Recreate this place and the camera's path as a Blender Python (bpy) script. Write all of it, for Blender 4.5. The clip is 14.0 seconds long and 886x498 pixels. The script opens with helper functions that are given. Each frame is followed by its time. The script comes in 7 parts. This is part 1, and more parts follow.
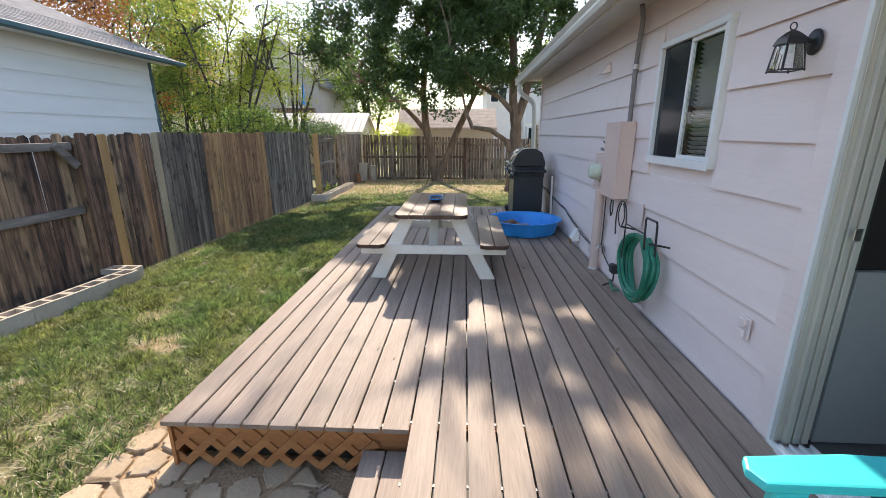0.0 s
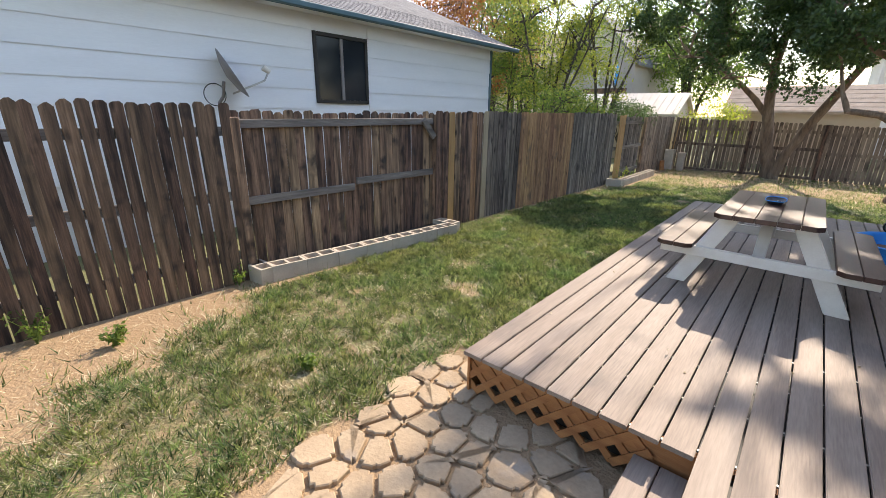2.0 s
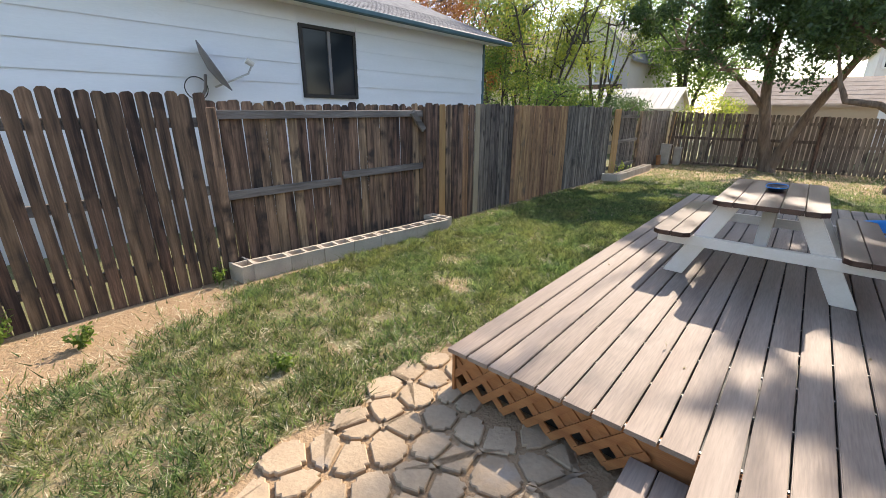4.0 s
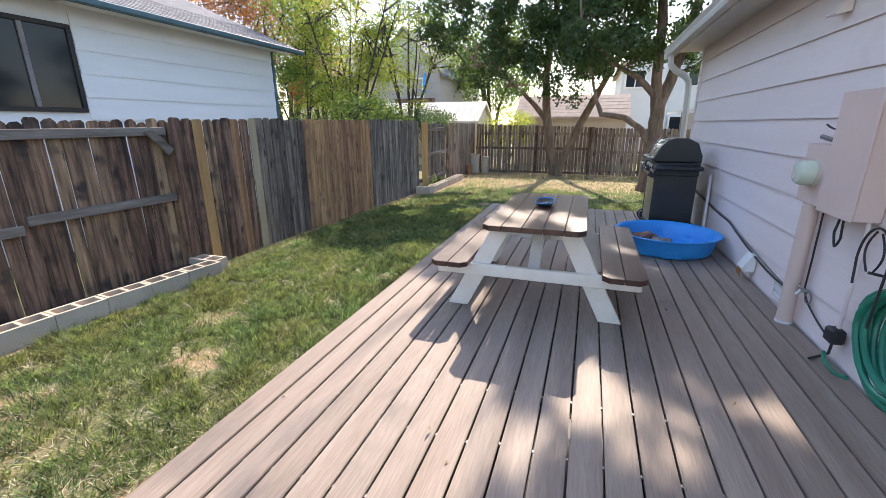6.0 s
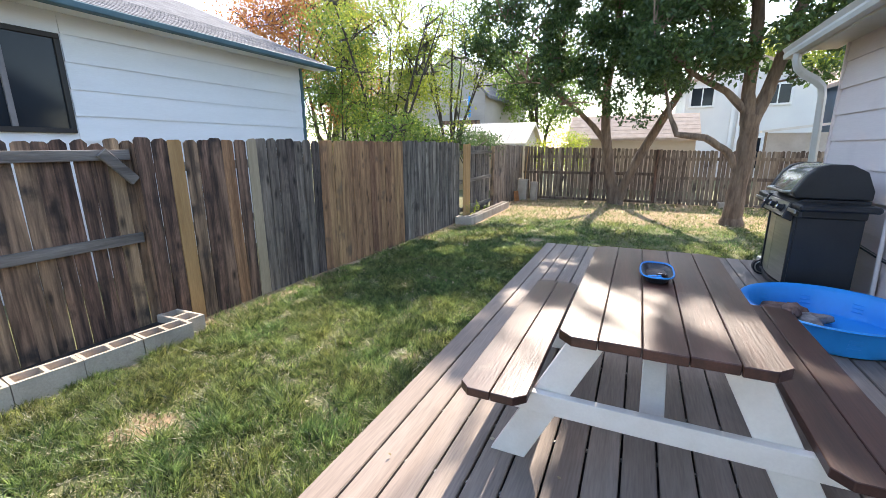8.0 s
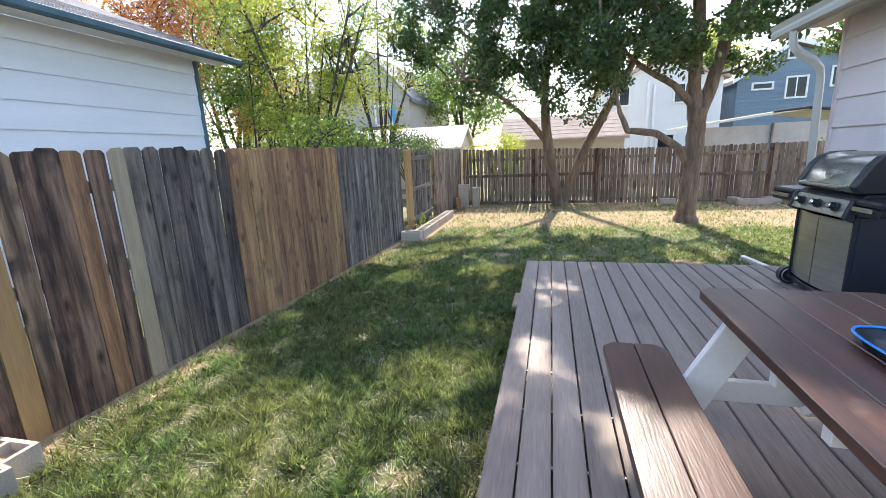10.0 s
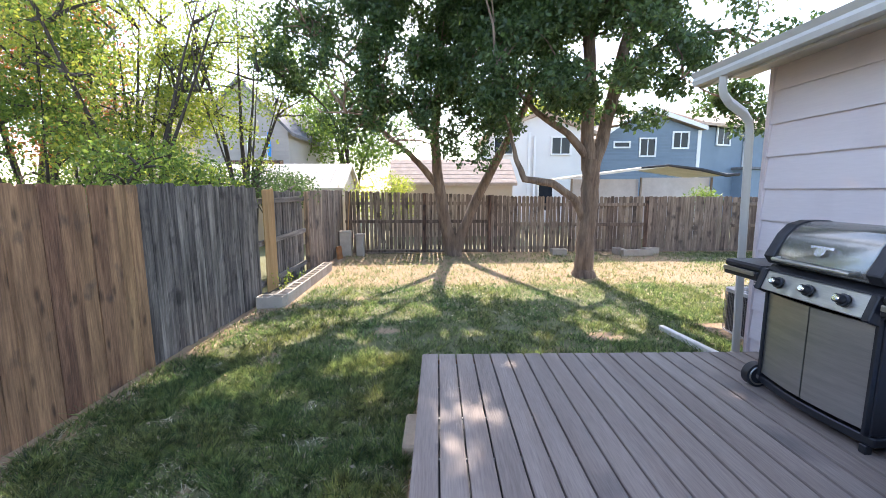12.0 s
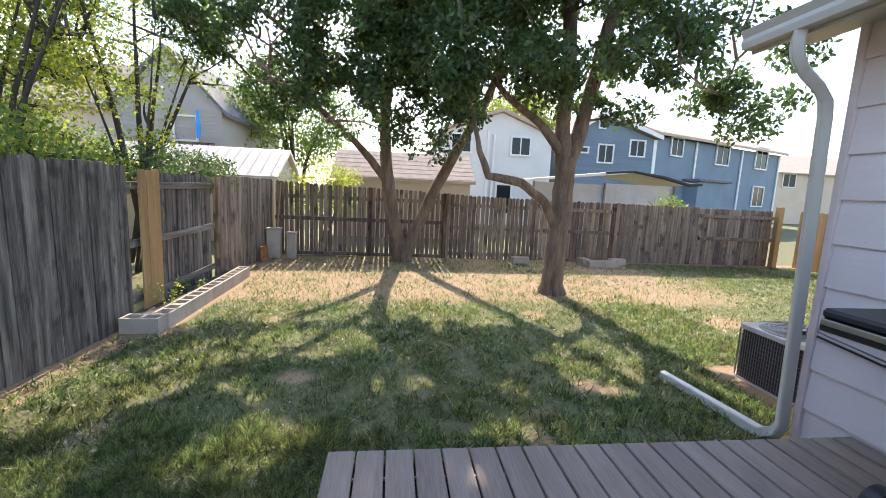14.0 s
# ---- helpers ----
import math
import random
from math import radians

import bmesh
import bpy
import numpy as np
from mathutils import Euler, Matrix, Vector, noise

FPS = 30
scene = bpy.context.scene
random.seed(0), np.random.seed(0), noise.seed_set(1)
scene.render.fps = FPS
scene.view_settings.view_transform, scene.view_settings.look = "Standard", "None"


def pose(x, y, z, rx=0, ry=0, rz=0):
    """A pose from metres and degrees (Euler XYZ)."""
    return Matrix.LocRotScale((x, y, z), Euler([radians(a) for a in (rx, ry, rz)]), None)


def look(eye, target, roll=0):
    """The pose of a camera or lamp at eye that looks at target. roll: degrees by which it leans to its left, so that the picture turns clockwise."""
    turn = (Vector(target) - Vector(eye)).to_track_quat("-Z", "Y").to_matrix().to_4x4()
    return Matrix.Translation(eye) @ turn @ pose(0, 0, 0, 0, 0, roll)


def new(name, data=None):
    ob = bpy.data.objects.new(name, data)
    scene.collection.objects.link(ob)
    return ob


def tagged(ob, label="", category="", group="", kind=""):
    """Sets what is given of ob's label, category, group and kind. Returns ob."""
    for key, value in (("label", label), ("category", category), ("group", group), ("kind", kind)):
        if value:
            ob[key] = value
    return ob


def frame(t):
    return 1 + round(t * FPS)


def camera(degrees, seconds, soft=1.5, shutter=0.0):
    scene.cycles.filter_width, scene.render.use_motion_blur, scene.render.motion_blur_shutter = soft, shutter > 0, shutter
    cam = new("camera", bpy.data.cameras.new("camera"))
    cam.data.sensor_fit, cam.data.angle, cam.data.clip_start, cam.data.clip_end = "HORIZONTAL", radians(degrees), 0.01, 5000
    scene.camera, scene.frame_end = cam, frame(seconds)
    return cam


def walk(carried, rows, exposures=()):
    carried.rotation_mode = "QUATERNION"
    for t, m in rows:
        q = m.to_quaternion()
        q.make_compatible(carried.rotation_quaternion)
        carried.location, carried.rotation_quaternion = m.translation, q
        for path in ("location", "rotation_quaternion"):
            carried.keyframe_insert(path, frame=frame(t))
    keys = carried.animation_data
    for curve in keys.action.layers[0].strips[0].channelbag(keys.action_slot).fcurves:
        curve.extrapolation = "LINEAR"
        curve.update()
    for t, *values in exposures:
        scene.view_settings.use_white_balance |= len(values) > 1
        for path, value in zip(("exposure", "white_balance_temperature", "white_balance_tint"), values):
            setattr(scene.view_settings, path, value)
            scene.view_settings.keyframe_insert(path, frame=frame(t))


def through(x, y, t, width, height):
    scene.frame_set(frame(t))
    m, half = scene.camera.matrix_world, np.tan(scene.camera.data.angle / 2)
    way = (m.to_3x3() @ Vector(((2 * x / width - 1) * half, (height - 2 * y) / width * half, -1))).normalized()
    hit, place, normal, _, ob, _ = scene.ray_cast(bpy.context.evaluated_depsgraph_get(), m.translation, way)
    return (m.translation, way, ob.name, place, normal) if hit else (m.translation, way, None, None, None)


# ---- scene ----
cam = camera(93.0, 14.0, soft=0.7)
PATH = [
    (0, (1.56, -1.806, 1.45), (1.461, 0.119, 0.916), -0.1),
    (0.5, (1.551, -1.804, 1.457), (1.324, 0.109, 0.919), 0.1),
    (1, (1.539, -1.808, 1.45), (1.058, 0.055, 0.907), 0.4),
    (1.5, (1.468, -1.812, 1.423), (0.624, -0.089, 0.858), 0.9),
    (2, (1.402, -1.89, 1.449), (0.167, -0.445, 0.826), 1.0),
    (2.2, (1.4, -1.894, 1.443), (0.038, -0.579, 0.799), 0.8),
    (4.3, (1.38, -1.602, 1.334), (0.236, -0.079, 0.725), 0.1),
    (4.5, (1.415, -1.508, 1.361), (0.353, 0.077, 0.761), -0.0),
    (5, (1.486, -1.288, 1.383), (0.621, 0.417, 0.795), -0.3),
    (5.5, (1.525, -0.981, 1.375), (0.822, 0.8, 0.798), -0.3),
    (6, (1.561, -0.692, 1.37), (0.943, 1.123, 0.801), -0.2),
    (6.5, (1.569, -0.305, 1.363), (0.96, 1.519, 0.81), -0.0),
    (7, (1.464, 0.067, 1.334), (0.777, 1.873, 0.817), 0.1),
    (7.5, (1.283, 0.375, 1.385), (0.501, 2.151, 0.901), -0.0),
    (7.7, (1.219, 0.495, 1.364), (0.401, 2.257, 0.892), -0.2),
    (9.8, (0.292, 1.557, 1.331), (-0.257, 3.426, 0.877), -2.5),
    (10, (0.249, 1.673, 1.322), (-0.242, 3.559, 0.875), -2.5),
    (10.5, (0.134, 2.054, 1.296), (-0.2, 3.982, 0.879), -2.0),
    (11, (0.092, 2.441, 1.339), (-0.092, 4.398, 0.971), -1.3),
    (11.5, (0.104, 2.868, 1.383), (0.043, 4.842, 1.066), -0.5),
    (12, (0.126, 3.243, 1.401), (0.149, 5.224, 1.123), -0.2),
    (12.5, (0.139, 3.607, 1.39), (0.22, 5.588, 1.125), 0.2),
    (13, (0.193, 3.995, 1.365), (0.333, 5.972, 1.099), 0.8),
    (13.5, (0.249, 4.326, 1.357), (0.438, 6.298, 1.083), 1.7),
    (14, (0.273, 4.681, 1.351), (0.518, 6.646, 1.071), 2.7),
]
walk(cam, [(t, look(eye, target, roll)) for t, eye, target, roll in PATH],
     exposures=((0.0, 1.6, 7150, 13), (2.0, 1.5, 7300, 14), (5.0, 1.6, 7000, 13), (6.0, 1.78, 6900, 15), (7.5, 1.95, 6800, 13), (10.5, 2.1, 6650, 15), (12.2, 2.2, 6650, 18), (14.0, 1.8, 6850, 16)))

# ---- world, sun, exposure ----
SUN_EL, SUN_LEFT = radians(39.5), radians(1.0)
world = bpy.data.worlds.new("sky_world")
scene.world = world
world.use_nodes = True
wn = world.node_tree.nodes
sky = wn.new("ShaderNodeTexSky")
sky.sky_type, sky.sun_disc = "NISHITA", False
sky.sun_elevation, sky.sun_rotation = SUN_EL, -SUN_LEFT
sky.dust_density, sky.air_density = 0.8, 1.0
wn["Background"].inputs["Strength"].default_value = 0.15
world.node_tree.links.new(sky.outputs["Color"], wn["Background"].inputs["Color"])
sun_data = bpy.data.lights.new("sun", "SUN")
sun_data.energy, sun_data.angle, sun_data.color = 2.9, radians(0.53), (1.0, 0.92, 0.80)
sun = new("sun", sun_data)
SUN_DIR = Vector((-math.sin(SUN_LEFT) * math.cos(SUN_EL), math.cos(SUN_LEFT) * math.cos(SUN_EL), math.sin(SUN_EL)))
sun.matrix_world = look(SUN_DIR * 60, (0, 0, 0))


# ---- materials ----
def nodes_of(name):
    m = bpy.data.materials.new(name)
    m.use_nodes = True
    t = m.node_tree
    return m, t.nodes, t.links, t.nodes["Principled BSDF"]


def rgb(c):
    return (*c, 1.0)


def surface(name, a, b, scale=3.0, stretch=(1, 1, 1), rough=0.8, bump=0.15, fine=60.0, grain=0.25, rand=0.0, metal=0.0, sheen=0.5,
            stain=None, island=False, hue=0.0, world_space=False, bump_dist=0.01, knots=0.0):
    """Two tones mixed by a broad noise, a fine stretched grain on top, some spread from piece to piece, optional stains."""
    m, n, l, p = nodes_of(name)
    co = n.new("ShaderNodeTexCoord")
    info = n.new("ShaderNodeObjectInfo")
    geo = n.new("ShaderNodeNewGeometry")
    rnd = geo.outputs["Random Per Island"] if island else info.outputs["Random"]
    shift = n.new("ShaderNodeMath")
    shift.operation = "MULTIPLY"
    shift.inputs[1].default_value = 37.0
    l.new(rnd, shift.inputs[0])
    add = n.new("ShaderNodeVectorMath")
    l.new(geo.outputs["Position"] if world_space else co.outputs["Object"], add.inputs[0])
    if rand:
        l.new(shift.outputs[0], add.inputs[1])
    mp = n.new("ShaderNodeMapping")
    mp.inputs["Scale"].default_value = stretch
    l.new(add.outputs[0], mp.inputs["Vector"])
    n1 = n.new("ShaderNodeTexNoise")
    n1.inputs["Scale"].default_value, n1.inputs["Detail"].default_value = scale, 4.0
    l.new(mp.outputs[0], n1.inputs["Vector"])
    n2 = n.new("ShaderNodeTexNoise")
    n2.inputs["Scale"].default_value, n2.inputs["Detail"].default_value = fine, 5.0
    l.new(mp.outputs[0], n2.inputs["Vector"])
    mix = n.new("ShaderNodeMix")
    mix.data_type = "RGBA"
    mix.inputs["A"].default_value, mix.inputs["B"].default_value = rgb(a), rgb(b)
    ramp = n.new("ShaderNodeMapRange")
    ramp.inputs["From Min"].default_value, ramp.inputs["From Max"].default_value = 0.32, 0.68
    l.new(n1.outputs["Fac"], ramp.inputs["Value"])
    l.new(ramp.outputs[0], mix.inputs["Factor"])
    col = mix.outputs["Result"]
    if stain:
        n3 = n.new("ShaderNodeTexNoise")
        n3.inputs["Scale"].default_value, n3.inputs["Detail"].default_value = stain[1], 6.0
        l.new(add.outputs[0], n3.inputs["Vector"])
        r3 = n.new("ShaderNodeMapRange")
        r3.inputs["From Min"].default_value, r3.inputs["From Max"].default_value = stain[2], stain[2] + 0.14
        l.new(n3.outputs["Fac"], r3.inputs["Value"])
        m3 = n.new("ShaderNodeMix")
        m3.data_type = "RGBA"
        l.new(r3.outputs[0], m3.inputs["Factor"])
        l.new(col, m3.inputs["A"])
        m3.inputs["B"].default_value = rgb(stain[0])
        col = m3.outputs["Result"]
    if knots:
        turn = n.new("ShaderNodeMapping")
        turn.inputs["Rotation"].default_value, turn.inputs["Scale"].default_value = (radians(90), 0, 0), (6.5, 2.3, 2.3)
        l.new(add.outputs[0], turn.inputs["Vector"])
        bend = n.new("ShaderNodeVectorMath")
        bend.operation = "MULTIPLY_ADD"
        l.new(n1.outputs["Color"], bend.inputs[0])
        bend.inputs[1].default_value = (0.22, 0.22, 0.0)
        l.new(turn.outputs[0], bend.inputs[2])
        cells = n.new("ShaderNodeTexVoronoi")
        cells.voronoi_dimensions = "2D"
        cells.inputs["Scale"].default_value = 1.0
        l.new(bend.outputs[0], cells.inputs["Vector"])
        kr = n.new("ShaderNodeMapRange")
        kr.inputs["From Min"].default_value, kr.inputs["From Max"].default_value = 0.05, 0.19
        kr.inputs["To Min"].default_value, kr.inputs["To Max"].default_value = knots, 0.0
        l.new(cells.outputs["Distance"], kr.inputs["Value"])
        some = n.new("ShaderNodeSeparateColor")
        l.new(cells.outputs["Color"], some.inputs[0])
        few = n.new("ShaderNodeMath")
        few.operation = "GREATER_THAN"
        few.inputs[1].default_value = 0.68
        l.new(some.outputs[0], few.inputs[0])
        here = n.new("ShaderNodeMath")
        here.operation = "MULTIPLY"
        l.new(few.outputs[0], here.inputs[0])
        l.new(kr.outputs[0], here.inputs[1])
        km = n.new("ShaderNodeMix")
        km.data_type = "RGBA"
        l.new(here.outputs[0], km.inputs["Factor"])
        l.new(col, km.inputs["A"])
        km.inputs["B"].default_value = (0.018, 0.012, 0.009, 1)
        col = km.outputs["Result"]
    hsv = n.new("ShaderNodeHueSaturation")
    l.new(col, hsv.inputs["Color"])
    val = n.new("ShaderNodeMath")
    val.operation = "MULTIPLY_ADD"
    l.new(n2.outputs["Fac"], val.inputs[0])
    val.inputs[1].default_value, val.inputs[2].default_value = 2 * grain, 1.0 - grain
    out = val
    if rand:
        v2 = n.new("ShaderNodeMath")
        v2.operation = "MULTIPLY_ADD"
        l.new(rnd, v2.inputs[0])
        v2.inputs[1].default_value = 2 * rand
        v3 = n.new("ShaderNodeMath")
        v3.operation = "SUBTRACT"
        l.new(val.outputs[0], v3.inputs[0])
        v3.inputs[1].default_value = rand
        l.new(v3.outputs[0], v2.inputs[2])
        out = v2
    if hue:
        hm = n.new("ShaderNodeMath")
        hm.operation = "MULTIPLY_ADD"
        l.new(rnd, hm.inputs[0])
        hm.inputs[1].default_value, hm.inputs[2].default_value = hue * 2, 0.5 - hue
        l.new(hm.outputs[0], hsv.inputs["Hue"])
    l.new(out.outputs[0], hsv.inputs["Value"])
    l.new(hsv.outputs[0], p.inputs["Base Color"])
    p.inputs["Roughness"].default_value, p.inputs["Metallic"].default_value = rough, metal
    p.inputs["Specular IOR Level"].default_value = sheen
    if bump:
        bp = n.new("ShaderNodeBump")
        bp.inputs["Strength"].default_value, bp.inputs["Distance"].default_value = bump, bump_dist
        l.new(n2.outputs["Fac"], bp.inputs["Height"])
        l.new(bp.outputs[0], p.inputs["Normal"])
    return m


def foliage(name, a, b, through=0.35, clumps=0.0):
    """Leaves: colour varies leaf by leaf, and light shines through."""
    m, n, l, p = nodes_of(name)
    geo = n.new("ShaderNodeNewGeometry")
    mix = n.new("ShaderNodeMix")
    mix.data_type = "RGBA"
    mix.inputs["A"].default_value, mix.inputs["B"].default_value = rgb(a), rgb(b)
    l.new(geo.outputs["Random Per Island"], mix.inputs["Factor"])
    col = mix.outputs["Result"]
    if clumps:
        tuft = n.new("ShaderNodeTexNoise")
        tuft.inputs["Scale"].default_value, tuft.inputs["Detail"].default_value = 15.0, 3.0
        l.new(geo.outputs["Position"], tuft.inputs["Vector"])
        tr_ = n.new("ShaderNodeMapRange")
        tr_.inputs["From Min"].default_value, tr_.inputs["From Max"].default_value = 0.3, 0.7
        tr_.inputs["To Min"].default_value, tr_.inputs["To Max"].default_value = 1 - clumps, 1 + clumps
        l.new(tuft.outputs["Fac"], tr_.inputs["Value"])
        broad = n.new("ShaderNodeTexNoise")
        broad.inputs["Scale"].default_value, broad.inputs["Detail"].default_value = 1.6, 4.0
        l.new(geo.outputs["Position"], broad.inputs["Vector"])
        br_ = n.new("ShaderNodeMapRange")
        br_.inputs["From Min"].default_value, br_.inputs["From Max"].default_value = 0.3, 0.7
        br_.inputs["To Min"].default_value, br_.inputs["To Max"].default_value = 0.46, 0.53
        l.new(broad.outputs["Fac"], br_.inputs["Value"])
        vary = n.new("ShaderNodeHueSaturation")
        l.new(col, vary.inputs["Color"])
        l.new(tr_.outputs[0], vary.inputs["Value"])
        l.new(br_.outputs[0], vary.inputs["Hue"])
        col = vary.outputs["Color"]
    l.new(col, p.inputs["Base Color"])
    p.inputs["Roughness"].default_value = 0.45
    tr = n.new("ShaderNodeBsdfTranslucent")
    br = n.new("ShaderNodeHueSaturation")
    br.inputs["Value"].default_value, br.inputs["Saturation"].default_value = 1.9, 1.05
    l.new(col, br.inputs["Color"])
    l.new(br.outputs[0], tr.inputs["Color"])
    ms = n.new("ShaderNodeMixShader")
    ms.inputs["Fac"].default_value = through
    l.new(p.outputs[0], ms.inputs[1])
    l.new(tr.outputs[0], ms.inputs[2])
    l.new(ms.outputs[0], n["Material Output"].inputs["Surface"])
    return m


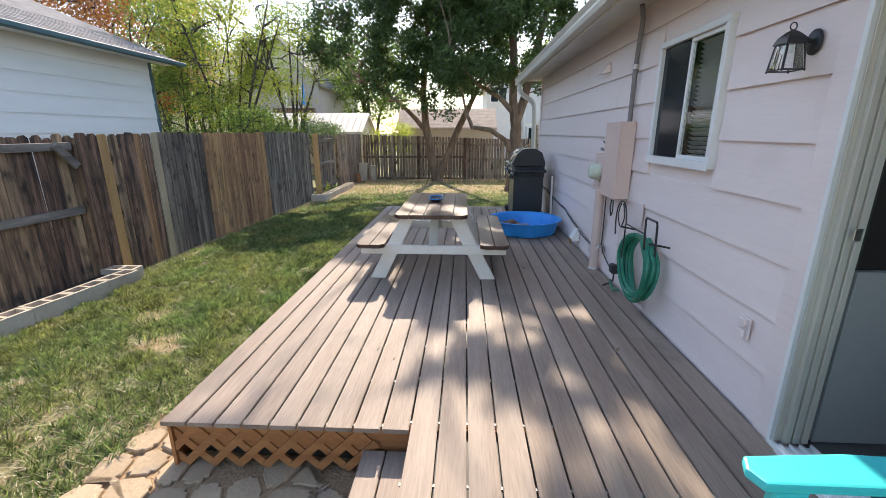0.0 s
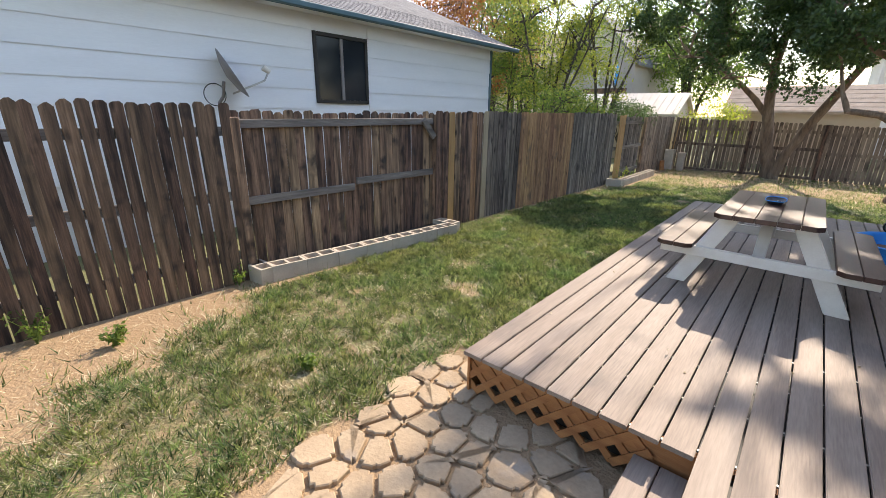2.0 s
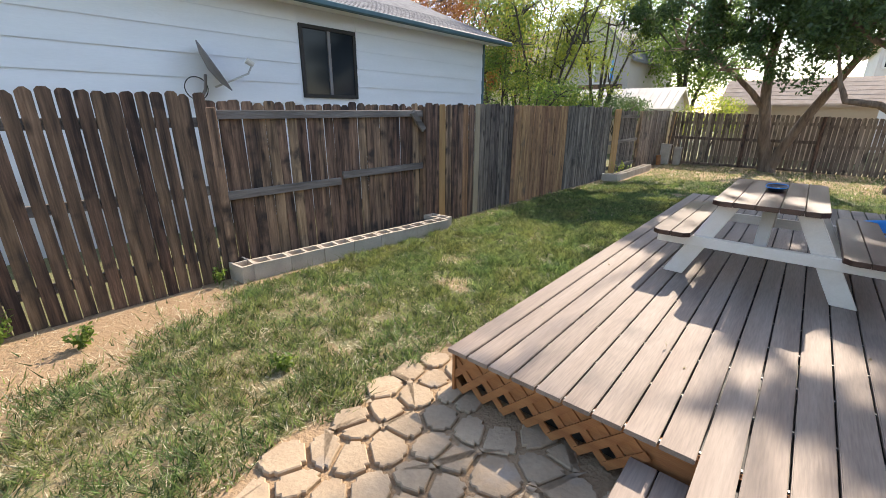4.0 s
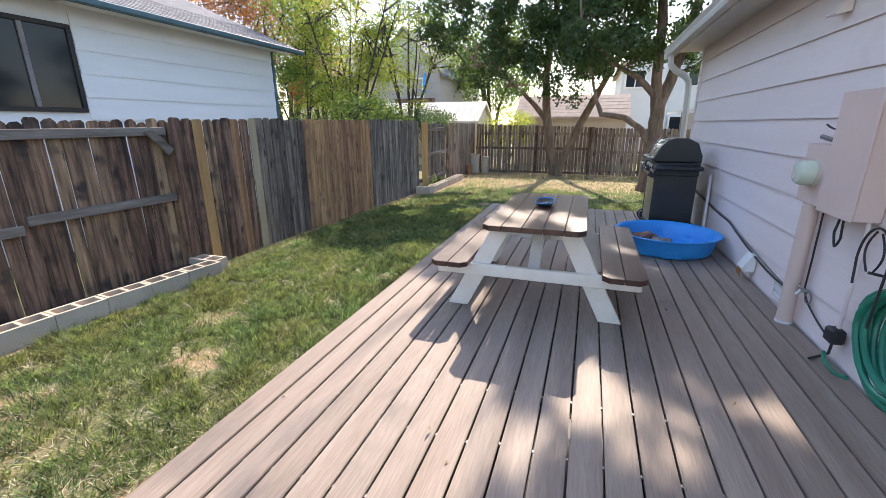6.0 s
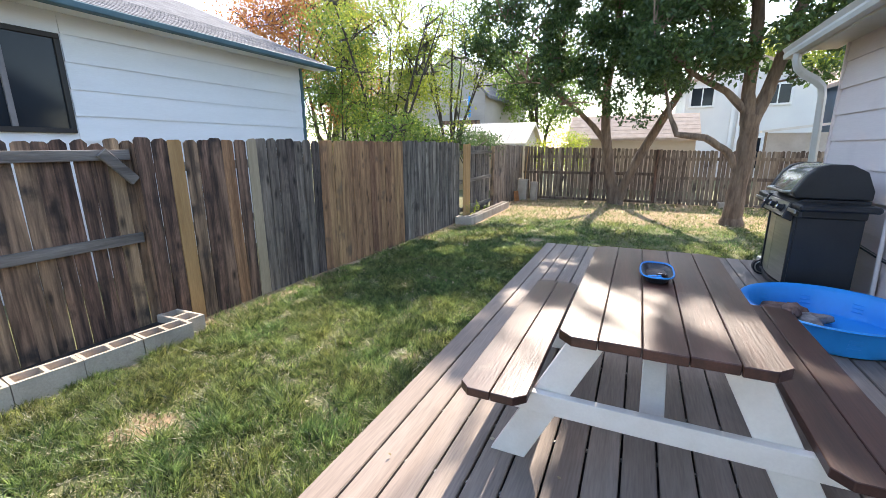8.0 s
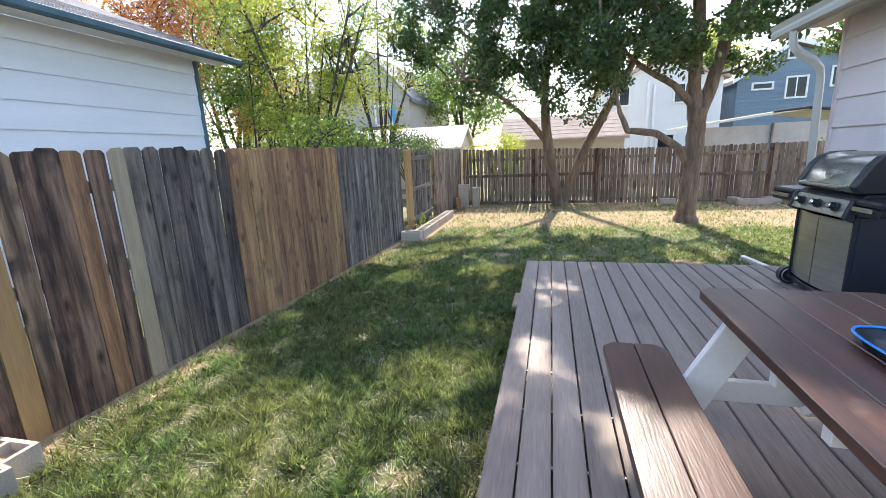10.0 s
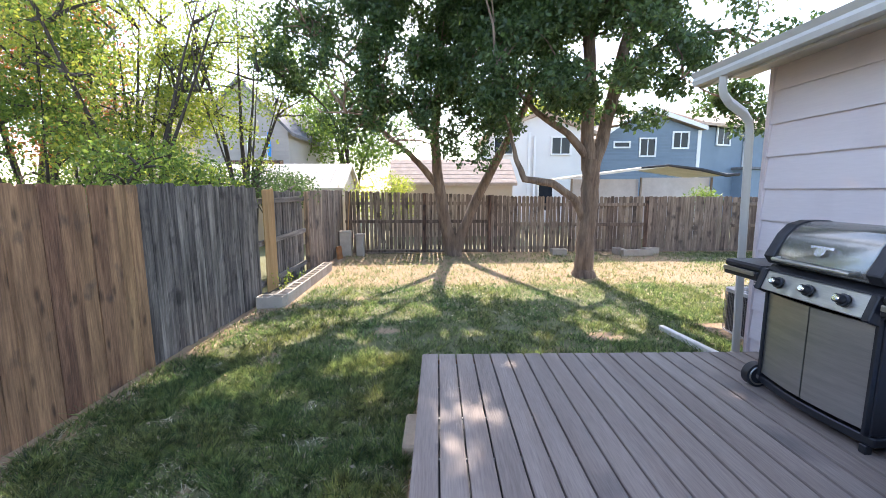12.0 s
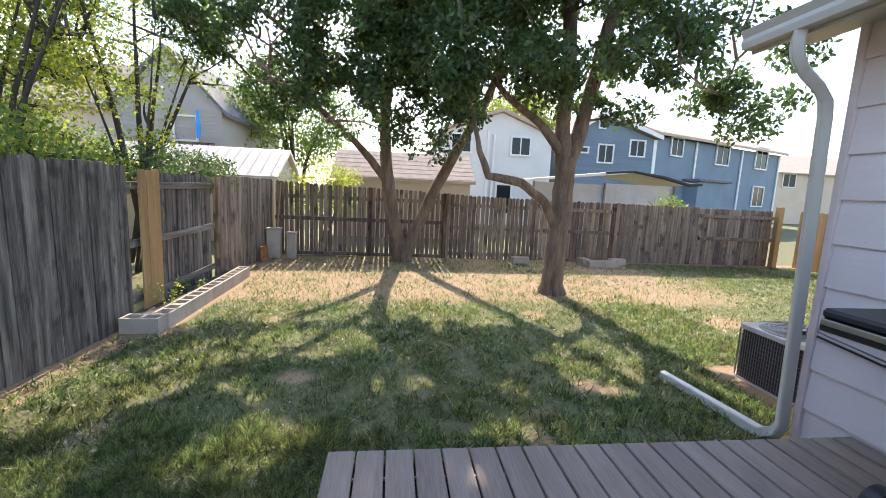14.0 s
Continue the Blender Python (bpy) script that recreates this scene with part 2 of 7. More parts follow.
GRAIN_Z, GRAIN_Y, GRAIN_X = (14, 14, 1), (14, 1, 14), (1, 14, 14)
M = {
    "deck": surface("deck_composite", (0.22, 0.166, 0.132), (0.295, 0.235, 0.192), 0.9, (9, 0.6, 9), 0.62, 0.6, 13, 0.36, 0.10, stain=((0.16, 0.13, 0.112), 1.3, 0.62), bump_dist=0.003, sheen=0.3),
    "cedar": surface("orange_cedar", (0.30, 0.115, 0.038), (0.43, 0.19, 0.068), 1.2, (1, 12, 12), 0.7, 0.3, 20, 0.2, 0.08),
    "fence_dark": surface("fence_dark_wood", (0.05, 0.031, 0.022), (0.33, 0.205, 0.13), 1.3, GRAIN_Z, 0.85, 0.9, 7, 0.75, 0.42, hue=0.014, stain=((0.045, 0.033, 0.027), 3.2, 0.55), knots=0.85),
    "fence_umber": surface("fence_umber_wood", (0.028, 0.018, 0.013), (0.19, 0.118, 0.075), 1.3, GRAIN_Z, 0.85, 0.9, 7, 0.75, 0.42, hue=0.014, stain=((0.03, 0.022, 0.018), 3.2, 0.57), knots=0.8),
    "fence_char": surface("fence_blackened_wood", (0.045, 0.036, 0.030), (0.21, 0.168, 0.135), 1.3, GRAIN_Z, 0.9, 0.9, 7, 0.75, 0.4, hue=0.012, stain=((0.04, 0.034, 0.03), 3.0, 0.56), knots=0.85),
    "fence_grey": surface("fence_grey_wood", (0.062, 0.053, 0.045), (0.29, 0.252, 0.212), 1.2, GRAIN_Z, 0.9, 0.9, 7, 0.75, 0.38, hue=0.01, stain=((0.06, 0.052, 0.046), 2.8, 0.58), knots=0.7),
    "fence_brown": surface("fence_brown_wood", (0.18, 0.092, 0.045), (0.42, 0.232, 0.115), 1.2, GRAIN_Z, 0.85, 0.8, 7, 0.7, 0.30, hue=0.01, stain=((0.11, 0.075, 0.052), 3.0, 0.58), knots=0.6),
    "fence_tan": surface("fence_back_wood", (0.12, 0.087, 0.063), (0.30, 0.23, 0.175), 1.2, GRAIN_Z, 0.9, 0.45, 7, 0.6, 0.34, hue=0.01, stain=((0.08, 0.062, 0.05), 2.5, 0.56), knots=0.6),
    "fence_yellow": surface("new_cedar_board", (0.34, 0.195, 0.075), (0.47, 0.29, 0.125), 1.0, GRAIN_Z, 0.75, 0.3, 9, 0.25, 0.08),
    "fence_pale": surface("pale_board", (0.34, 0.27, 0.175), (0.45, 0.365, 0.245), 1.0, GRAIN_Z, 0.85, 0.3, 9, 0.25, 0.08),
    "rail": surface("weathered_rail", (0.11, 0.095, 0.082), (0.27, 0.24, 0.21), 1.0, (14, 1, 14), 0.9, 0.5, 9, 0.35, 0.2),
    "siding": surface("mauve_siding", (0.79, 0.67, 0.635), (0.83, 0.72, 0.685), 0.8, (6, 0.6, 6), 0.6, 0.35, 12, 0.06, 0.03, stain=((0.72, 0.61, 0.575), 1.4, 0.64), bump_dist=0.003),
    "panel_paint": surface("peach_painted_metal", (0.66, 0.49, 0.43), (0.71, 0.54, 0.47), 2.0, (1, 1, 1), 0.5, 0.08, 30, 0.04, stain=((0.56, 0.42, 0.37), 3.0, 0.68)),
    "siding_white": surface("white_siding", (0.78, 0.79, 0.80), (0.83, 0.84, 0.85), 0.8, (1, 1, 6), 0.6, 0.1, 12, 0.04, 0.02),
    "trim_white": surface("white_vinyl", (0.74, 0.74, 0.72), (0.80, 0.80, 0.78), 2.0, (1, 1, 1), 0.4, 0.05, 30, 0.03),
    "cream": surface("cream_painted_metal", (0.56, 0.525, 0.45), (0.64, 0.605, 0.525), 2.0, (1, 1, 0.3), 0.45, 0.05, 30, 0.05, stain=((0.45, 0.40, 0.32), 6.0, 0.68)),
    "teal": surface("dark_teal_trim", (0.045, 0.10, 0.125), (0.07, 0.14, 0.165), 3, (1, 1, 1), 0.6, 0.1, 30, 0.1),
    "shingle": surface("grey_shingle", (0.12, 0.12, 0.13), (0.20, 0.20, 0.21), 5, (1, 1, 1), 0.95, 0.6, 60, 0.35, 0.15),
    "shingle_tan": surface("tan_shingle", (0.42, 0.31, 0.23), (0.52, 0.40, 0.31), 4, (1, 1, 1), 0.95, 0.4, 50, 0.2, 0.12),
    "soil": surface("dry_soil", (0.36, 0.235, 0.13), (0.47, 0.32, 0.19), 2.2, (1, 1, 1), 0.98, 0.6, 40, 0.3, world_space=True),
    # tan stone, darkened in colour to take in the shade on the paving
    "stone": surface("flagstone", (0.33, 0.24, 0.155), (0.43, 0.325, 0.215), 3.0, (1, 1, 1), 0.9, 0.5, 45, 0.2, 0.14, stain=((0.33, 0.27, 0.21), 5.0, 0.6)),
    "block": surface("concrete_block", (0.40, 0.345, 0.28), (0.50, 0.44, 0.36), 4.0, (1, 1, 1), 0.95, 0.5, 70, 0.2, 0.1, stain=((0.34, 0.29, 0.24), 4.0, 0.62)),
    # white paint with the warm bounce light of the deck put into its colour
    "white_paint": surface("bounce_tinted_white_wood", (0.76, 0.69, 0.61), (0.82, 0.76, 0.69), 1.5, (6, 6, 6), 0.55, 0.15, 14, 0.06, 0.03, stain=((0.58, 0.53, 0.46), 5.0, 0.70)),
    "stained": surface("stained_tabletop", (0.036, 0.014, 0.010), (0.080, 0.032, 0.022), 1.0, (14, 1, 14), 0.36, 0.10, 8, 0.4, 0.22, stain=((0.15, 0.10, 0.075), 5.5, 0.66), sheen=0.6),
    "pool": surface("blue_plastic", (0.012, 0.27, 0.72), (0.02, 0.33, 0.80), 2, (1, 1, 1), 0.38, 0.05, 30, 0.05),
    "black": surface("black_enamel", (0.012, 0.013, 0.016), (0.022, 0.023, 0.027), 3, (1, 1, 1), 0.42, 0.1, 60, 0.2),
    "steel": surface("brushed_steel", (0.42, 0.41, 0.38), (0.54, 0.53, 0.49), 2, (1, 1, 12), 0.34, 0.15, 20, 0.12, metal=0.9),
    "lid_steel": surface("smoked_steel", (0.24, 0.245, 0.22), (0.34, 0.345, 0.31), 2, (1, 1, 1), 0.26, 0.05, 20, 0.15, metal=0.75),
    "dull_steel": surface("dull_fastener", (0.22, 0.21, 0.20), (0.32, 0.31, 0.30), 2, (1, 1, 1), 0.5, 0.0, 20, 0.1, metal=0.5),
    "chrome": surface("chrome", (0.7, 0.7, 0.7), (0.78, 0.78, 0.78), 2, (1, 1, 1), 0.12, 0.0, 20, 0.02, metal=1.0),
    "hose": surface("green_hose", (0.008, 0.15, 0.09), (0.015, 0.23, 0.145), 8, (1, 1, 1), 0.4, 0.1, 60, 0.15),
    "cable": surface("black_cable", (0.018, 0.018, 0.02), (0.03, 0.03, 0.032), 6, (1, 1, 1), 0.55, 0.1, 60, 0.1),
    "conduit": surface("grey_conduit", (0.16, 0.14, 0.14), (0.23, 0.21, 0.21), 3, (1, 1, 1), 0.5, 0.1, 40, 0.1),
    "turquoise": surface("turquoise_plastic", (0.03, 0.55, 0.56), (0.04, 0.60, 0.60), 2, (1, 1, 1), 0.42, 0.04, 30, 0.03),
    "bark": surface("bark", (0.12, 0.082, 0.057), (0.25, 0.18, 0.128), 2.0, (5, 5, 1), 0.95, 1.0, 7, 0.45, bump_dist=0.03),
    "bark_dark": surface("dark_bark", (0.05, 0.04, 0.032), (0.10, 0.08, 0.065), 2.0, (5, 5, 1), 0.95, 0.6, 7, 0.4),
    "blue_siding": surface("blue_siding", (0.15, 0.205, 0.26), (0.18, 0.24, 0.30), 1, (1, 1, 1), 0.7, 0.0, 20, 0.05, 0.04),
    "white_house": surface("white_stucco", (0.68, 0.67, 0.65), (0.74, 0.73, 0.70), 1, (1, 1, 1), 0.8, 0.0, 20, 0.04),
    "grey_house": surface("warm_grey_siding", (0.40, 0.37, 0.34), (0.45, 0.42, 0.38), 1, (1, 1, 1), 0.8, 0.0, 20, 0.05, 0.03),
    "shed_cream": surface("cream_shed_siding", (0.58, 0.46, 0.34), (0.64, 0.52, 0.40), 1, (1, 1, 1), 0.8, 0.0, 20, 0.05, 0.03),
    "sheet_metal": surface("pale_sheet_metal", (0.62, 0.56, 0.48), (0.72, 0.67, 0.60), 2, (1, 1, 1), 0.5, 0.1, 20, 0.1, metal=0.2),
    "tarp": surface("grey_tarp", (0.46, 0.42, 0.38), (0.56, 0.52, 0.48), 2, (1, 1, 1), 0.8, 0.2, 15, 0.1),
    "dark_glass": surface("dark_screen_glass", (0.012, 0.016, 0.022), (0.02, 0.026, 0.034), 1, (1, 1, 1), 0.10, 0.0, 5, 0.1, sheen=0.22),
    # interior walls and ceiling: the room's dimness is put into this dark paint
    "room_wall_dim": surface("dimmed_interior_paint", (0.15, 0.14, 0.13), (0.18, 0.17, 0.16), 1, (1, 1, 1), 0.8, 0.0, 20, 0.03),
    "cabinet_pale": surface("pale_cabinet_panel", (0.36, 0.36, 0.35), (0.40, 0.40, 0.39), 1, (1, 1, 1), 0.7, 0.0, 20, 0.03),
    # for dark parts, and for fillers that stand in for shade
    "room_dark": surface("dark_parts_and_shade", (0.02, 0.018, 0.016), (0.035, 0.03, 0.028), 2, (1, 1, 1), 0.6, 0.0, 20, 0.1),
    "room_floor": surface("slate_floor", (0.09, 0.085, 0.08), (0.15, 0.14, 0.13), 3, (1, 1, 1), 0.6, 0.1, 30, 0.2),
    "leaf_green": foliage("dark_green_leaf", (0.034, 0.064, 0.022), (0.088, 0.14, 0.042), 0.38),
    "leaf_olive": foliage("olive_leaf", (0.06, 0.11, 0.028), (0.16, 0.22, 0.045), 0.55),
    "leaf_yellow": foliage("yellow_green_leaf", (0.12, 0.18, 0.04), (0.33, 0.34, 0.06), 0.52),
    "leaf_red": foliage("russet_leaf", (0.22, 0.07, 0.03), (0.42, 0.20, 0.05), 0.35),
    "grass": foliage("grass_blade", (0.022, 0.049, 0.015), (0.195, 0.24, 0.086), 0.52, clumps=0.68),
    "dry_leaf": foliage("dry_leaf", (0.22, 0.165, 0.09), (0.46, 0.40, 0.28), 0.3),
    "straw": foliage("straw_and_glint_blade", (0.42, 0.36, 0.22), (0.66, 0.61, 0.46), 0.3),
}


def clear_glass():
    m, n, l, p = nodes_of("window_glass")
    p.inputs["Base Color"].default_value = (0.9, 0.95, 0.93, 1)
    p.inputs["Roughness"].default_value = 0.02
    p.inputs["Transmission Weight"].default_value = 1.0
    p.inputs["IOR"].default_value = 1.45
    return m


M["glass"] = clear_glass()


# ---- builders ----
def box(bm, x0, x1, y0, y1, z0, z1, m=None):
    vs = [bm.verts.new((x, y, z)) for x in (x0, x1) for y in (y0, y1) for z in (z0, z1)]
    if m is not None:
        for v in vs:
            v.co = m @ v.co
    for f in ((0, 1, 3, 2), (4, 6, 7, 5), (0, 4, 5, 1), (2, 3, 7, 6), (0, 2, 6, 4), (1, 5, 7, 3)):
        bm.faces.new([vs[i] for i in f])
    return bm


def bevelled(bm, width, segments=1):
    bmesh.ops.bevel(bm, geom=bm.edges[:], offset=width, segments=segments, affect="EDGES", profile=0.6)
    return bm


def bbox(x0, x1, y0, y1, z0, z1, width=0.004, m=None):
    return bevelled(box(bmesh.new(), x0, x1, y0, y1, z0, z1, m), width)


def tube(bm, pts, radii, sides=8, caps=True):
    """A tube through pts with a radius at each."""
    pts = [Vector(p) for p in pts]
    if not isinstance(radii, (list, tuple)):
        radii = [radii] * len(pts)
    rings = []
    side = None
    for i, p in enumerate(pts):
        d = (pts[min(i + 1, len(pts) - 1)] - pts[max(i - 1, 0)]).normalized()
        if side is None:
            side = d.cross(Vector((0.31, 0.22, 0.93)))
            if side.length < 0.05:
                side = d.cross(Vector((1, 0, 0)))
        side = (side - d * side.dot(d)).normalized()
        up = d.cross(side)
        rings.append([bm.verts.new(p + (side * math.cos(a) + up * math.sin(a)) * radii[i]) for a in [2 * math.pi * k / sides for k in range(sides)]])
    for a, b in zip(rings, rings[1:]):
        for k in range(sides):
            bm.faces.new((a[k], a[(k + 1) % sides], b[(k + 1) % sides], b[k]))
    if caps:
        bm.faces.new(rings[0][::-1])
        bm.faces.new(rings[-1])
    return bm


def prism(bm, outline, axis, lo, hi):
    """A flat outline of (u, v) pushed from lo to hi along axis; u, v are the other two axes in order."""
    def at(u, v, w):
        return {"x": (w, u, v), "y": (u, w, v), "z": (u, v, w)}[axis]
    a = [bm.verts.new(at(u, v, lo)) for u, v in outline]
    b = [bm.verts.new(at(u, v, hi)) for u, v in outline]
    bm.faces.new(a)
    bm.faces.new(b[::-1])
    for i in range(len(a)):
        j = (i + 1) % len(a)
        bm.faces.new((a[j], a[i], b[i], b[j]))
    bmesh.ops.recalc_face_normals(bm, faces=bm.faces[:])
    return bm


def mesh_of(name, bm, material):
    bmesh.ops.recalc_face_normals(bm, faces=bm.faces[:])
    me = bpy.data.meshes.new(name)
    bm.to_mesh(me)
    bm.free()
    me.materials.append(material)
    return me


def smooth(ob, angle=40):
    for p in ob.data.polygons:
        p.use_smooth = True
    ob.data.set_sharp_from_angle(angle=radians(angle))
    return ob


def part(name, bm, material, parent, label="", at=None, round_=False):
    ob = new(name, mesh_of(name, bm, material))
    ob.parent = parent
    if at is not None:
        ob.matrix_basis = at
    if label:
        tagged(ob, label)
    if round_:
        smooth(ob)
    return ob


def piece(name, me, parent, at):
    ob = new(name, me)
    ob.parent = parent
    ob.matrix_basis = at
    return ob


def thing(name, label, category, at=(0, 0, 0), turn=0, group="", kind=""):
    ob = new(name)
    ob.matrix_basis = pose(*at, 0, 0, turn)
    ob.empty_display_size = 0.1
    return tagged(ob, label, category, group, kind)


def single(name, bm, material, label, category="", group="", kind="", at=None):
    ob = new(name, mesh_of(name, bm, material))
    if at is not None:
        ob.matrix_basis = at
    return tagged(ob, label, category, group, kind)


def smoothstep(a, b, v):
    k = max(0.0, min(1.0, (v - a) / (b - a)))
    return k * k * (3 - 2 * k)


def ground_z(x, y):
    fall = 1.0 - 0.75 * smoothstep(8.0, 13.5, y)
    base = -0.30 + 0.022 * max(-4.0, min(0.0, x)) * fall - 0.03 * smoothstep(6, 13, y)
    return base


def fence_x(y):
    return -3.03 + 0.035 * y


WALL = 3.05
DECK_END = 6.71
BOARD = 3.07 / 21
EDGE = -0.02
GABLE_END = 7.05
BACK = 14.95


# ---- ground ----
def ground_material():
    m, n, l, p = nodes_of("lawn_earth")
    geo = n.new("ShaderNodeNewGeometry")
    att = n.new("ShaderNodeAttribute")
    att.attribute_name = "bareness"
    big = n.new("ShaderNodeTexNoise")
    big.inputs["Scale"].default_value, big.inputs["Detail"].default_value = 9.0, 6.0
    both = n.new("ShaderNodeMath")
    both.operation = "MULTIPLY_ADD"
    l.new(big.outputs["Fac"], both.inputs[0])
    both.inputs[1].default_value = 0.7
    l.new(att.outputs["Fac"], both.inputs[2])
    fine = n.new("ShaderNodeTexNoise")
    fine.inputs["Scale"].default_value, fine.inputs["Detail"].default_value = 45.0, 5.0
    for q in (big, fine):
        l.new(geo.outputs["Position"], q.inputs["Vector"])
    soil = n.new("ShaderNodeMix")
    soil.data_type = "RGBA"
    soil.inputs["A"].default_value, soil.inputs["B"].default_value = (0.23, 0.145, 0.08, 1), (0.42, 0.295, 0.175, 1)
    l.new(fine.outputs["Fac"], soil.inputs["Factor"])
    # thatch, its colour darkened to put shade between the grass blades
    thatch = n.new("ShaderNodeMix")
    thatch.data_type = "RGBA"
    thatch.inputs["A"].default_value, thatch.inputs["B"].default_value = (0.05, 0.065, 0.022, 1), (0.24, 0.225, 0.105, 1)
    l.new(fine.outputs["Fac"], thatch.inputs["Factor"])
    rg = n.new("ShaderNodeMapRange")
    rg.inputs["From Min"].default_value, rg.inputs["From Max"].default_value = 0.68, 1.0
    l.new(both.outputs[0], rg.inputs["Value"])
    mix = n.new("ShaderNodeMix")
    mix.data_type = "RGBA"
    l.new(rg.outputs[0], mix.inputs["Factor"])
    l.new(thatch.outputs["Result"], mix.inputs["A"])
    l.new(soil.outputs["Result"], mix.inputs["B"])
    l.new(mix.outputs["Result"], p.inputs["Base Color"])
    p.inputs["Roughness"].default_value = 0.97
    bp = n.new("ShaderNodeBump")
    bp.inputs["Strength"].default_value, bp.inputs["Distance"].default_value = 0.8, 0.02
    l.new(fine.outputs["Fac"], bp.inputs["Height"])
    l.new(bp.outputs[0], p.inputs["Normal"])
    return m


def build_ground():
    xs = [-900, -200, -60, -25, -12, -8] + [-6 + 0.15 * i for i in range(121)] + [14, 18, 30, 70, 200, 900]
    ys = [-900, -200, -60, -25, -12] + [-8 + 0.15 * i for i in range(174)] + [20, 24, 32, 60, 150, 400, 900]
    verts = []
    for y in ys:
        for x in xs:
            near = -6 <= x <= 12 and -8 <= y <= 18
            z = ground_z(x, y) + (0.018 * noise.noise((x * 0.9, y * 0.9, 0.3)) if near else 0)
            verts.append((x, y, z))
    w = len(xs)
    faces = [(j * w + i, j * w + i + 1, (j + 1) * w + i + 1, (j + 1) * w + i) for j in range(len(ys) - 1) for i in range(w - 1)]
    me = bpy.data.meshes.new("ground")
    me.from_pydata(verts, [], faces)
    me.materials.append(ground_material())
    bare = me.attributes.new("bareness", "FLOAT", "POINT")
    bare.data.foreach_set("value", [bareness(v[0], v[1]) for v in verts])
    for p in me.polygons:
        p.use_smooth = True
    return tagged(new("ground", me), "sunlit yard ground of dry soil and thatch", "ground", kind="structure")



# ---- deck ----
deck = thing("deck", "low brown composite deck with grooved boards along the house", "deck", kind="structure")


def deck_board_mesh(length):
    bm = box(bmesh.new(), 0.0052, BOARD - 0.0052, 0, length, -0.026, 0)
    bmesh.ops.bevel(bm, geom=[e for e in bm.edges if abs((e.verts[0].co - e.verts[1].co).y) > 0.5], offset=0.004, segments=2, affect="EDGES")
    return mesh_of("deck_board", bm, M["deck"])


clips = bmesh.new()
rng = random.Random(4)
lengths = {}
for i in range(21):
    start = -0.012 if i < 9 else -3.4
    cuts = [start, DECK_END]
    if i == 14:
        cuts = [start, -0.62, DECK_END]
    if i >= 19:
        cuts = [start, 1.05, DECK_END]
    elif i > 9 and i % 3 == 0:
        cuts = [start, -1.1, DECK_END]
    for a, b in zip(cuts, cuts[1:]):
        key = round(b - a, 3)
        if key not in lengths:
            lengths[key] = deck_board_mesh(b - a - 0.003)
        piece("deck_board", lengths[key], deck, pose(EDGE + i * BOARD, a, 0))
    if i:
        y = 0.02 if i < 9 else -2.78
        while y < DECK_END:
            box(clips, EDGE + i * BOARD - 0.0035, EDGE + i * BOARD + 0.0035, y, y + 0.014, -0.020, -0.009)
            y += 0.405
part("deck_clip", clips, M["dull_steel"], deck, "small steel fasteners in the gaps")
# framing under the boards
bm = bmesh.new()
box(bm, 0.03, 3.04, 0.03, 0.07, -0.17, -0.027)
box(bm, 0.025, 0.06, 0.07, DECK_END - 0.03, -0.17, -0.027)
box(bm, 0.03, 3.04, DECK_END - 0.07, DECK_END - 0.035, -0.17, -0.027)
box(bm, EDGE + 9 * BOARD + 0.02, EDGE + 9 * BOARD + 0.06, -3.4, 0.03, -0.17, -0.027)
part("rim_joist", bm, M["cedar"], deck, "orange stained rim joists")
# added near-black boxes stand in for the shade seen through the board gaps
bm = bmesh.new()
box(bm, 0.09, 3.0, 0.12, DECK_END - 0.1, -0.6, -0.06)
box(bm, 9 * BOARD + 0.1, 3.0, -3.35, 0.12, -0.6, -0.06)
part("under_deck", bm, M["room_dark"], deck, "dark filler box standing in for shade under the boards")
step = thing("deck_step", "brown composite step of two boards beside the deck", "step", (EDGE + 7.3 * BOARD, -1.6, 0))
for k in range(2):
    part("step_board", bbox(0.003 + k * 0.124, 0.121 + k * 0.124, 0, 1.6, -0.165, -0.14, 0.004), M["deck"], step)
part("step_side", box(bmesh.new(), 0.01, 0.05, 0.02, 1.59, -0.34, -0.166), M["cedar"], step)


# lattice skirt under the front edge
def lattice(width, height):
    bm = bmesh.new()
    pitch, s = 0.146, 0.021
    for sign, y in ((1, -0.008), (-1, 0.004)):
        c = -height
        while c < width + height:
            pts = []
            if sign > 0:
                a0, a1 = max(0, c), min(width, c + height)
                if a1 > a0:
                    pts = [(a0, a0 - c), (a1, a1 - c)]
            else:
                a0, a1 = max(0, c - height), min(width, c)
                if a1 > a0:
                    pts = [(a0, c - a0), (a1, c - a1)]
            if pts:
                (u0, v0), (u1, v1) = pts
                nrm = Vector((-(v1 - v0), 0, (u1 - u0))).normalized() * s
                quad = [Vector((u0, y, v0)) + nrm, Vector((u1, y, v1)) + nrm, Vector((u1, y, v1)) - nrm, Vector((u0, y, v0)) - nrm]
                f = [bm.verts.new(q) for q in quad]
                g = [bm.verts.new(q + Vector((0, 0.011, 0))) for q in quad]
                bm.faces.new(f)
                bm.faces.new(g[::-1])
                for i in range(4):
                    j = (i + 1) % 4
                    bm.faces.new((f[j], f[i], g[i], g[j]))
            c += pitch
    return bm


part("lattice", lattice(1.1, 0.24), M["cedar"], deck, "orange diagonal lattice skirt", pose(0.02, 0.015, -0.275))
part("side_skirt", box(bmesh.new(), 0.012, 0.03, 0.0, DECK_END - 0.01, -0.30, -0.028), M["cedar"], deck)


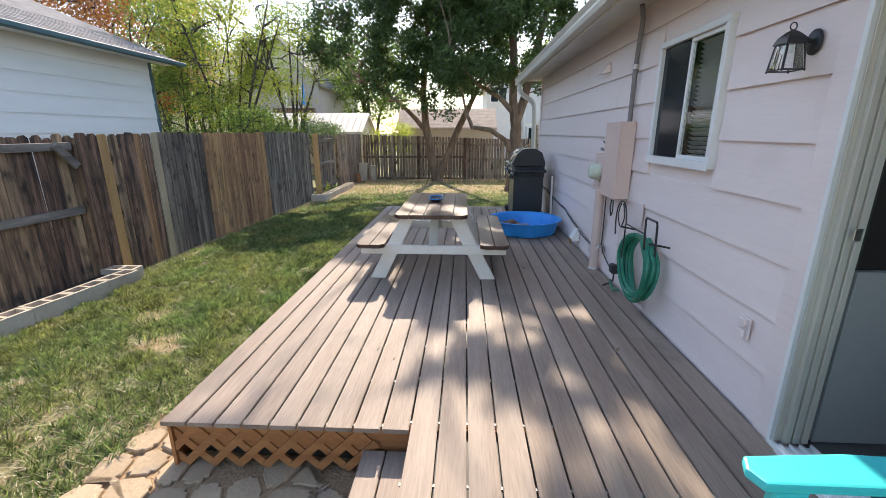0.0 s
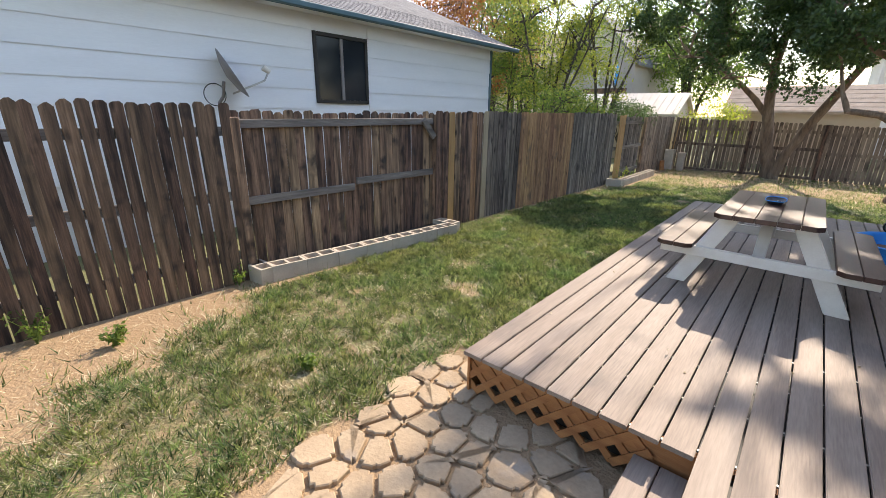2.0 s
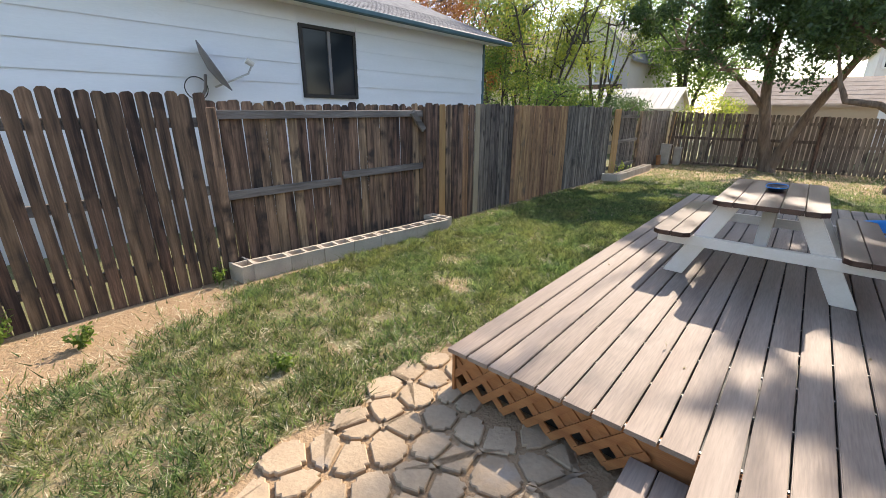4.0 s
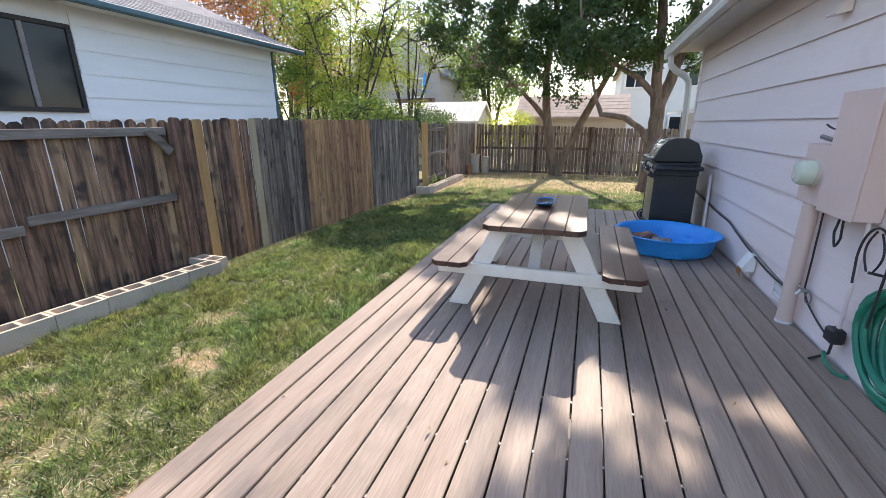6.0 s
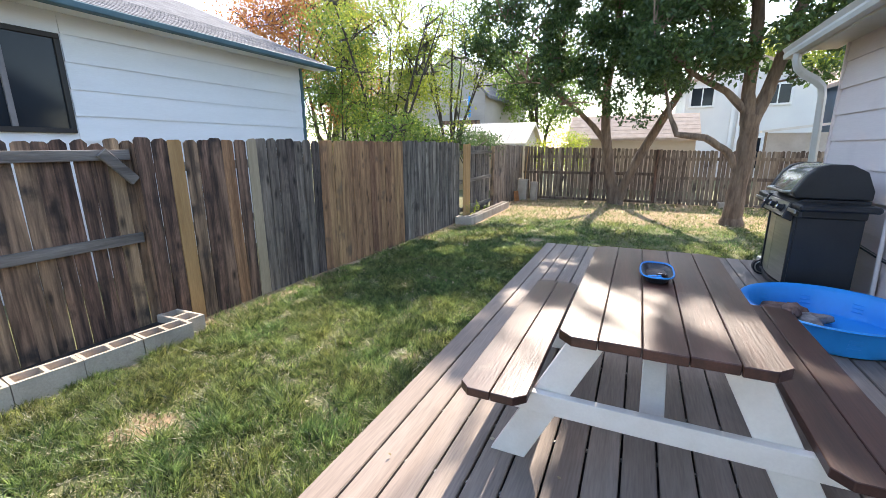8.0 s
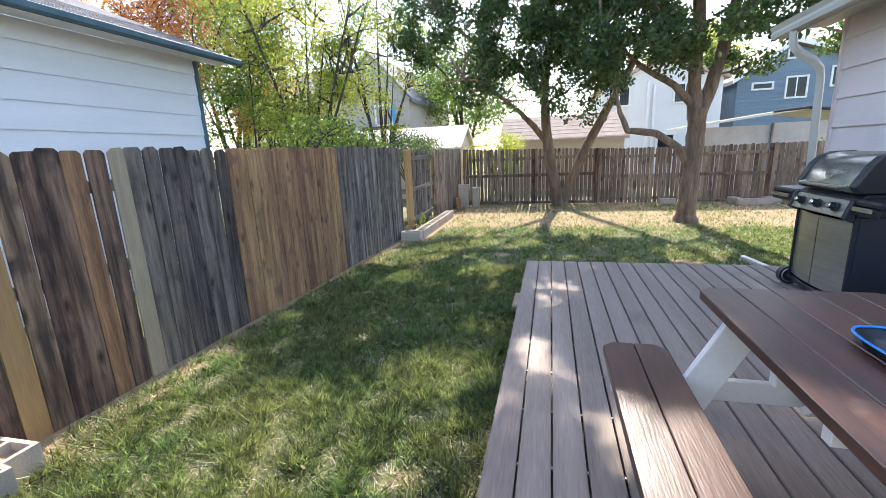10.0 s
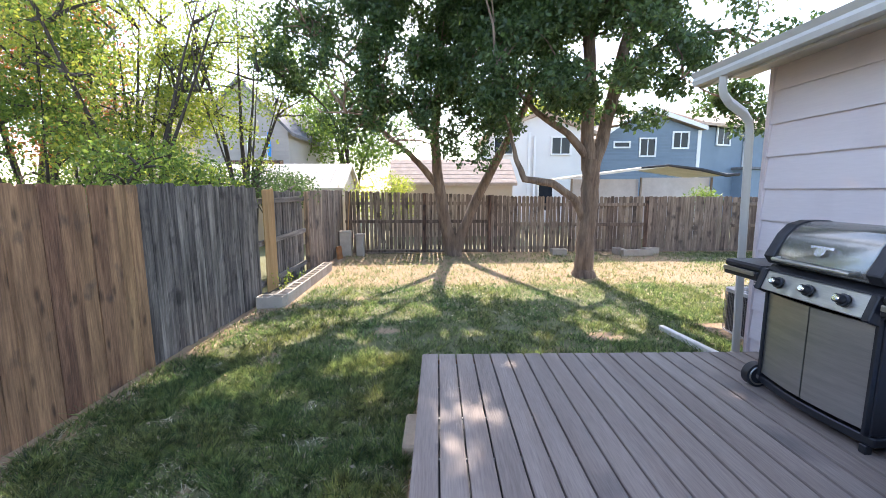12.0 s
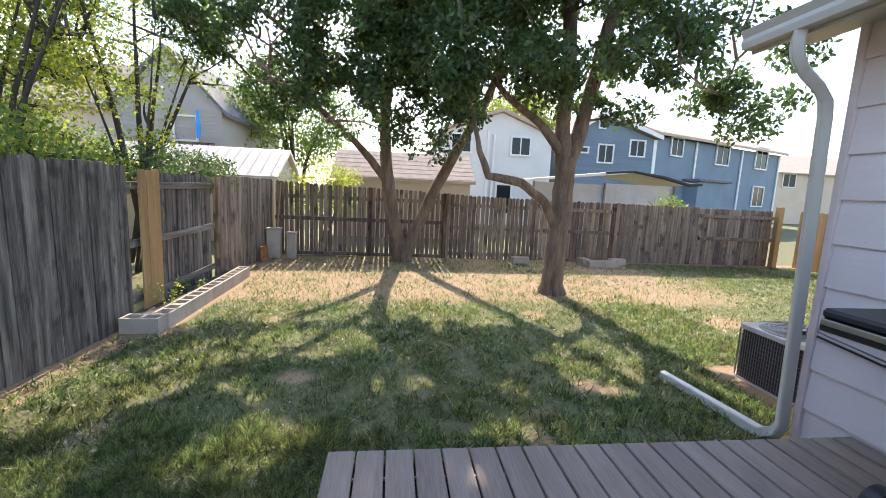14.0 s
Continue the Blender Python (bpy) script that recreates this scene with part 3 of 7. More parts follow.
# ---- fences ----
def picket(width, height, mat, ear=0.03, seed=0):
    r = random.Random(seed)
    j = lambda s: r.uniform(-s, s)
    e = ear * r.uniform(0.6, 1.2)
    out = [(0, 0.0), (width + j(0.004), 0.0), (width + j(0.006), height * 0.5), (width, height - e), (width - e, height), (e, height + j(0.008)), (0, height - e), (j(0.005), height * 0.5)]
    bm = prism(bmesh.new(), out, "y", -0.009, 0.009)
    return mesh_of("fence_board", bm, mat)


PICKETS = {}


def picket_mesh(mat, width, height, seed):
    key = (mat, round(width, 3), round(height, 2), seed)
    if key not in PICKETS:
        PICKETS[key] = picket(width, height, M[mat], seed=seed)
    return PICKETS[key]


rng = random.Random(11)


def boards_along(fence, place, s0, s1, mat, width=0.138, gap=0.004, height=1.83, wobble=0.012, out=0.0, lean=0.0, special=()):
    """Boards from s0 to s1 along a run; place(s, out) gives the pose of a board's foot."""
    count = max(1, round((s1 - s0) / (width + gap)))
    pitch = (s1 - s0) / count
    for k in range(count):
        s = s0 + k * pitch
        use = mat
        for lo, hi, name in special:
            if lo <= s + width / 2 < hi:
                use = name
        h = height + rng.uniform(-wobble, wobble)
        me = picket_mesh(use, round(pitch - gap, 3), height, rng.randrange(5))
        piece("fence_board", me, fence, place(s + gap * rng.uniform(-0.4, 0.4), out + rng.uniform(-0.004, 0.004)) @ pose(0, 0, h - height, 0, lean + rng.uniform(-0.5, 0.5), rng.uniform(-1.2, 1.2)))


TURN = -math.degrees(math.atan(0.035))


def left_place(s, out):
    x = fence_x(s) + out
    return pose(x, s, ground_z(x, s) - 0.01, 0, 0, 90 + TURN)


def left_rails(fence, y0, y1, heights, out):
    for h in heights:
        bm = bmesh.new()
        sag = rng.uniform(-0.015, 0.015)
        a = Vector((fence_x(y0) + out, y0, ground_z(-3, y0) + h))
        b = Vector((fence_x(y1) + out, y1, ground_z(-3, y1) + h + sag))
        m = Matrix.Translation(a) @ (b - a).to_track_quat("Y", "Z").to_matrix().to_4x4()
        bevelled(box(bm, -0.019, 0.019, 0, (b - a).length, -0.044, 0.044), 0.004)
        bmesh.ops.transform(bm, matrix=m, verts=bm.verts[:])
        part("rail", bm, M["rail"], fence)


def post(fence, x, y, top, mat="fence_dark", w=0.09):
    part("post", bbox(x - w / 2, x + w / 2, y - w / 2, y + w / 2, ground_z(x, y) - 0.05, top, 0.006), M[mat], fence)


f1 = thing("fence", "weathered dark brown picket fence with gaps between boards", "fence", group="yard fence")
boards_along(f1, left_place, -7.0, 0.06, "fence_umber", 0.095, 0.012, 1.86, 0.018, lean=-1.0)
left_rails(f1, -7.0, 0.05, (0.3, 0.95, 1.6), -0.032)
f2 = thing("fence", "dark brown fence panel with its weathered rails showing", "fence", group="yard fence")
boards_along(f2, left_place, 0.04, 3.04, "fence_dark", 0.112, 0.008, 1.80, 0.022, out=-0.09, lean=-0.4)
left_rails(f2, 0.10, 2.95, (1.66,), -0.055)
left_rails(f2, 0.10, 1.50, (0.86,), -0.055)
left_rails(f2, 1.54, 2.95, (0.93,), -0.055)
part("broken_brace", bevelled(box(bmesh.new(), -0.018, 0.018, 0.0, 0.34, -0.045, 0.045, pose(fence_x(2.75) - 0.015, 2.72, 1.33, -48, 0, TURN)), 0.004), M["rail"], f2, "short split board nailed aslant")
post(f2, fence_x(0.06) - 0.03, 0.06, 1.36)
post(f2, fence_x(3.02) - 0.05, 3.02, 1.40)
f3 = thing("fence", "closed board fence of dark boards with two newer pale ones", "fence", group="yard fence")
boards_along(f3, left_place, 2.97, 5.25, "fence_dark", 0.132, 0.008, 1.83, 0.018,
             special=((3.30, 3.43, "fence_yellow"), (3.84, 3.97, "fence_brown"), (4.16, 4.29, "fence_pale"), (4.29, 5.3, "fence_char")))
left_rails(f3, 3.0, 5.25, (0.3, 0.95, 1.55), -0.032)
f4 = thing("fence", "closed board fence panel of reddish brown cedar boards", "fence", group="yard fence")
boards_along(f4, left_place, 5.25, 7.36, "fence_brown", 0.137, 0.002, 1.83, 0.006)
left_rails(f4, 5.25, 7.36, (0.3, 0.95, 1.55), -0.032)
f5 = thing("fence", "closed board fence panel of silver grey weathered boards", "fence", group="yard fence")
boards_along(f5, left_place, 7.36, 9.82, "fence_grey", 0.137, 0.004, 1.84, 0.02, lean=-0.6)
left_rails(f5, 7.36, 9.9, (0.3, 0.95, 1.55), -0.032)
f6 = thing("fence", "grey fence panel with rails showing and yellow new boards", "fence", group="yard fence")
boards_along(f6, left_place, 10.44, 12.0, "fence_grey", 0.130, 0.006, 1.76, 0.02, out=-0.09)
left_rails(f6, 9.85, 12.1, (0.25, 0.92, 1.6), -0.055)
boards_along(f6, left_place, 10.0, 10.42, "fence_yellow", 0.137, 0.006, 1.80, 0.01, out=0.02)
post(f6, fence_x(12.1) - 0.02, 12.1, 1.38, "fence_dark")
f7 = thing("fence", "closed grey brown board fence beside the yard corner", "fence", group="yard fence")
boards_along(f7, left_place, 12.15, 14.9, "fence_tan", 0.132, 0.005, 1.76, 0.012)
left_rails(f7, 12.15, 14.9, (0.3, 0.95, 1.5), -0.032)


def back_top(x):
    return -0.035 * max(0.0, min(5.0, x + 2.5)) if x < 6 else -0.175


def back_place(s, out):
    return pose(s, BACK - out, ground_z(s, BACK) - 0.01 + back_top(s), 0, 0, 0)


def back_rails(fence, x0, x1, heights, out):
    for h in heights:
        part("rail", bbox(x0, x1, BACK - out - 0.019, BACK - out + 0.019, -0.34 + h + back_top((x0 + x1) / 2) - 0.044, -0.34 + h + back_top((x0 + x1) / 2) + 0.044, 0.004),
             M["fence_tan"], fence)


b1 = thing("fence", "brown picket fence with narrow gaps along the yard end", "fence", group="yard fence")
boards_along(b1, back_place, -2.45, 1.55, "fence_tan", 0.088, 0.022, 1.74, 0.012, out=-0.03)
back_rails(b1, -2.45, 1.55, (0.12, 0.95), 0.01)
back_rails(b1, -2.45, 1.55, (1.45,), -0.06)
post(b1, -0.25, BACK - 0.0, 1.32)
b2 = thing("fence", "weathered tan board fence with slits of daylight", "fence", group="yard fence")
boards_along(b2, back_place, 1.58, 4.1, "fence_tan", 0.092, 0.016, 1.74, 0.014, out=0.01)
back_rails(b2, 1.6, 4.1, (0.3, 0.95, 1.5), -0.03)
post(b2, 1.56, BACK, 1.26)
b3 = thing("fence", "brown fence panel with a rail across its boards", "fence", group="yard fence")
boards_along(b3, back_place, 4.12, 5.9, "fence_tan", 0.095, 0.012, 1.72, 0.014, out=-0.05)
back_rails(b3, 4.1, 5.95, (0.2, 0.95, 1.5), 0.0)
post(b3, 5.95, BACK, 1.2)
b4 = thing("fence", "pale weathered board fence along the yard end", "fence", group="yard fence")
boards_along(b4, back_place, 6.0, 8.35, "fence_tan", 0.125, 0.008, 1.72, 0.012)
back_rails(b4, 6.0, 8.4, (0.3, 0.95, 1.5), -0.03)
b5 = thing("fence", "brown fence panel with rails and an orange cedar post", "fence", group="yard fence")
boards_along(b5, back_place, 8.4, 10.55, "fence_tan", 0.13, 0.006, 1.70, 0.012, out=-0.05)
back_rails(b5, 8.4, 10.55, (0.15, 0.9, 1.5), 0.0)
part("post", bbox(10.5, 10.64, BACK - 0.2, BACK - 0.06, -0.4, 1.3, 0.006), M["fence_yellow"], b5, "orange cedar corner post")


def right_place(s, out):
    return pose(11.3 - 0.4 * (BACK - s) / 5, s, ground_z(11, s) - 0.02, 0, 0, 90)


b6 = thing("fence", "orange brown board fence down the far side of the yard", "fence", group="yard fence")
boards_along(b6, right_place, 7.5, 14.9, "fence_yellow", 0.137, 0.004, 1.55, 0.012)


# ---- house with the deck ----
def run_wall(name, label, boxes, material):
    bm = bmesh.new()
    for b in boxes:
        box(bm, *b)
    return single(name, bm, material, label, "wall", kind="structure")


X0, X1 = WALL + 0.022, WALL + 0.15
TOP = 2.45
wall_house = run_wall("wall_house", "mauve painted lap siding wall of the house", [
    (X0, X1, -5.0, -1.95, -0.32, TOP), (X0, X1, -1.95, 0.0, 2.09, TOP), (X0, X1, -1.95, 0.0, -0.32, -0.002), (X0, X1, 0.0, 0.86, -0.32, TOP), (X0, X1, 0.86, 1.74, -0.32, 1.23),
    (X0, X1, 0.86, 1.74, 2.09, TOP), (X0, X1, 1.74, GABLE_END, -0.32, TOP)], M["siding"])
run_wall("wall_gable", "mauve gable end wall of the house", [(X1, 8.0, GABLE_END - 0.15, GABLE_END, -0.32, TOP)], M["siding"])
run_wall("wall_rear", "plain outer walls closing the house", [(7.9, 8.0, -5.0, GABLE_END - 0.15, -0.32, TOP), (X0, 8.0, -5.15, -5.0, -0.32, TOP)], M["siding"])
LAP = 0.278
LAPS = {}


def lap_mesh(length, mat, h=LAP):
    key = (round(length, 3), mat, h)
    if key not in LAPS:
        bm = prism(bmesh.new(), [(0.0, 0.004), (0.014, 0.004), (0.0145, 0.0), (0.022, 0.0), (0.022, 0.010), (0.0035, h - 0.001), (0.0, h - 0.001)], "y", 0, length)
        LAPS[key] = mesh_of("siding_board", bm, M[mat])
    return LAPS[key]


def lap_rows(parent, x, z0, z1, face, runs, mat, h=LAP):
    """Lap boards on a wall whose face looks to -x or +x; runs(z) gives the stretches of y."""
    z = z0
    while z < z1 - 0.02:
        for a, b in runs(z, min(z + h, z1)):
            hh = min(h, z1 - z)
            m = pose(x, b, z, 0, 0, 180) if face < 0 else pose(x, a, z)
            piece("siding_board", lap_mesh(b - a, mat, round(hh, 3)), parent, m)
        z += h


def house_runs(lo, hi):
    full = [(0.11, GABLE_END - 0.03)]
    if hi > 1.19 and lo < 2.13:
        full = [(0.11, 0.835), (1.765, GABLE_END - 0.03)]
    return full


lap_rows(wall_house, X0, 0.012, TOP, -1, house_runs, "siding")
part("door_casing", bbox(WALL - 0.006, X0, 0.0, 0.108, 0.0, TOP, 0.003), M["siding"], wall_house, "flat mauve casing board")
part("corner_board", bbox(WALL - 0.008, X0 + 0.02, GABLE_END - 0.028, GABLE_END + 0.02, -0.3, TOP, 0.003), M["siding"], wall_house)

# roof, soffit, gutter
bm = bmesh.new()
prism(bm, [(2.60, 2.475), (2.60, 2.495), (5.5, 3.72), (8.4, 2.495), (8.4, 2.475), (5.5, 3.70)], "y", -5.3, 7.42)
single("roof_house", bm, M["shingle"], "grey shingle roof of the house", "roof", kind="structure")
single("soffit", box(bmesh.new(), 2.63, X0, -5.3, 7.40, 2.445, 2.47), M["cream"], "painted soffit under the eave", "soffit", kind="structure")
gutter = thing("gutter", "cream painted metal roof gutter with downspout", "gutter", (2.62, 7.4, 2.4))
bm = bmesh.new()
prof = [(0.0, -0.03), (-0.075, -0.03), (-0.085, 0.01), (-0.075, 0.04), (-0.10, 0.085), (-0.094, 0.085), (-0.068, 0.04), (-0.078, 0.012), (-0.07, -0.024), (0.0, -0.024)]
a = [bm.verts.new((u + 0.03, 0.02, v)) for u, v in prof]
b = [bm.verts.new((u + 0.03, -12.6, v)) for u, v in prof]
for i in range(len(a)):
    j = (i + 1) % len(a)
    bm.faces.new((a[i], a[j], b[j], b[i]))
bm.faces.new(a[::-1])
part("trough", bm, M["cream"], gutter)
part("fascia", bbox(0.03, 0.05, -12.6, 0.02, -0.05, 0.09, 0.002), M["cream"], gutter)


def flat_pipe(bm, pts, w=0.042, d=0.032):
    """A flattened rectangular spout through pts."""
    pts = [Vector(p) for p in pts]
    rings = []
    for i, p in enumerate(pts):
        dr = (pts[min(i + 1, len(pts) - 1)] - pts[max(i - 1, 0)]).normalized()
        s = dr.cross(Vector((0.83, -0.55, 0.08))).normalized()
        u = s.cross(dr).normalized()
        rings.append([bm.verts.new(p + s * w * a + u * d * b) for a, b in ((-1, -.7), (-.8, -1), (.8, -1), (1, -.7), (1, .7), (.8, 1), (-.8, 1), (-1, .7))])
    for r, q in zip(rings, rings[1:]):
        for k in range(8):
            bm.faces.new((r[k], r[(k + 1) % 8], q[(k + 1) % 8], q[k]))
    bm.faces.new(rings[0][::-1])
    bm.faces.new(rings[-1])
    return bm


down = [(0.0, -0.35, -0.02), (0.0, -0.35, -0.12), (0.02, -0.345, -0.18), (0.08, -0.34, -0.245), (0.22, -0.325, -0.33), (0.285, -0.315, -0.40), (0.305, -0.31, -0.50), (0.37, -0.31, -2.55), (0.36, -0.28, -2.63),
        (0.33, -0.20, -2.67), (0.24, 0.78, -2.69)]
part("downspout", flat_pipe(bmesh.new(), down), M["cream"], gutter, "cream downspout with ground extension", round_=True)

# window
window = thing("window_1", "white vinyl sliding window with dark screen and blinds", "window", (WALL, 0.86, 1.23), kind="structure")


def frame_bars(bm, y0, y1, z0, z1, w, x0, x1):
    box(bm, x0, x1, y0, y1, z0, z0 + w)
    box(bm, x0, x1, y0, y1, z1 - w, z1)
    box(bm, x0, x1, y0, y0 + w, z0 + w, z1 - w)
    box(bm, x0, x1, y1 - w, y1, z0 + w, z1 - w)
    return bm


part("window_frame", bevelled(frame_bars(bmesh.new(), 0, 0.88, 0, 0.86, 0.042, -0.025, 0.09), 0.003), M["trim_white"], window)
part("window_sill", bbox(-0.034, -0.026, -0.01, 0.89, -0.012, 0.045, 0.003), M["trim_white"], window)
part("sash_frame", bevelled(frame_bars(bmesh.new(), 0.043, 0.46, 0.043, 0.817, 0.026, 0.0, 0.03), 0.002), M["trim_white"], window)
part("pane", box(bmesh.new(), 0.012, 0.018, 0.07, 0.433, 0.07, 0.79), M["glass"], window)
part("pane", box(bmesh.new(), 0.05, 0.056, 0.46, 0.837, 0.043, 0.817), M["glass"], window)
part("insect_screen", bbox(0.002, 0.008, 0.47, 0.835, 0.045, 0.815, 0.001), M["dark_glass"], window, "dark insect screen")
blind = bmesh.new()
for k in range(26):
    box(blind, -0.02, 0.02, 0.05, 0.46, 0, 0.002, pose(0.085, 0, 0.06 + k * 0.029, 0, 35, 0))
part("blind", blind, M["trim_white"], window, "half-open white horizontal blind")
# added dark sheet in place of the unlit room behind the panes
part("backing", box(bmesh.new(), 0.16, 0.17, -0.05, 0.95, -0.05, 0.92), M["room_dark"], window)

# sliding door opening and the room behind
door = thing("door_1", "open sliding patio door with cream frame and tracks", "door", (WALL, -0.1, 0), kind="structure")
part("outer_frame", bevelled(frame_bars(bmesh.new(), -1.85, 0.098, 0.0, 2.09, 0.022, -0.014, 0.01), 0.002), M["trim_white"], door, "white outer door trim")
bm = bmesh.new()
for k, (d, y) in enumerate(((0.012, 0.075), (0.05, 0.058), (0.062, 0.075), (0.10, 0.058), (0.112, 0.075), (0.15, 0.058))):
    box(bm, d * 0.8, d * 0.8 + (0.030 if k % 2 else 0.010), y - 0.004, 0.0765, 0.02, 2.07)
box(bm, 0.0105, 0.15, 0.077, 0.097, 0.02, 2.07)
part("jamb", bevelled(bm, 0.002), M["cream"], door, "cream ribbed door jamb")
part("latch_plate", bbox(0.055, 0.085, -0.006, 0.0, 1.03, 1.08, 0.002), M["steel"], door, "small steel latch keeper")
bm = bmesh.new()
box(bm, -0.02, 0.17, -1.85, 0.03, 0.0, 0.02)
for d in (0.0, 0.045, 0.09, 0.14):
    box(bm, d, d + 0.008, -1.85, 0.03, 0.021, 0.04)
part("sill_track", bm, M["trim_white"], door, "white sill with sliding tracks")
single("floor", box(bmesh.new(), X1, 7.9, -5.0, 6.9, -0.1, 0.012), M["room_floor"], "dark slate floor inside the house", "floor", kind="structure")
single("ceiling", box(bmesh.new(), X0, 7.9, -5.0, 6.9, 2.40, 2.44), M["room_wall_dim"], "ceiling inside the house, coloured dark for the dim room", "ceiling", kind="structure")
single("wall_inner", box(bmesh.new(), 3.25, 7.9, 0.45, 0.55, 0.012, 2.40), M["room_wall_dim"], "wall inside the house, paint darkened for the dim room", "wall", kind="structure")
cab = thing("sideboard", "pale kitchen cabinet with a dark appliance on top", "cabinet", (3.24, -0.02, 0.013))
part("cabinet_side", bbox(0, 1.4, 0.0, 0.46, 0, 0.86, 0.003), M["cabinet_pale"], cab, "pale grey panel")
part("appliance", bbox(0.0, 0.9, 0.02, 0.44, 0.861, 1.50, 0.01), M["room_dark"], cab, "black appliance")

# ---- neighbour's house ----
NX, NEND = -5.385, 7.84
wall_n = run_wall("wall_neighbour", "white lap siding wall of the neighbouring house", [
    (NX - 0.15, NX - 0.022, -8, 2.585, -0.5, 2.95), (NX - 0.15, NX - 0.022, 2.585, 3.74, -0.5, 1.55), (NX - 0.15, NX - 0.022, 2.585, 3.74, 2.70, 2.95),
    (NX - 0.15, NX - 0.022, 3.74, NEND, -0.5, 2.95), (-13, NX - 0.15, NEND - 0.15, NEND, -0.5, 2.95), (-13, -12.9, -8, NEND - 0.15, -0.5, 2.95), (-13, NX - 0.15, -8.15, -8, -0.5, 2.95)], M["siding_white"])


def n_runs(lo, hi):
    if hi > 1.53 and lo < 2.72:
        return [(-8, 2.56), (3.765, NEND - 0.05)]
    return [(-8, NEND - 0.05)]


lap_rows(wall_n, NX - 0.022, -0.44 + 0.315 * 3, 2.95, 1, n_runs, "siding_white", 0.315)
part("corner_board", bbox(NX - 0.03, NX + 0.012, NEND - 0.05, NEND + 0.02, -0.4, 2.93, 0.003), M["teal"], wall_n, "dark teal corner board")
bm = bmesh.new()
prism(bm, [(-4.93, 2.965), (-4.93, 2.985), (-9.2, 4.75), (-13.5, 2.985), (-13.5, 2.965), (-9.2, 4.70)], "y", -8.4, 8.3)
roof_n = single("roof_neighbour", bm, M["shingle"], "grey asphalt shingle roof of the neighbouring house", "roof", kind="structure")
slope = math.degrees(math.atan2(4.75 - 2.985, 9.2 - 4.93))
tab = mesh_of("shingle", bbox(-0.16, 0.0, 0.004, 0.30, 0.0, 0.008, 0.002), M["shingle"])
for r in range(11):
    for k in range(26):
        y = 0.2 + k * 0.305 + (0.15 if r % 2 else 0)
        if y < 8.0:
            d = 0.01 + 0.14 * r
            piece("shingle", tab, roof_n, pose(-4.93 - d * math.cos(radians(slope)), y, 2.989 + d * math.sin(radians(slope)), 0, slope - 2.5, 0))
eave = thing("eave_neighbour", "dark teal fascia and gutter of the neighbouring house", "gutter", (-4.93, 0, 2.9), kind="structure")
part("fascia", bbox(-0.02, 0.0, -8.4, 8.3, 0.0, 0.10, 0.003), M["teal"], eave)
part("gutter_trough", bbox(0.003, 0.10, -8.4, 8.28, 0.0, 0.085, 0.012), M["teal"], eave)
part("soffit", box(bmesh.new(), NX + 4.93 + 0.0, -0.025, -8.4, 8.3, 0.045, 0.06), M["siding_white"], eave)
nwin = thing("window_2", "dark framed sliding window of the neighbouring house", "window", (NX, 2.585, 1.55), kind="structure")
part("window_frame", bevelled(frame_bars(bmesh.new(), 0, 1.155, 0, 1.15, 0.06, -0.05, 0.02), 0.004), M["room_dark"], nwin)
part("mullion", bbox(-0.03, 0.012, 0.545, 0.60, 0.06, 1.09, 0.003), M["conduit"], nwin)
part("pane", box(bmesh.new(), -0.022, -0.016, 0.061, 0.545, 0.061, 1.089), M["dark_glass"], nwin)
part("pane", box(bmesh.new(), -0.012, -0.006, 0.60, 1.094, 0.061, 1.089), M["dark_glass"], nwin)


# ---- trees ----
def leaf_mesh(name, centres, sizes, mat, rs, droop=0.25):
    """Many small folded leaves, one island each."""
    n = len(centres)
    c = np.array(centres)
    d = rs.normal(size=(n, 3))
    d[:, 2] -= droop
    d /= np.linalg.norm(d, axis=1)[:, None]
    s = np.cross(d, rs.normal(size=(n, 3)))
    s /= np.linalg.norm(s, axis=1)[:, None] + 1e-9
    nn = np.cross(d, s)
    L = np.array(sizes)[:, None]
    v = np.stack([c, c + d * L * 0.5 + s * L * 0.27 + nn * L * 0.08, c + d * L, c + d * L * 0.5 - s * L * 0.27 + nn * L * 0.08], 1).reshape(-1, 3)
    i = np.arange(n) * 4
    tri = np.stack([i, i + 1, i + 2, i, i + 2, i + 3], 1).reshape(-1)
    me = bpy.data.meshes.new(name)
    me.vertices.add(len(v))
    me.vertices.foreach_set("co", v.astype(np.float32).ravel())
    me.loops.add(len(tri))
    me.loops.foreach_set("vertex_index", tri.astype(np.int32))
    me.polygons.add(len(tri) // 3)
    me.polygons.foreach_set("loop_start", (np.arange(len(tri) // 3) * 3).astype(np.int32))
    me.update(calc_edges=True)
    me.materials.append(mat)
    return me


def wavy(a, b, r, steps=5, bend=0.12):
    a, b = Vector(a), Vector(b)
    L = (b - a).length
    off = Vector((r.uniform(-1, 1), r.uniform(-1, 1), r.uniform(-0.3, 1))) * L * bend
    return [a.lerp(b, k / steps) + off * math.sin(math.pi * k / steps) + Vector((r.uniform(-1, 1), r.uniform(-1, 1), r.uniform(-1, 1))) * L * 0.02 * (0 < k < steps) for k in range(steps + 1)]


def lit_below(p):
    """True where a bough would keep the sun from the bright strip of lawn in front of the end fence."""
    return p.z < -0.33 + (p.y - 9.5) * math.tan(SUN_EL)


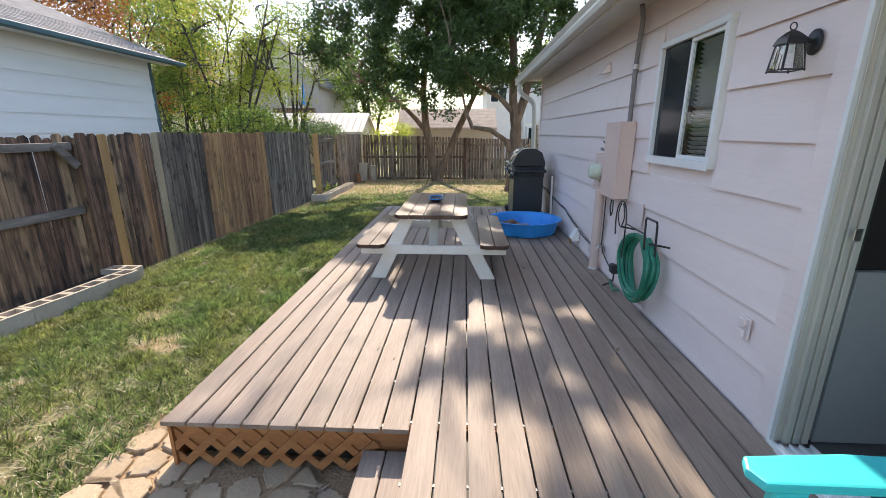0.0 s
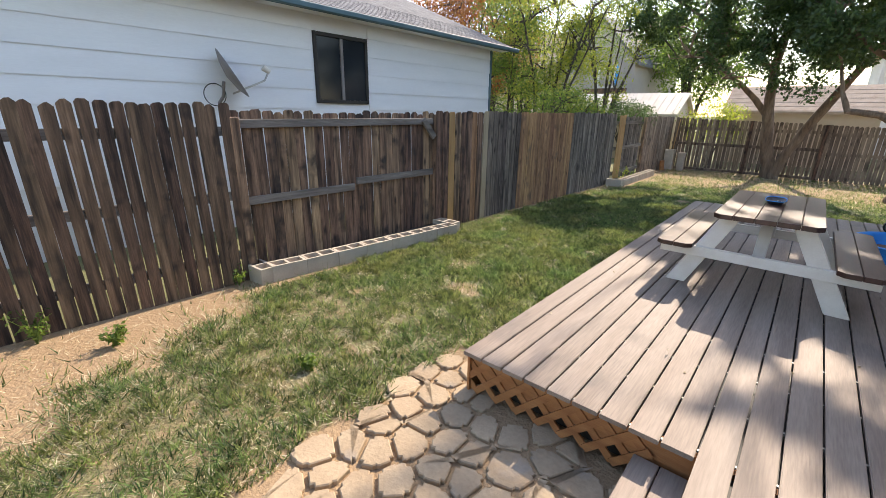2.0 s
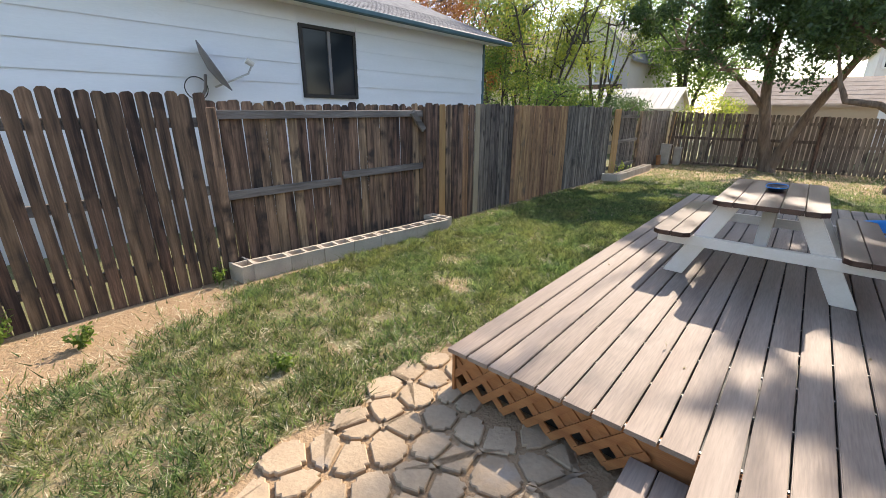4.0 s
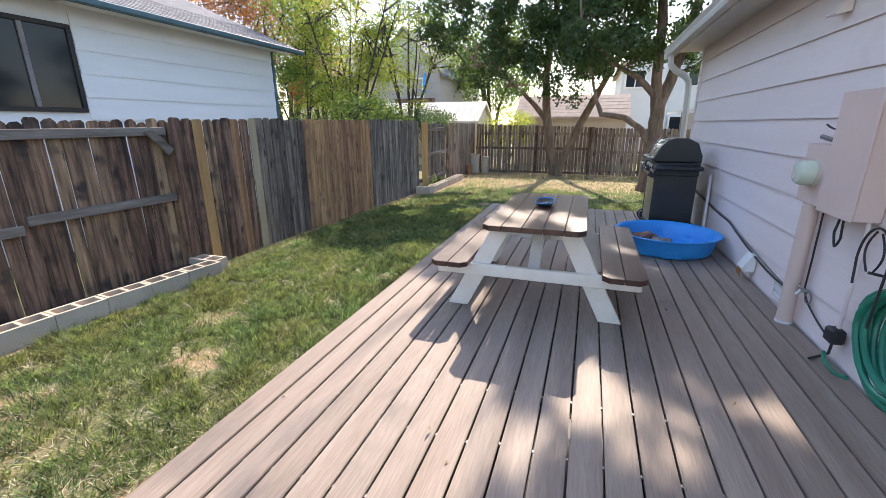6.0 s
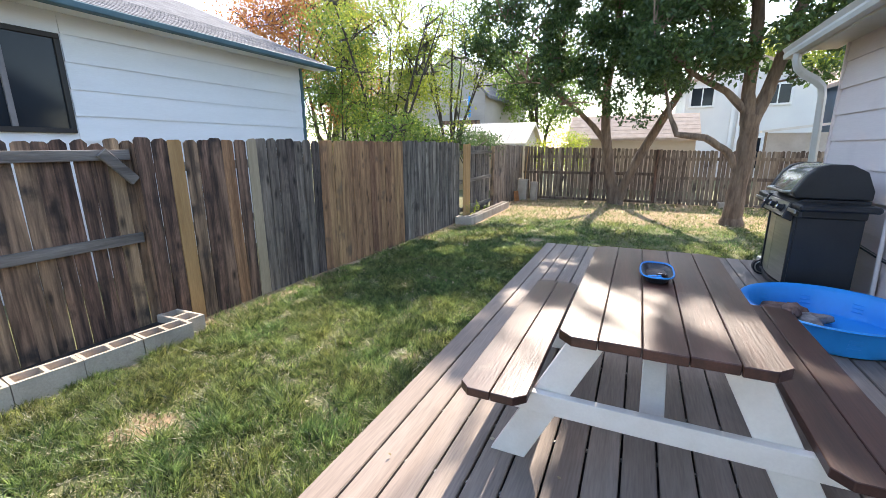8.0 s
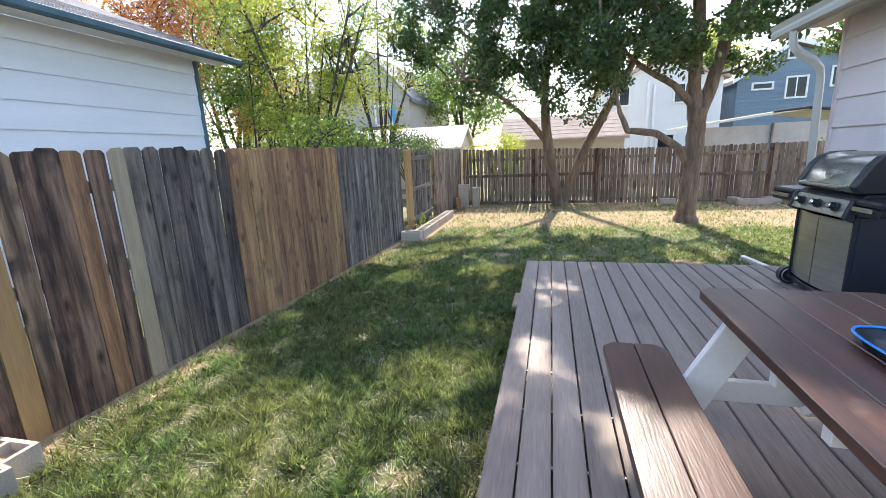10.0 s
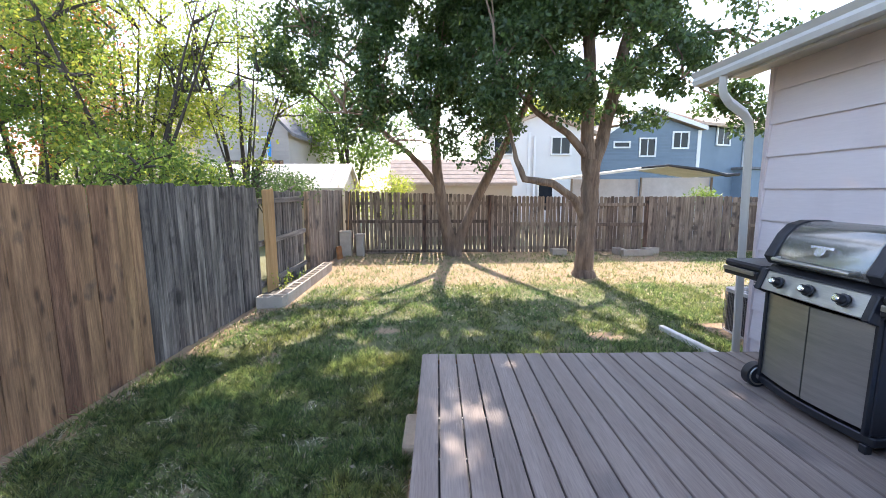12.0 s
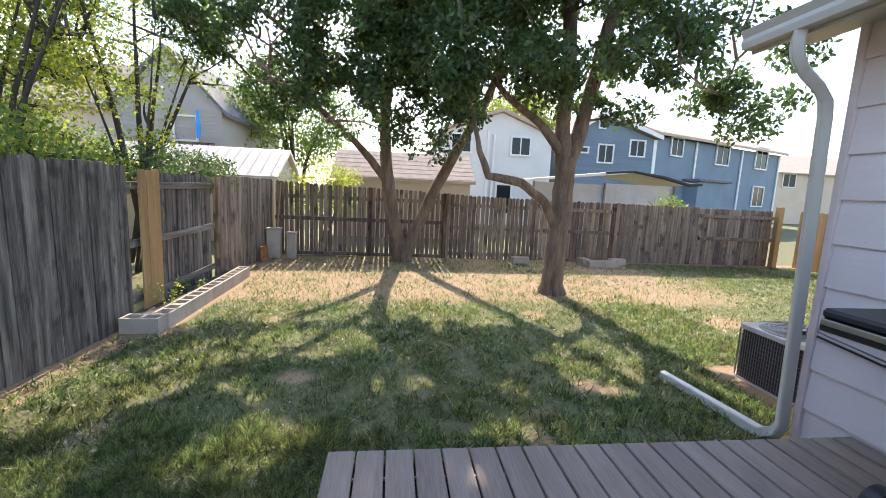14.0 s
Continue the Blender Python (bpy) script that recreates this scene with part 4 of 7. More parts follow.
def tree(name, label, base, limbs, blobs, clumps, per, leaf, size, bark, seed, spread=0.42, keep=None, twig=0.016, trim=None):
    """limbs: (points, radii); blobs: (centre, radii) of the crown's masses."""
    r, rs = random.Random(seed), np.random.RandomState(seed)
    t = thing(name, label, "tree", base)
    base = Vector(base)
    bm = bmesh.new()
    nodes = []
    for pts, radii in limbs:
        fine, fr = [], []
        for i in range(len(pts) - 1):
            for k in range(4):
                f = k / 4
                fine.append(Vector(pts[i]).lerp(Vector(pts[i + 1]), f) + Vector((r.uniform(-1, 1), r.uniform(-1, 1), 0)) * 0.012)
                fr.append((radii[i] * (1 - f) + radii[i + 1] * f) * r.uniform(0.94, 1.08))
        fine.append(Vector(pts[-1]))
        fr.append(radii[-1])
        tube(bm, fine, fr, 10)
        nodes += [p for p in fine if p.z > 1.6]
    weights = [b[1][0] * b[1][1] * b[1][2] for b in blobs]
    centres, sizes = [], []
    made = 0
    tries = 0
    while made < clumps and tries < clumps * 30:
        tries += 1
        c, rad = r.choices(blobs, weights)[0]
        d = Vector((r.gauss(0, 1), r.gauss(0, 1), r.gauss(0, 1))).normalized() * r.uniform(0.25, 1) ** 0.5
        p = Vector((c[0] + d.x * rad[0], c[1] + d.y * rad[1], c[2] + d.z * rad[2]))
        if keep and not keep(p + base, r):
            continue
        made += 1
        near = min(nodes, key=lambda q: (q - p).length + max(0, q.z - p.z) * 0.8)
        if (near - p).length > 0.15:
            path = wavy(near, p, r, 4)
            tube(bm, path, [twig * 1.7, twig * 1.4, twig, twig * 0.7, twig * 0.4], 4, False)
            if made % 3 == 0:
                nodes.append(path[2])
                nodes.append(p)
        k = int(per * r.uniform(0.6, 1.4))
        sc = spread * r.uniform(0.6, 1.15)
        g = rs.normal(size=(k, 3))
        g *= np.minimum(1, 1.7 / (np.linalg.norm(g, axis=1)[:, None] + 1e-9))
        q = g * (sc, sc, sc * 0.62) + np.array(p)
        q[:, 2] -= 0.25 * ((q[:, 0] - p.x) ** 2 + (q[:, 1] - p.y) ** 2)
        if trim:
            q = q[[trim(Vector(w) + base) for w in q]]
        centres.append(q)
        sizes.append(rs.uniform(0.6, 1.25, len(q)) * size)
    part("trunk", bm, M[bark], t, round_=True)
    me = leaf_mesh("crown", np.concatenate(centres), np.concatenate(sizes), M[leaf], rs)
    crown = new("crown", me)
    crown.parent = t
    return t


# stretches of lawn left open to the sun by gaps in the crowns: centre and radii
GAPS = ((-2.05, 8.1, 0.8, 0.75), (-0.75, 9.0, 1.0, 0.55), (2.35, 8.5, 0.45, 0.9), (-1.6, 6.9, 0.35, 0.4), (-0.6, 7.2, 0.45, 0.45), (1.1, 7.3, 0.3, 0.25), (0.4, 8.0, 0.3, 0.25),
        (-0.6, 4.4, 0.45, 0.45), (-2.7, 4.1, 0.5, 0.6), (-1.0, 1.4, 2.4, 1.1), (0.45, 0.5, 1.0, 1.0), (1.3, -0.6, 0.5, 0.7), (4.6, 8.8, 0.6, 0.8), (6.0, 9.6, 1.0, 0.7))


def landing(p):
    """Where the shadow of p falls on the lawn."""
    y = p.y - (p.z + 0.33) / math.tan(SUN_EL)
    return p.x + math.tan(SUN_LEFT) * (p.y - y), y


def yard_keep(p, r):
    """Where a leafy clump may grow, chosen by where its shadow lands: dense masses with open gaps between, always kept
    over deck and table.
    """
    if lit_below(p) or p.z < 2.0:
        return False
    u, v = landing(p)
    gap = noise.noise((u * 0.8, v * 0.7, 3.3)) + 0.5 * noise.noise((u * 2.1, v * 1.7, 8.1))
    if -0.1 < u < 3.0 and 2.6 < v < 6.8 or 0.5 < u < 2.4 and 1.4 < v < 2.7:
        return True
    return gap > (0.0 if v > 7 and u > 2.8 else -0.32 if v > 2.4 else -0.35 if u > 1.1 else 0.05)


def in_gap(u, v, edge=1.0):
    return any(((u - gx_) / rx_) ** 2 + ((v - gy_) / ry_) ** 2 < edge for gx_, gy_, rx_, ry_ in GAPS)


def leaf_trim(p):
    """Smaller holes through the crowns, cut so that sun lands in GAPS and as fine dapples."""
    u, v = landing(p)
    edge = 1 + 0.55 * noise.noise((u * 2.6, v * 2.2, 6.6))
    if in_gap(u, v, edge):
        return False
    fine = noise.noise((u * 2.9, v * 2.3, 1.4)) + 0.5 * noise.noise((u * 6.1, v * 5.0, 4.4))
    return v < 9.2 + 0.5 * edge and fine > (-0.45 if -0.1 < u < 3.0 and 1.4 < v < 6.8 else 0.0 if u > 1.1 and v < 1.4 else -0.3)


# forked tree by the end fence
tree("yard_tree", "leafy forked shade tree with leaning trunks by the fence", (0.55, 14.3, -0.34),
     [([(0, 0, -0.05), (-0.10, -0.03, 0.35), (-0.28, -0.1, 1.1), (-0.42, -0.2, 2.0), (-0.5, -0.3, 3.2), (-0.35, -0.4, 4.6), (-0.3, -0.5, 6.0)], [0.26, 0.17, 0.15, 0.135, 0.11, 0.08, 0.03]),
      ([(0, 0, 0.0), (0.16, -0.05, 0.5), (0.55, -0.25, 1.5), (1.05, -0.5, 2.5), (1.6, -0.9, 3.6), (2.0, -1.2, 5.0)], [0.17, 0.13, 0.12, 0.10, 0.08, 0.03]),
      ([(-0.36, -0.15, 1.75), (-0.75, -0.35, 2.25), (-1.1, -0.55, 2.6), (-1.8, -0.9, 3.2), (-2.4, -1.2, 4.0)], [0.09, 0.08, 0.07, 0.05, 0.02]),
      ([(-0.5, -0.3, 3.0), (-1.3, -0.8, 3.9), (-2.3, -1.3, 4.4), (-3.0, -1.6, 4.9)], [0.08, 0.06, 0.045, 0.02])],
     [((-0.3, -0.9, 4.3), (1.9, 1.6, 2.0)), ((-2.3, -1.3, 4.2), (1.5, 1.3, 1.4)), ((1.0, -1.0, 4.8), (1.6, 1.6, 1.8)), ((-0.6, -0.4, 6.6), (2.4, 1.9, 1.5)), ((-0.3, -1.9, 3.2), (2.3, 0.9, 0.9)), ((-1.9, -1.7, 3.1), (1.3, 0.9, 0.8)), ((-2.6, -0.7, 6.2), (1.9, 1.6, 1.5)), ((1.5, -1.8, 4.6), (1.0, 0.8, 0.9)), ((0.6, -1.1, 4.2), (0.9, 0.8, 1.0)), ((-3.2, -1.4, 4.6), (1.2, 1.0, 1.3)), ((-1.6, -1.5, 4.4), (1.3, 1.0, 1.2))],
     360, 390, "leaf_green", 0.105, "bark", 3, spread=0.28, keep=yard_keep, trim=leaf_trim)
# tall tree nearer the house
tree("yard_tree", "tall leafy shade tree with a low crooked limb", (3.02, 11.45, -0.33),
     [([(0, 0, -0.05), (0.0, 0, 0.25), (0.03, 0, 1.0), (0.06, 0.0, 1.75), (0.05, -0.05, 2.3)], [0.24, 0.185, 0.165, 0.165, 0.17]),
      ([(0.02, -0.02, 2.1), (-0.08, -0.1, 2.9), (-0.12, -0.2, 4.0), (-0.3, -0.4, 5.6), (-0.2, -0.5, 7.5)], [0.14, 0.12, 0.11, 0.08, 0.03]),
      ([(0.08, 0.0, 2.1), (0.32, 0.05, 2.9), (0.55, 0.1, 4.0), (0.9, 0.1, 5.6), (1.4, 0.1, 7.6)], [0.14, 0.125, 0.11, 0.08, 0.03]),
      ([(0.0, 0.0, 1.1), (-0.25, -0.05, 1.55), (-0.7, -0.1, 1.85), (-1.25, -0.15, 1.93), (-1.42, -0.15, 2.3), (-1.6, -0.2, 3.0)], [0.09, 0.075, 0.07, 0.06, 0.045, 0.025]),
      ([(0.0, -0.05, 2.3), (-0.45, -0.2, 2.75), (-1.1, -0.4, 3.1), (-1.9, -0.6, 3.8)], [0.085, 0.07, 0.05, 0.02]),
      ([(0.5, 0.1, 3.9), (1.3, -0.2, 4.4), (2.2, -0.4, 4.5), (2.9, -0.5, 4.2)], [0.07, 0.05, 0.035, 0.015])],
     # the high masses left of the trunk are added, out of view, to shade the deck
     [((0.1, -0.3, 4.4), (1.9, 1.6, 1.5)), ((-1.5, -0.5, 3.9), (1.0, 1.0, 1.3)), ((-1.1, -0.6, 3.4), (1.0, 0.8, 0.6)), ((1.6, -0.3, 3.5), (1.2, 1.0, 0.7)), ((2.2, -0.3, 4.2), (1.3, 1.2, 1.1)), ((0.6, 0.0, 6.6), (2.9, 2.2, 1.9)), ((0.2, 0.2, 8.4), (2.3, 2.0, 1.4)), ((-1.7, 0.0, 7.4), (1.9, 1.8, 2.1)), ((-1.8, 0.1, 9.4), (1.5, 1.6, 1.5)), ((2.7, -0.3, 5.8), (1.3, 1.2, 1.0)), ((2.9, -0.5, 3.5), (0.8, 0.8, 0.7))],
     420, 380, "leaf_green", 0.105, "bark", 5, spread=0.28, keep=yard_keep, trim=leaf_trim)


# ---- things on the deck ----
def clipped_plank(x0, x1, y0, y1, z0, z1, clip_left, clip_right, c=0.05):
    """A plank along y with its outer corners sawn off."""
    pts = [(x0, y0 + c), (x0 + c, y0)] if clip_left else [(x0, y0)]
    pts += [(x1 - c, y0), (x1, y0 + c)] if clip_right else [(x1, y0)]
    pts += [(x1, y1 - c), (x1 - c, y1)] if clip_right else [(x1, y1)]
    pts += [(x0 + c, y1), (x0, y1 - c)] if clip_left else [(x0, y1)]
    return bevelled(prism(bmesh.new(), pts, "z", z0, z1), 0.003)


table = thing("picnic_table", "picnic table with stained worn top and white painted frame", "picnic table", (1.24, 2.90, 0))
TW = 0.142
for k in range(5):
    x = -0.355 + k * TW
    part("top_plank", clipped_plank(x + 0.0015, x + TW - 0.0015, -0.78 + 0.006 * (k % 2), 0.78, 0.652, 0.69, k == 0, k == 4), M["stained"], table)
for side in (-1, 1):
    for k in range(2):
        x = (-0.74 + k * TW) if side < 0 else (0.475 + k * TW)
        part("bench_plank", clipped_plank(x + 0.002, x + TW - 0.002, -0.80, 0.78, 0.362, 0.40, (k == 0), (k == 1), 0.045), M["stained"], table)
for y in (-0.625, 0.51):
    for side in (-1, 1):
        bm = bmesh.new()
        foot, head = side * 0.565, side * 0.235
        w = 0.078
        prism(bm, [(foot - w, 0.0), (foot + w, 0.0), (head + w * 0.9, 0.651), (head - w * 0.9, 0.651)], "y", y, y + 0.038)
        part("leg", bevelled(bm, 0.003), M["white_paint"], table)
    d = -0.040 if y < 0 else 0.040
    part("crossbar", bbox(-0.72, 0.74, y + d, y + d + 0.038, 0.272, 0.3605, 0.003), M["white_paint"], table)
for y0, y1 in ((-0.56, -0.16), (0.47, 0.10)):
    bm = prism(bmesh.new(), [(y0, 0.285), (y0 + 0.05, 0.285), (y1 + 0.05, 0.651), (y1 - 0.02, 0.651)], "x", -0.045, 0.045)
    part("diagonal_brace", bevelled(bm, 0.003), M["white_paint"], table)
    part("cleat", bbox(-0.34, 0.34, y1 - 0.01, y1 + 0.028, 0.60, 0.6515, 0.003), M["white_paint"], table)

tray = thing("tray", "small dark oval tray with blue rim and scraps", "tray", (1.235, 3.04, 0.6915))
tray.scale = (1.0, 0.68, 1.0)


def ring(n, rx, ry, z, power=2.0):
    out = []
    for k in range(n):
        a = 2 * math.pi * k / n
        c, s = math.cos(a), math.sin(a)
        out.append((rx * math.copysign(abs(c) ** (2 / power), c), ry * math.copysign(abs(s) ** (2 / power), s), z))
    return out


def lathe(bm, rings, close=True):
    rows = [[bm.verts.new(p) for p in r] for r in rings]
    n = len(rows[0])
    for a, b in zip(rows, rows[1:]):
        for k in range(n):
            bm.faces.new((a[k], a[(k + 1) % n], b[(k + 1) % n], b[k]))
    if close:
        bm.faces.new(rows[0][::-1])
        bm.faces.new(rows[-1])
    return bm


part("dish", lathe(bmesh.new(), [ring(28, 0.055, 0.20, 0, 3), ring(28, 0.07, 0.225, 0.03, 3), ring(28, 0.078, 0.235, 0.032, 3), ring(28, 0.066, 0.22, 0.026, 3), ring(28, 0.05, 0.195, 0.008, 3)]), M["black"], tray, round_=True)
part("rim", lathe(bmesh.new(), [ring(28, 0.076, 0.233, 0.031, 3), ring(28, 0.083, 0.241, 0.034, 3), ring(28, 0.08, 0.238, 0.04, 3), ring(28, 0.074, 0.231, 0.036, 3)], False), M["pool"], tray, "blue rim")
r = random.Random(2)
for k in range(7):
    part("scrap", bbox(-0.02, 0.02, -0.012, 0.012, 0, 0.014, 0.003, pose(r.uniform(-0.03, 0.03), r.uniform(-0.17, -0.02), 0.010, r.uniform(-15, 15), r.uniform(-15, 15), r.uniform(0, 180))),
         M[r.choice(["white_paint", "pool", "stained"])], tray)

# wading pool
pool = thing("wading_pool", "round blue plastic wading pool holding some dog toys", "wading pool", (2.465, 4.48, 0.001))


def pool_ring(rad, z, flute=0.0, n=144):
    out = []
    for k in range(n):
        a = 2 * math.pi * k / n
        q = rad + flute * (0.5 + 0.5 * math.copysign(min(1, abs(math.sin(a * 9)) * 2.2), math.sin(a * 9)))
        out.append((q * math.cos(a), q * math.sin(a), z))
    return out


part("basin", lathe(bmesh.new(), [pool_ring(0.43, 0.0), pool_ring(0.455, 0.012), pool_ring(0.462, 0.05, 0.012), pool_ring(0.487, 0.17, 0.012), pool_ring(0.505, 0.195), pool_ring(0.535, 0.2), pool_ring(0.545, 0.208),
                                   pool_ring(0.535, 0.215), pool_ring(0.503, 0.208), pool_ring(0.482, 0.185), pool_ring(0.452, 0.06, 0.012), pool_ring(0.44, 0.022), pool_ring(0.41, 0.012)]), M["pool"], pool, round_=True)
bm = bmesh.new()
for k in range(18):
    a = 2 * math.pi * (k + 0.5) / 18
    for h in (0.07, 0.10, 0.13):
        box(bm, -0.035, 0.035, -0.004, 0.004, -0.006, 0.006, pose((0.452 + h * 0.19) * math.cos(a), (0.452 + h * 0.19) * math.sin(a), h, 0, 0, math.degrees(a) + 90))
tagged(part("wave_rib", bm, M["pool"], pool), kind="stuff")
tan_cloth = surface("toy_plush", (0.11, 0.055, 0.04), (0.25, 0.15, 0.11), 14, (1, 1, 1), 0.95, 0.6, 90, 0.3, 0.25)
pale_cloth = surface("toy_grey", (0.16, 0.13, 0.12), (0.36, 0.31, 0.28), 14, (1, 1, 1), 0.95, 0.6, 90, 0.3, 0.2)
for k, (x, y, s, m) in enumerate(((2.22, 4.60, 0.11, 0), (2.19, 4.44, 0.09, 1), (2.36, 4.50, 0.095, 1), (2.30, 4.72, 0.10, 0), (2.44, 4.62, 0.075, 1), (2.27, 4.55, 0.08, 0))):
    bm = bmesh.new()
    bmesh.ops.create_icosphere(bm, subdivisions=3, radius=1)
    for v in bm.verts:
        v.co *= 1 + 0.35 * noise.noise(v.co * 1.7 + Vector((k * 5, 0, 0)))
        v.co = Vector((v.co.x * s * 1.7, v.co.y * s * 0.8, v.co.z * s * 0.55))
    ob = single("dog_toy", bm, (tan_cloth, pale_cloth)[m], "chewed soft plush dog toy in the blue pool", "dog toy", "toys in the pool", at=pose(x, y, 0.013 + s * 0.5 + (0.07 if k == 5 else 0), 0, 0, 50 * k))
    smooth(ob)

# gas grill, facing away from the wall
grill = thing("gas_grill", "black gas grill with steel doors, lid and knobs", "grill", (2.62, 5.66, 0))
# local: front towards -x, width along y
part("cart_side", bbox(-0.22, 0.24, -0.385, -0.36, 0.10, 0.74, 0.005), M["black"], grill)
part("cart_side", bbox(-0.22, 0.24, 0.36, 0.385, 0.10, 0.74, 0.005), M["black"], grill)
part("cart_back", bbox(0.22, 0.24, -0.36, 0.36, 0.10, 0.74, 0.003), M["black"], grill)
bm = bmesh.new()
prism(bm, [(0.25, -0.41)] + [(-0.22 - 0.05 * math.sin(math.pi * k / 8), -0.41 + 0.82 * k / 8) for k in range(9)] + [(0.25, 0.41)], "z", 0.05, 0.10)
part("base", bevelled(bm, 0.006), M["black"], grill)
for y0, y1 in ((-0.36, -0.005), (0.005, 0.36)):
    bm = bmesh.new()
    f = lambda y: -0.23 - 0.04 * math.cos(y / 0.36 * math.pi / 2)
    out = [(f(y0 + (y1 - y0) * k / 6), y0 + (y1 - y0) * k / 6) for k in range(7)]
    prism(bm, out + [(u + 0.018, v) for u, v in out[::-1]], "z", 0.125, 0.70)
    d = part("door", bm, M["steel"], grill, "brushed steel cabinet door", round_=True)
for y in (-0.375, 0.36):
    part("front_post", bbox(-0.245, -0.20, y, y + 0.02, 0.10, 0.74, 0.003), M["black"], grill)
for x, y in ((-0.22, 0.42), (0.14, 0.42)):
    bm = bmesh.new()
    tube(bm, [(0, -0.03, 0), (0, 0.03, 0)], 0.085, 24)
    w = part("wheel", bm, M["black"], grill, at=pose(x, y, 0.086), round_=True)
    part("rim", tube(bmesh.new(), [(0.062 * math.cos(a), -0.031, 0.062 * math.sin(a)) for a in [math.pi * k / 14 for k in range(29)]], 0.006, 6, False), M["steel"], w)
    part("hub", tube(bmesh.new(), [(0, -0.036, 0), (0, 0.036, 0)], 0.022, 16), M["conduit"], w)
for x in (-0.22, 0.2):
    part("caster", bbox(-0.02, 0.02, -0.02, 0.02, 0, 0.05, 0.004, pose(x, -0.37, 0)), M["black"], grill)
bm = bmesh.new()
prism(bm, [(-0.25, 0.74), (0.25, 0.74), (0.25, 0.90), (-0.20, 0.90), (-0.25, 0.86)], "y", -0.39, 0.39)
part("firebox", bevelled(bm, 0.006), M["black"], grill)
bm = bmesh.new()
prism(bm, [(-0.255, 0.715), (-0.31, 0.735), (-0.265, 0.855), (-0.25, 0.855)], "y", -0.345, 0.345)
part("control_panel", bevelled(bm, 0.003), M["steel"], grill, "sloping steel control panel")
for y in (-0.22, 0.0, 0.22):
    k = part("knob", tube(bmesh.new(), [(0, 0, 0), (0.012, 0, 0), (0.014, 0, 0), (0.05, 0, 0)], [0.036, 0.036, 0.027, 0.024], 20), M["black"], grill, at=pose(-0.292, y, 0.80, 0, 200, 0), round_=True)
    part("knob_cap", tube(bmesh.new(), [(0.049, 0, 0), (0.058, 0, 0)], [0.02, 0.016], 16), M["chrome"], k)
for y in (-0.39, 0.345):
    bm = bmesh.new()
    prism(bm, [(-0.255, 0.70), (-0.325, 0.73), (-0.28, 0.865), (-0.25, 0.87)], "y", y, y + 0.045)
    part("panel_end", bevelled(bm, 0.006), M["black"], grill)
# lid
sec = [(-0.24, 0.905), (-0.275, 0.955), (-0.20, 1.10), (-0.14, 1.165), (-0.06, 1.19), (0.08, 1.19), (0.19, 1.13), (0.25, 0.98), (0.25, 0.905)]
bm = bmesh.new()
prism(bm, sec, "y", -0.30, 0.30)
part("lid", bevelled(bm, 0.008), M["lid_steel"], grill, "smoked steel lid", round_=True)
for y in (-0.385, 0.301):
    bm = bmesh.new()
    prism(bm, [(u * 1.03, 0.905 + (v - 0.905) * 1.02) for u, v in sec], "y", y, y + 0.084)
    part("lid_end", bevelled(bm, 0.012, 2), M["black"], grill)
part("lid_handle", tube(bmesh.new(), [(-0.27, -0.26, 0.955), (-0.315, -0.26, 0.95), (-0.315, 0.26, 0.95), (-0.27, 0.26, 0.955)], 0.013, 10), M["steel"], grill, round_=True)
bm = bmesh.new()
lathe(bm, [ring(20, 0.035, 0.03, 0, 2), ring(20, 0.035, 0.03, 0.006, 2)])
box(bm, -0.075, 0.075, -0.035, -0.018, 0, 0.007)
part("badge", bm, M["chrome"], grill, "plain chrome badge", pose(-0.247, 0.0, 1.03, 0, -62, 0) @ pose(0, 0, 0, 0, 0, 90))
for side in (-1, 1):
    y0, y1 = (-0.64, -0.395) if side < 0 else (0.395, 0.76)
    sh = part("side_shelf", bbox(-0.28, 0.24, y0, y1, 0.825, 0.875, 0.015), M["black"], grill, "black side shelf")
    part("shelf_apron", bbox(-0.285, -0.25, y0 + 0.02, y1 - 0.005, 0.765, 0.824, 0.008), M["black"], grill)
    part("towel_bar", bevelled(box(bmesh.new(), -0.31, -0.296, y0 + 0.03, y1 - 0.03, 0.80, 0.83), 0.003), M["steel"], grill, "steel towel bar")

# turquoise chair beside the door
chair = thing("garden_chair", "turquoise plastic slatted garden chair by the door", "chair", (2.66, -1.20, 0.03))
# local: the seat looks to -x
for y in (-0.36, 0.26):
    bm = bmesh.new()
    out = [(-0.36, 0.0), (-0.38, 0.05), (-0.36, 0.095), (-0.1, 0.115), (0.40, 0.10), (0.40, 0.0), (-0.1, 0.0)]
    prism(bm, out, "z", 0.572, 0.60)
    part("armrest", bevelled(bm, 0.008, 2), M["turquoise"], chair, at=pose(0, y, 0))
    part("front_leg", bbox(-0.33, -0.24, y + 0.01, y + 0.045, 0, 0.571, 0.008), M["turquoise"], chair)
    bm = bmesh.new()
    prism(bm, [(-0.33, 0.30), (-0.30, 0.40), (0.42, 0.10), (0.42, 0.0), (0.34, 0.0)], "y", y + 0.05, y + 0.08)
    part("side_rail", bevelled(bm, 0.005), M["turquoise"], chair)
for k in range(6):
    part("seat_slat", bbox(-0.04, 0.04, -0.30, 0.30, 0, 0.022, 0.005, pose(-0.27 + k * 0.09, 0, 0.395 - k * 0.037, 0, 22, 0)), M["turquoise"], chair)
for k in range(5):
    part("back_slat", bbox(-0.011, 0.011, -0.052, 0.052, 0, 0.74 - 0.04 * abs(k - 2), 0.006, pose(0.20, -0.23 + k * 0.115, 0.22, 0, 22, 0)), M["turquoise"], chair)

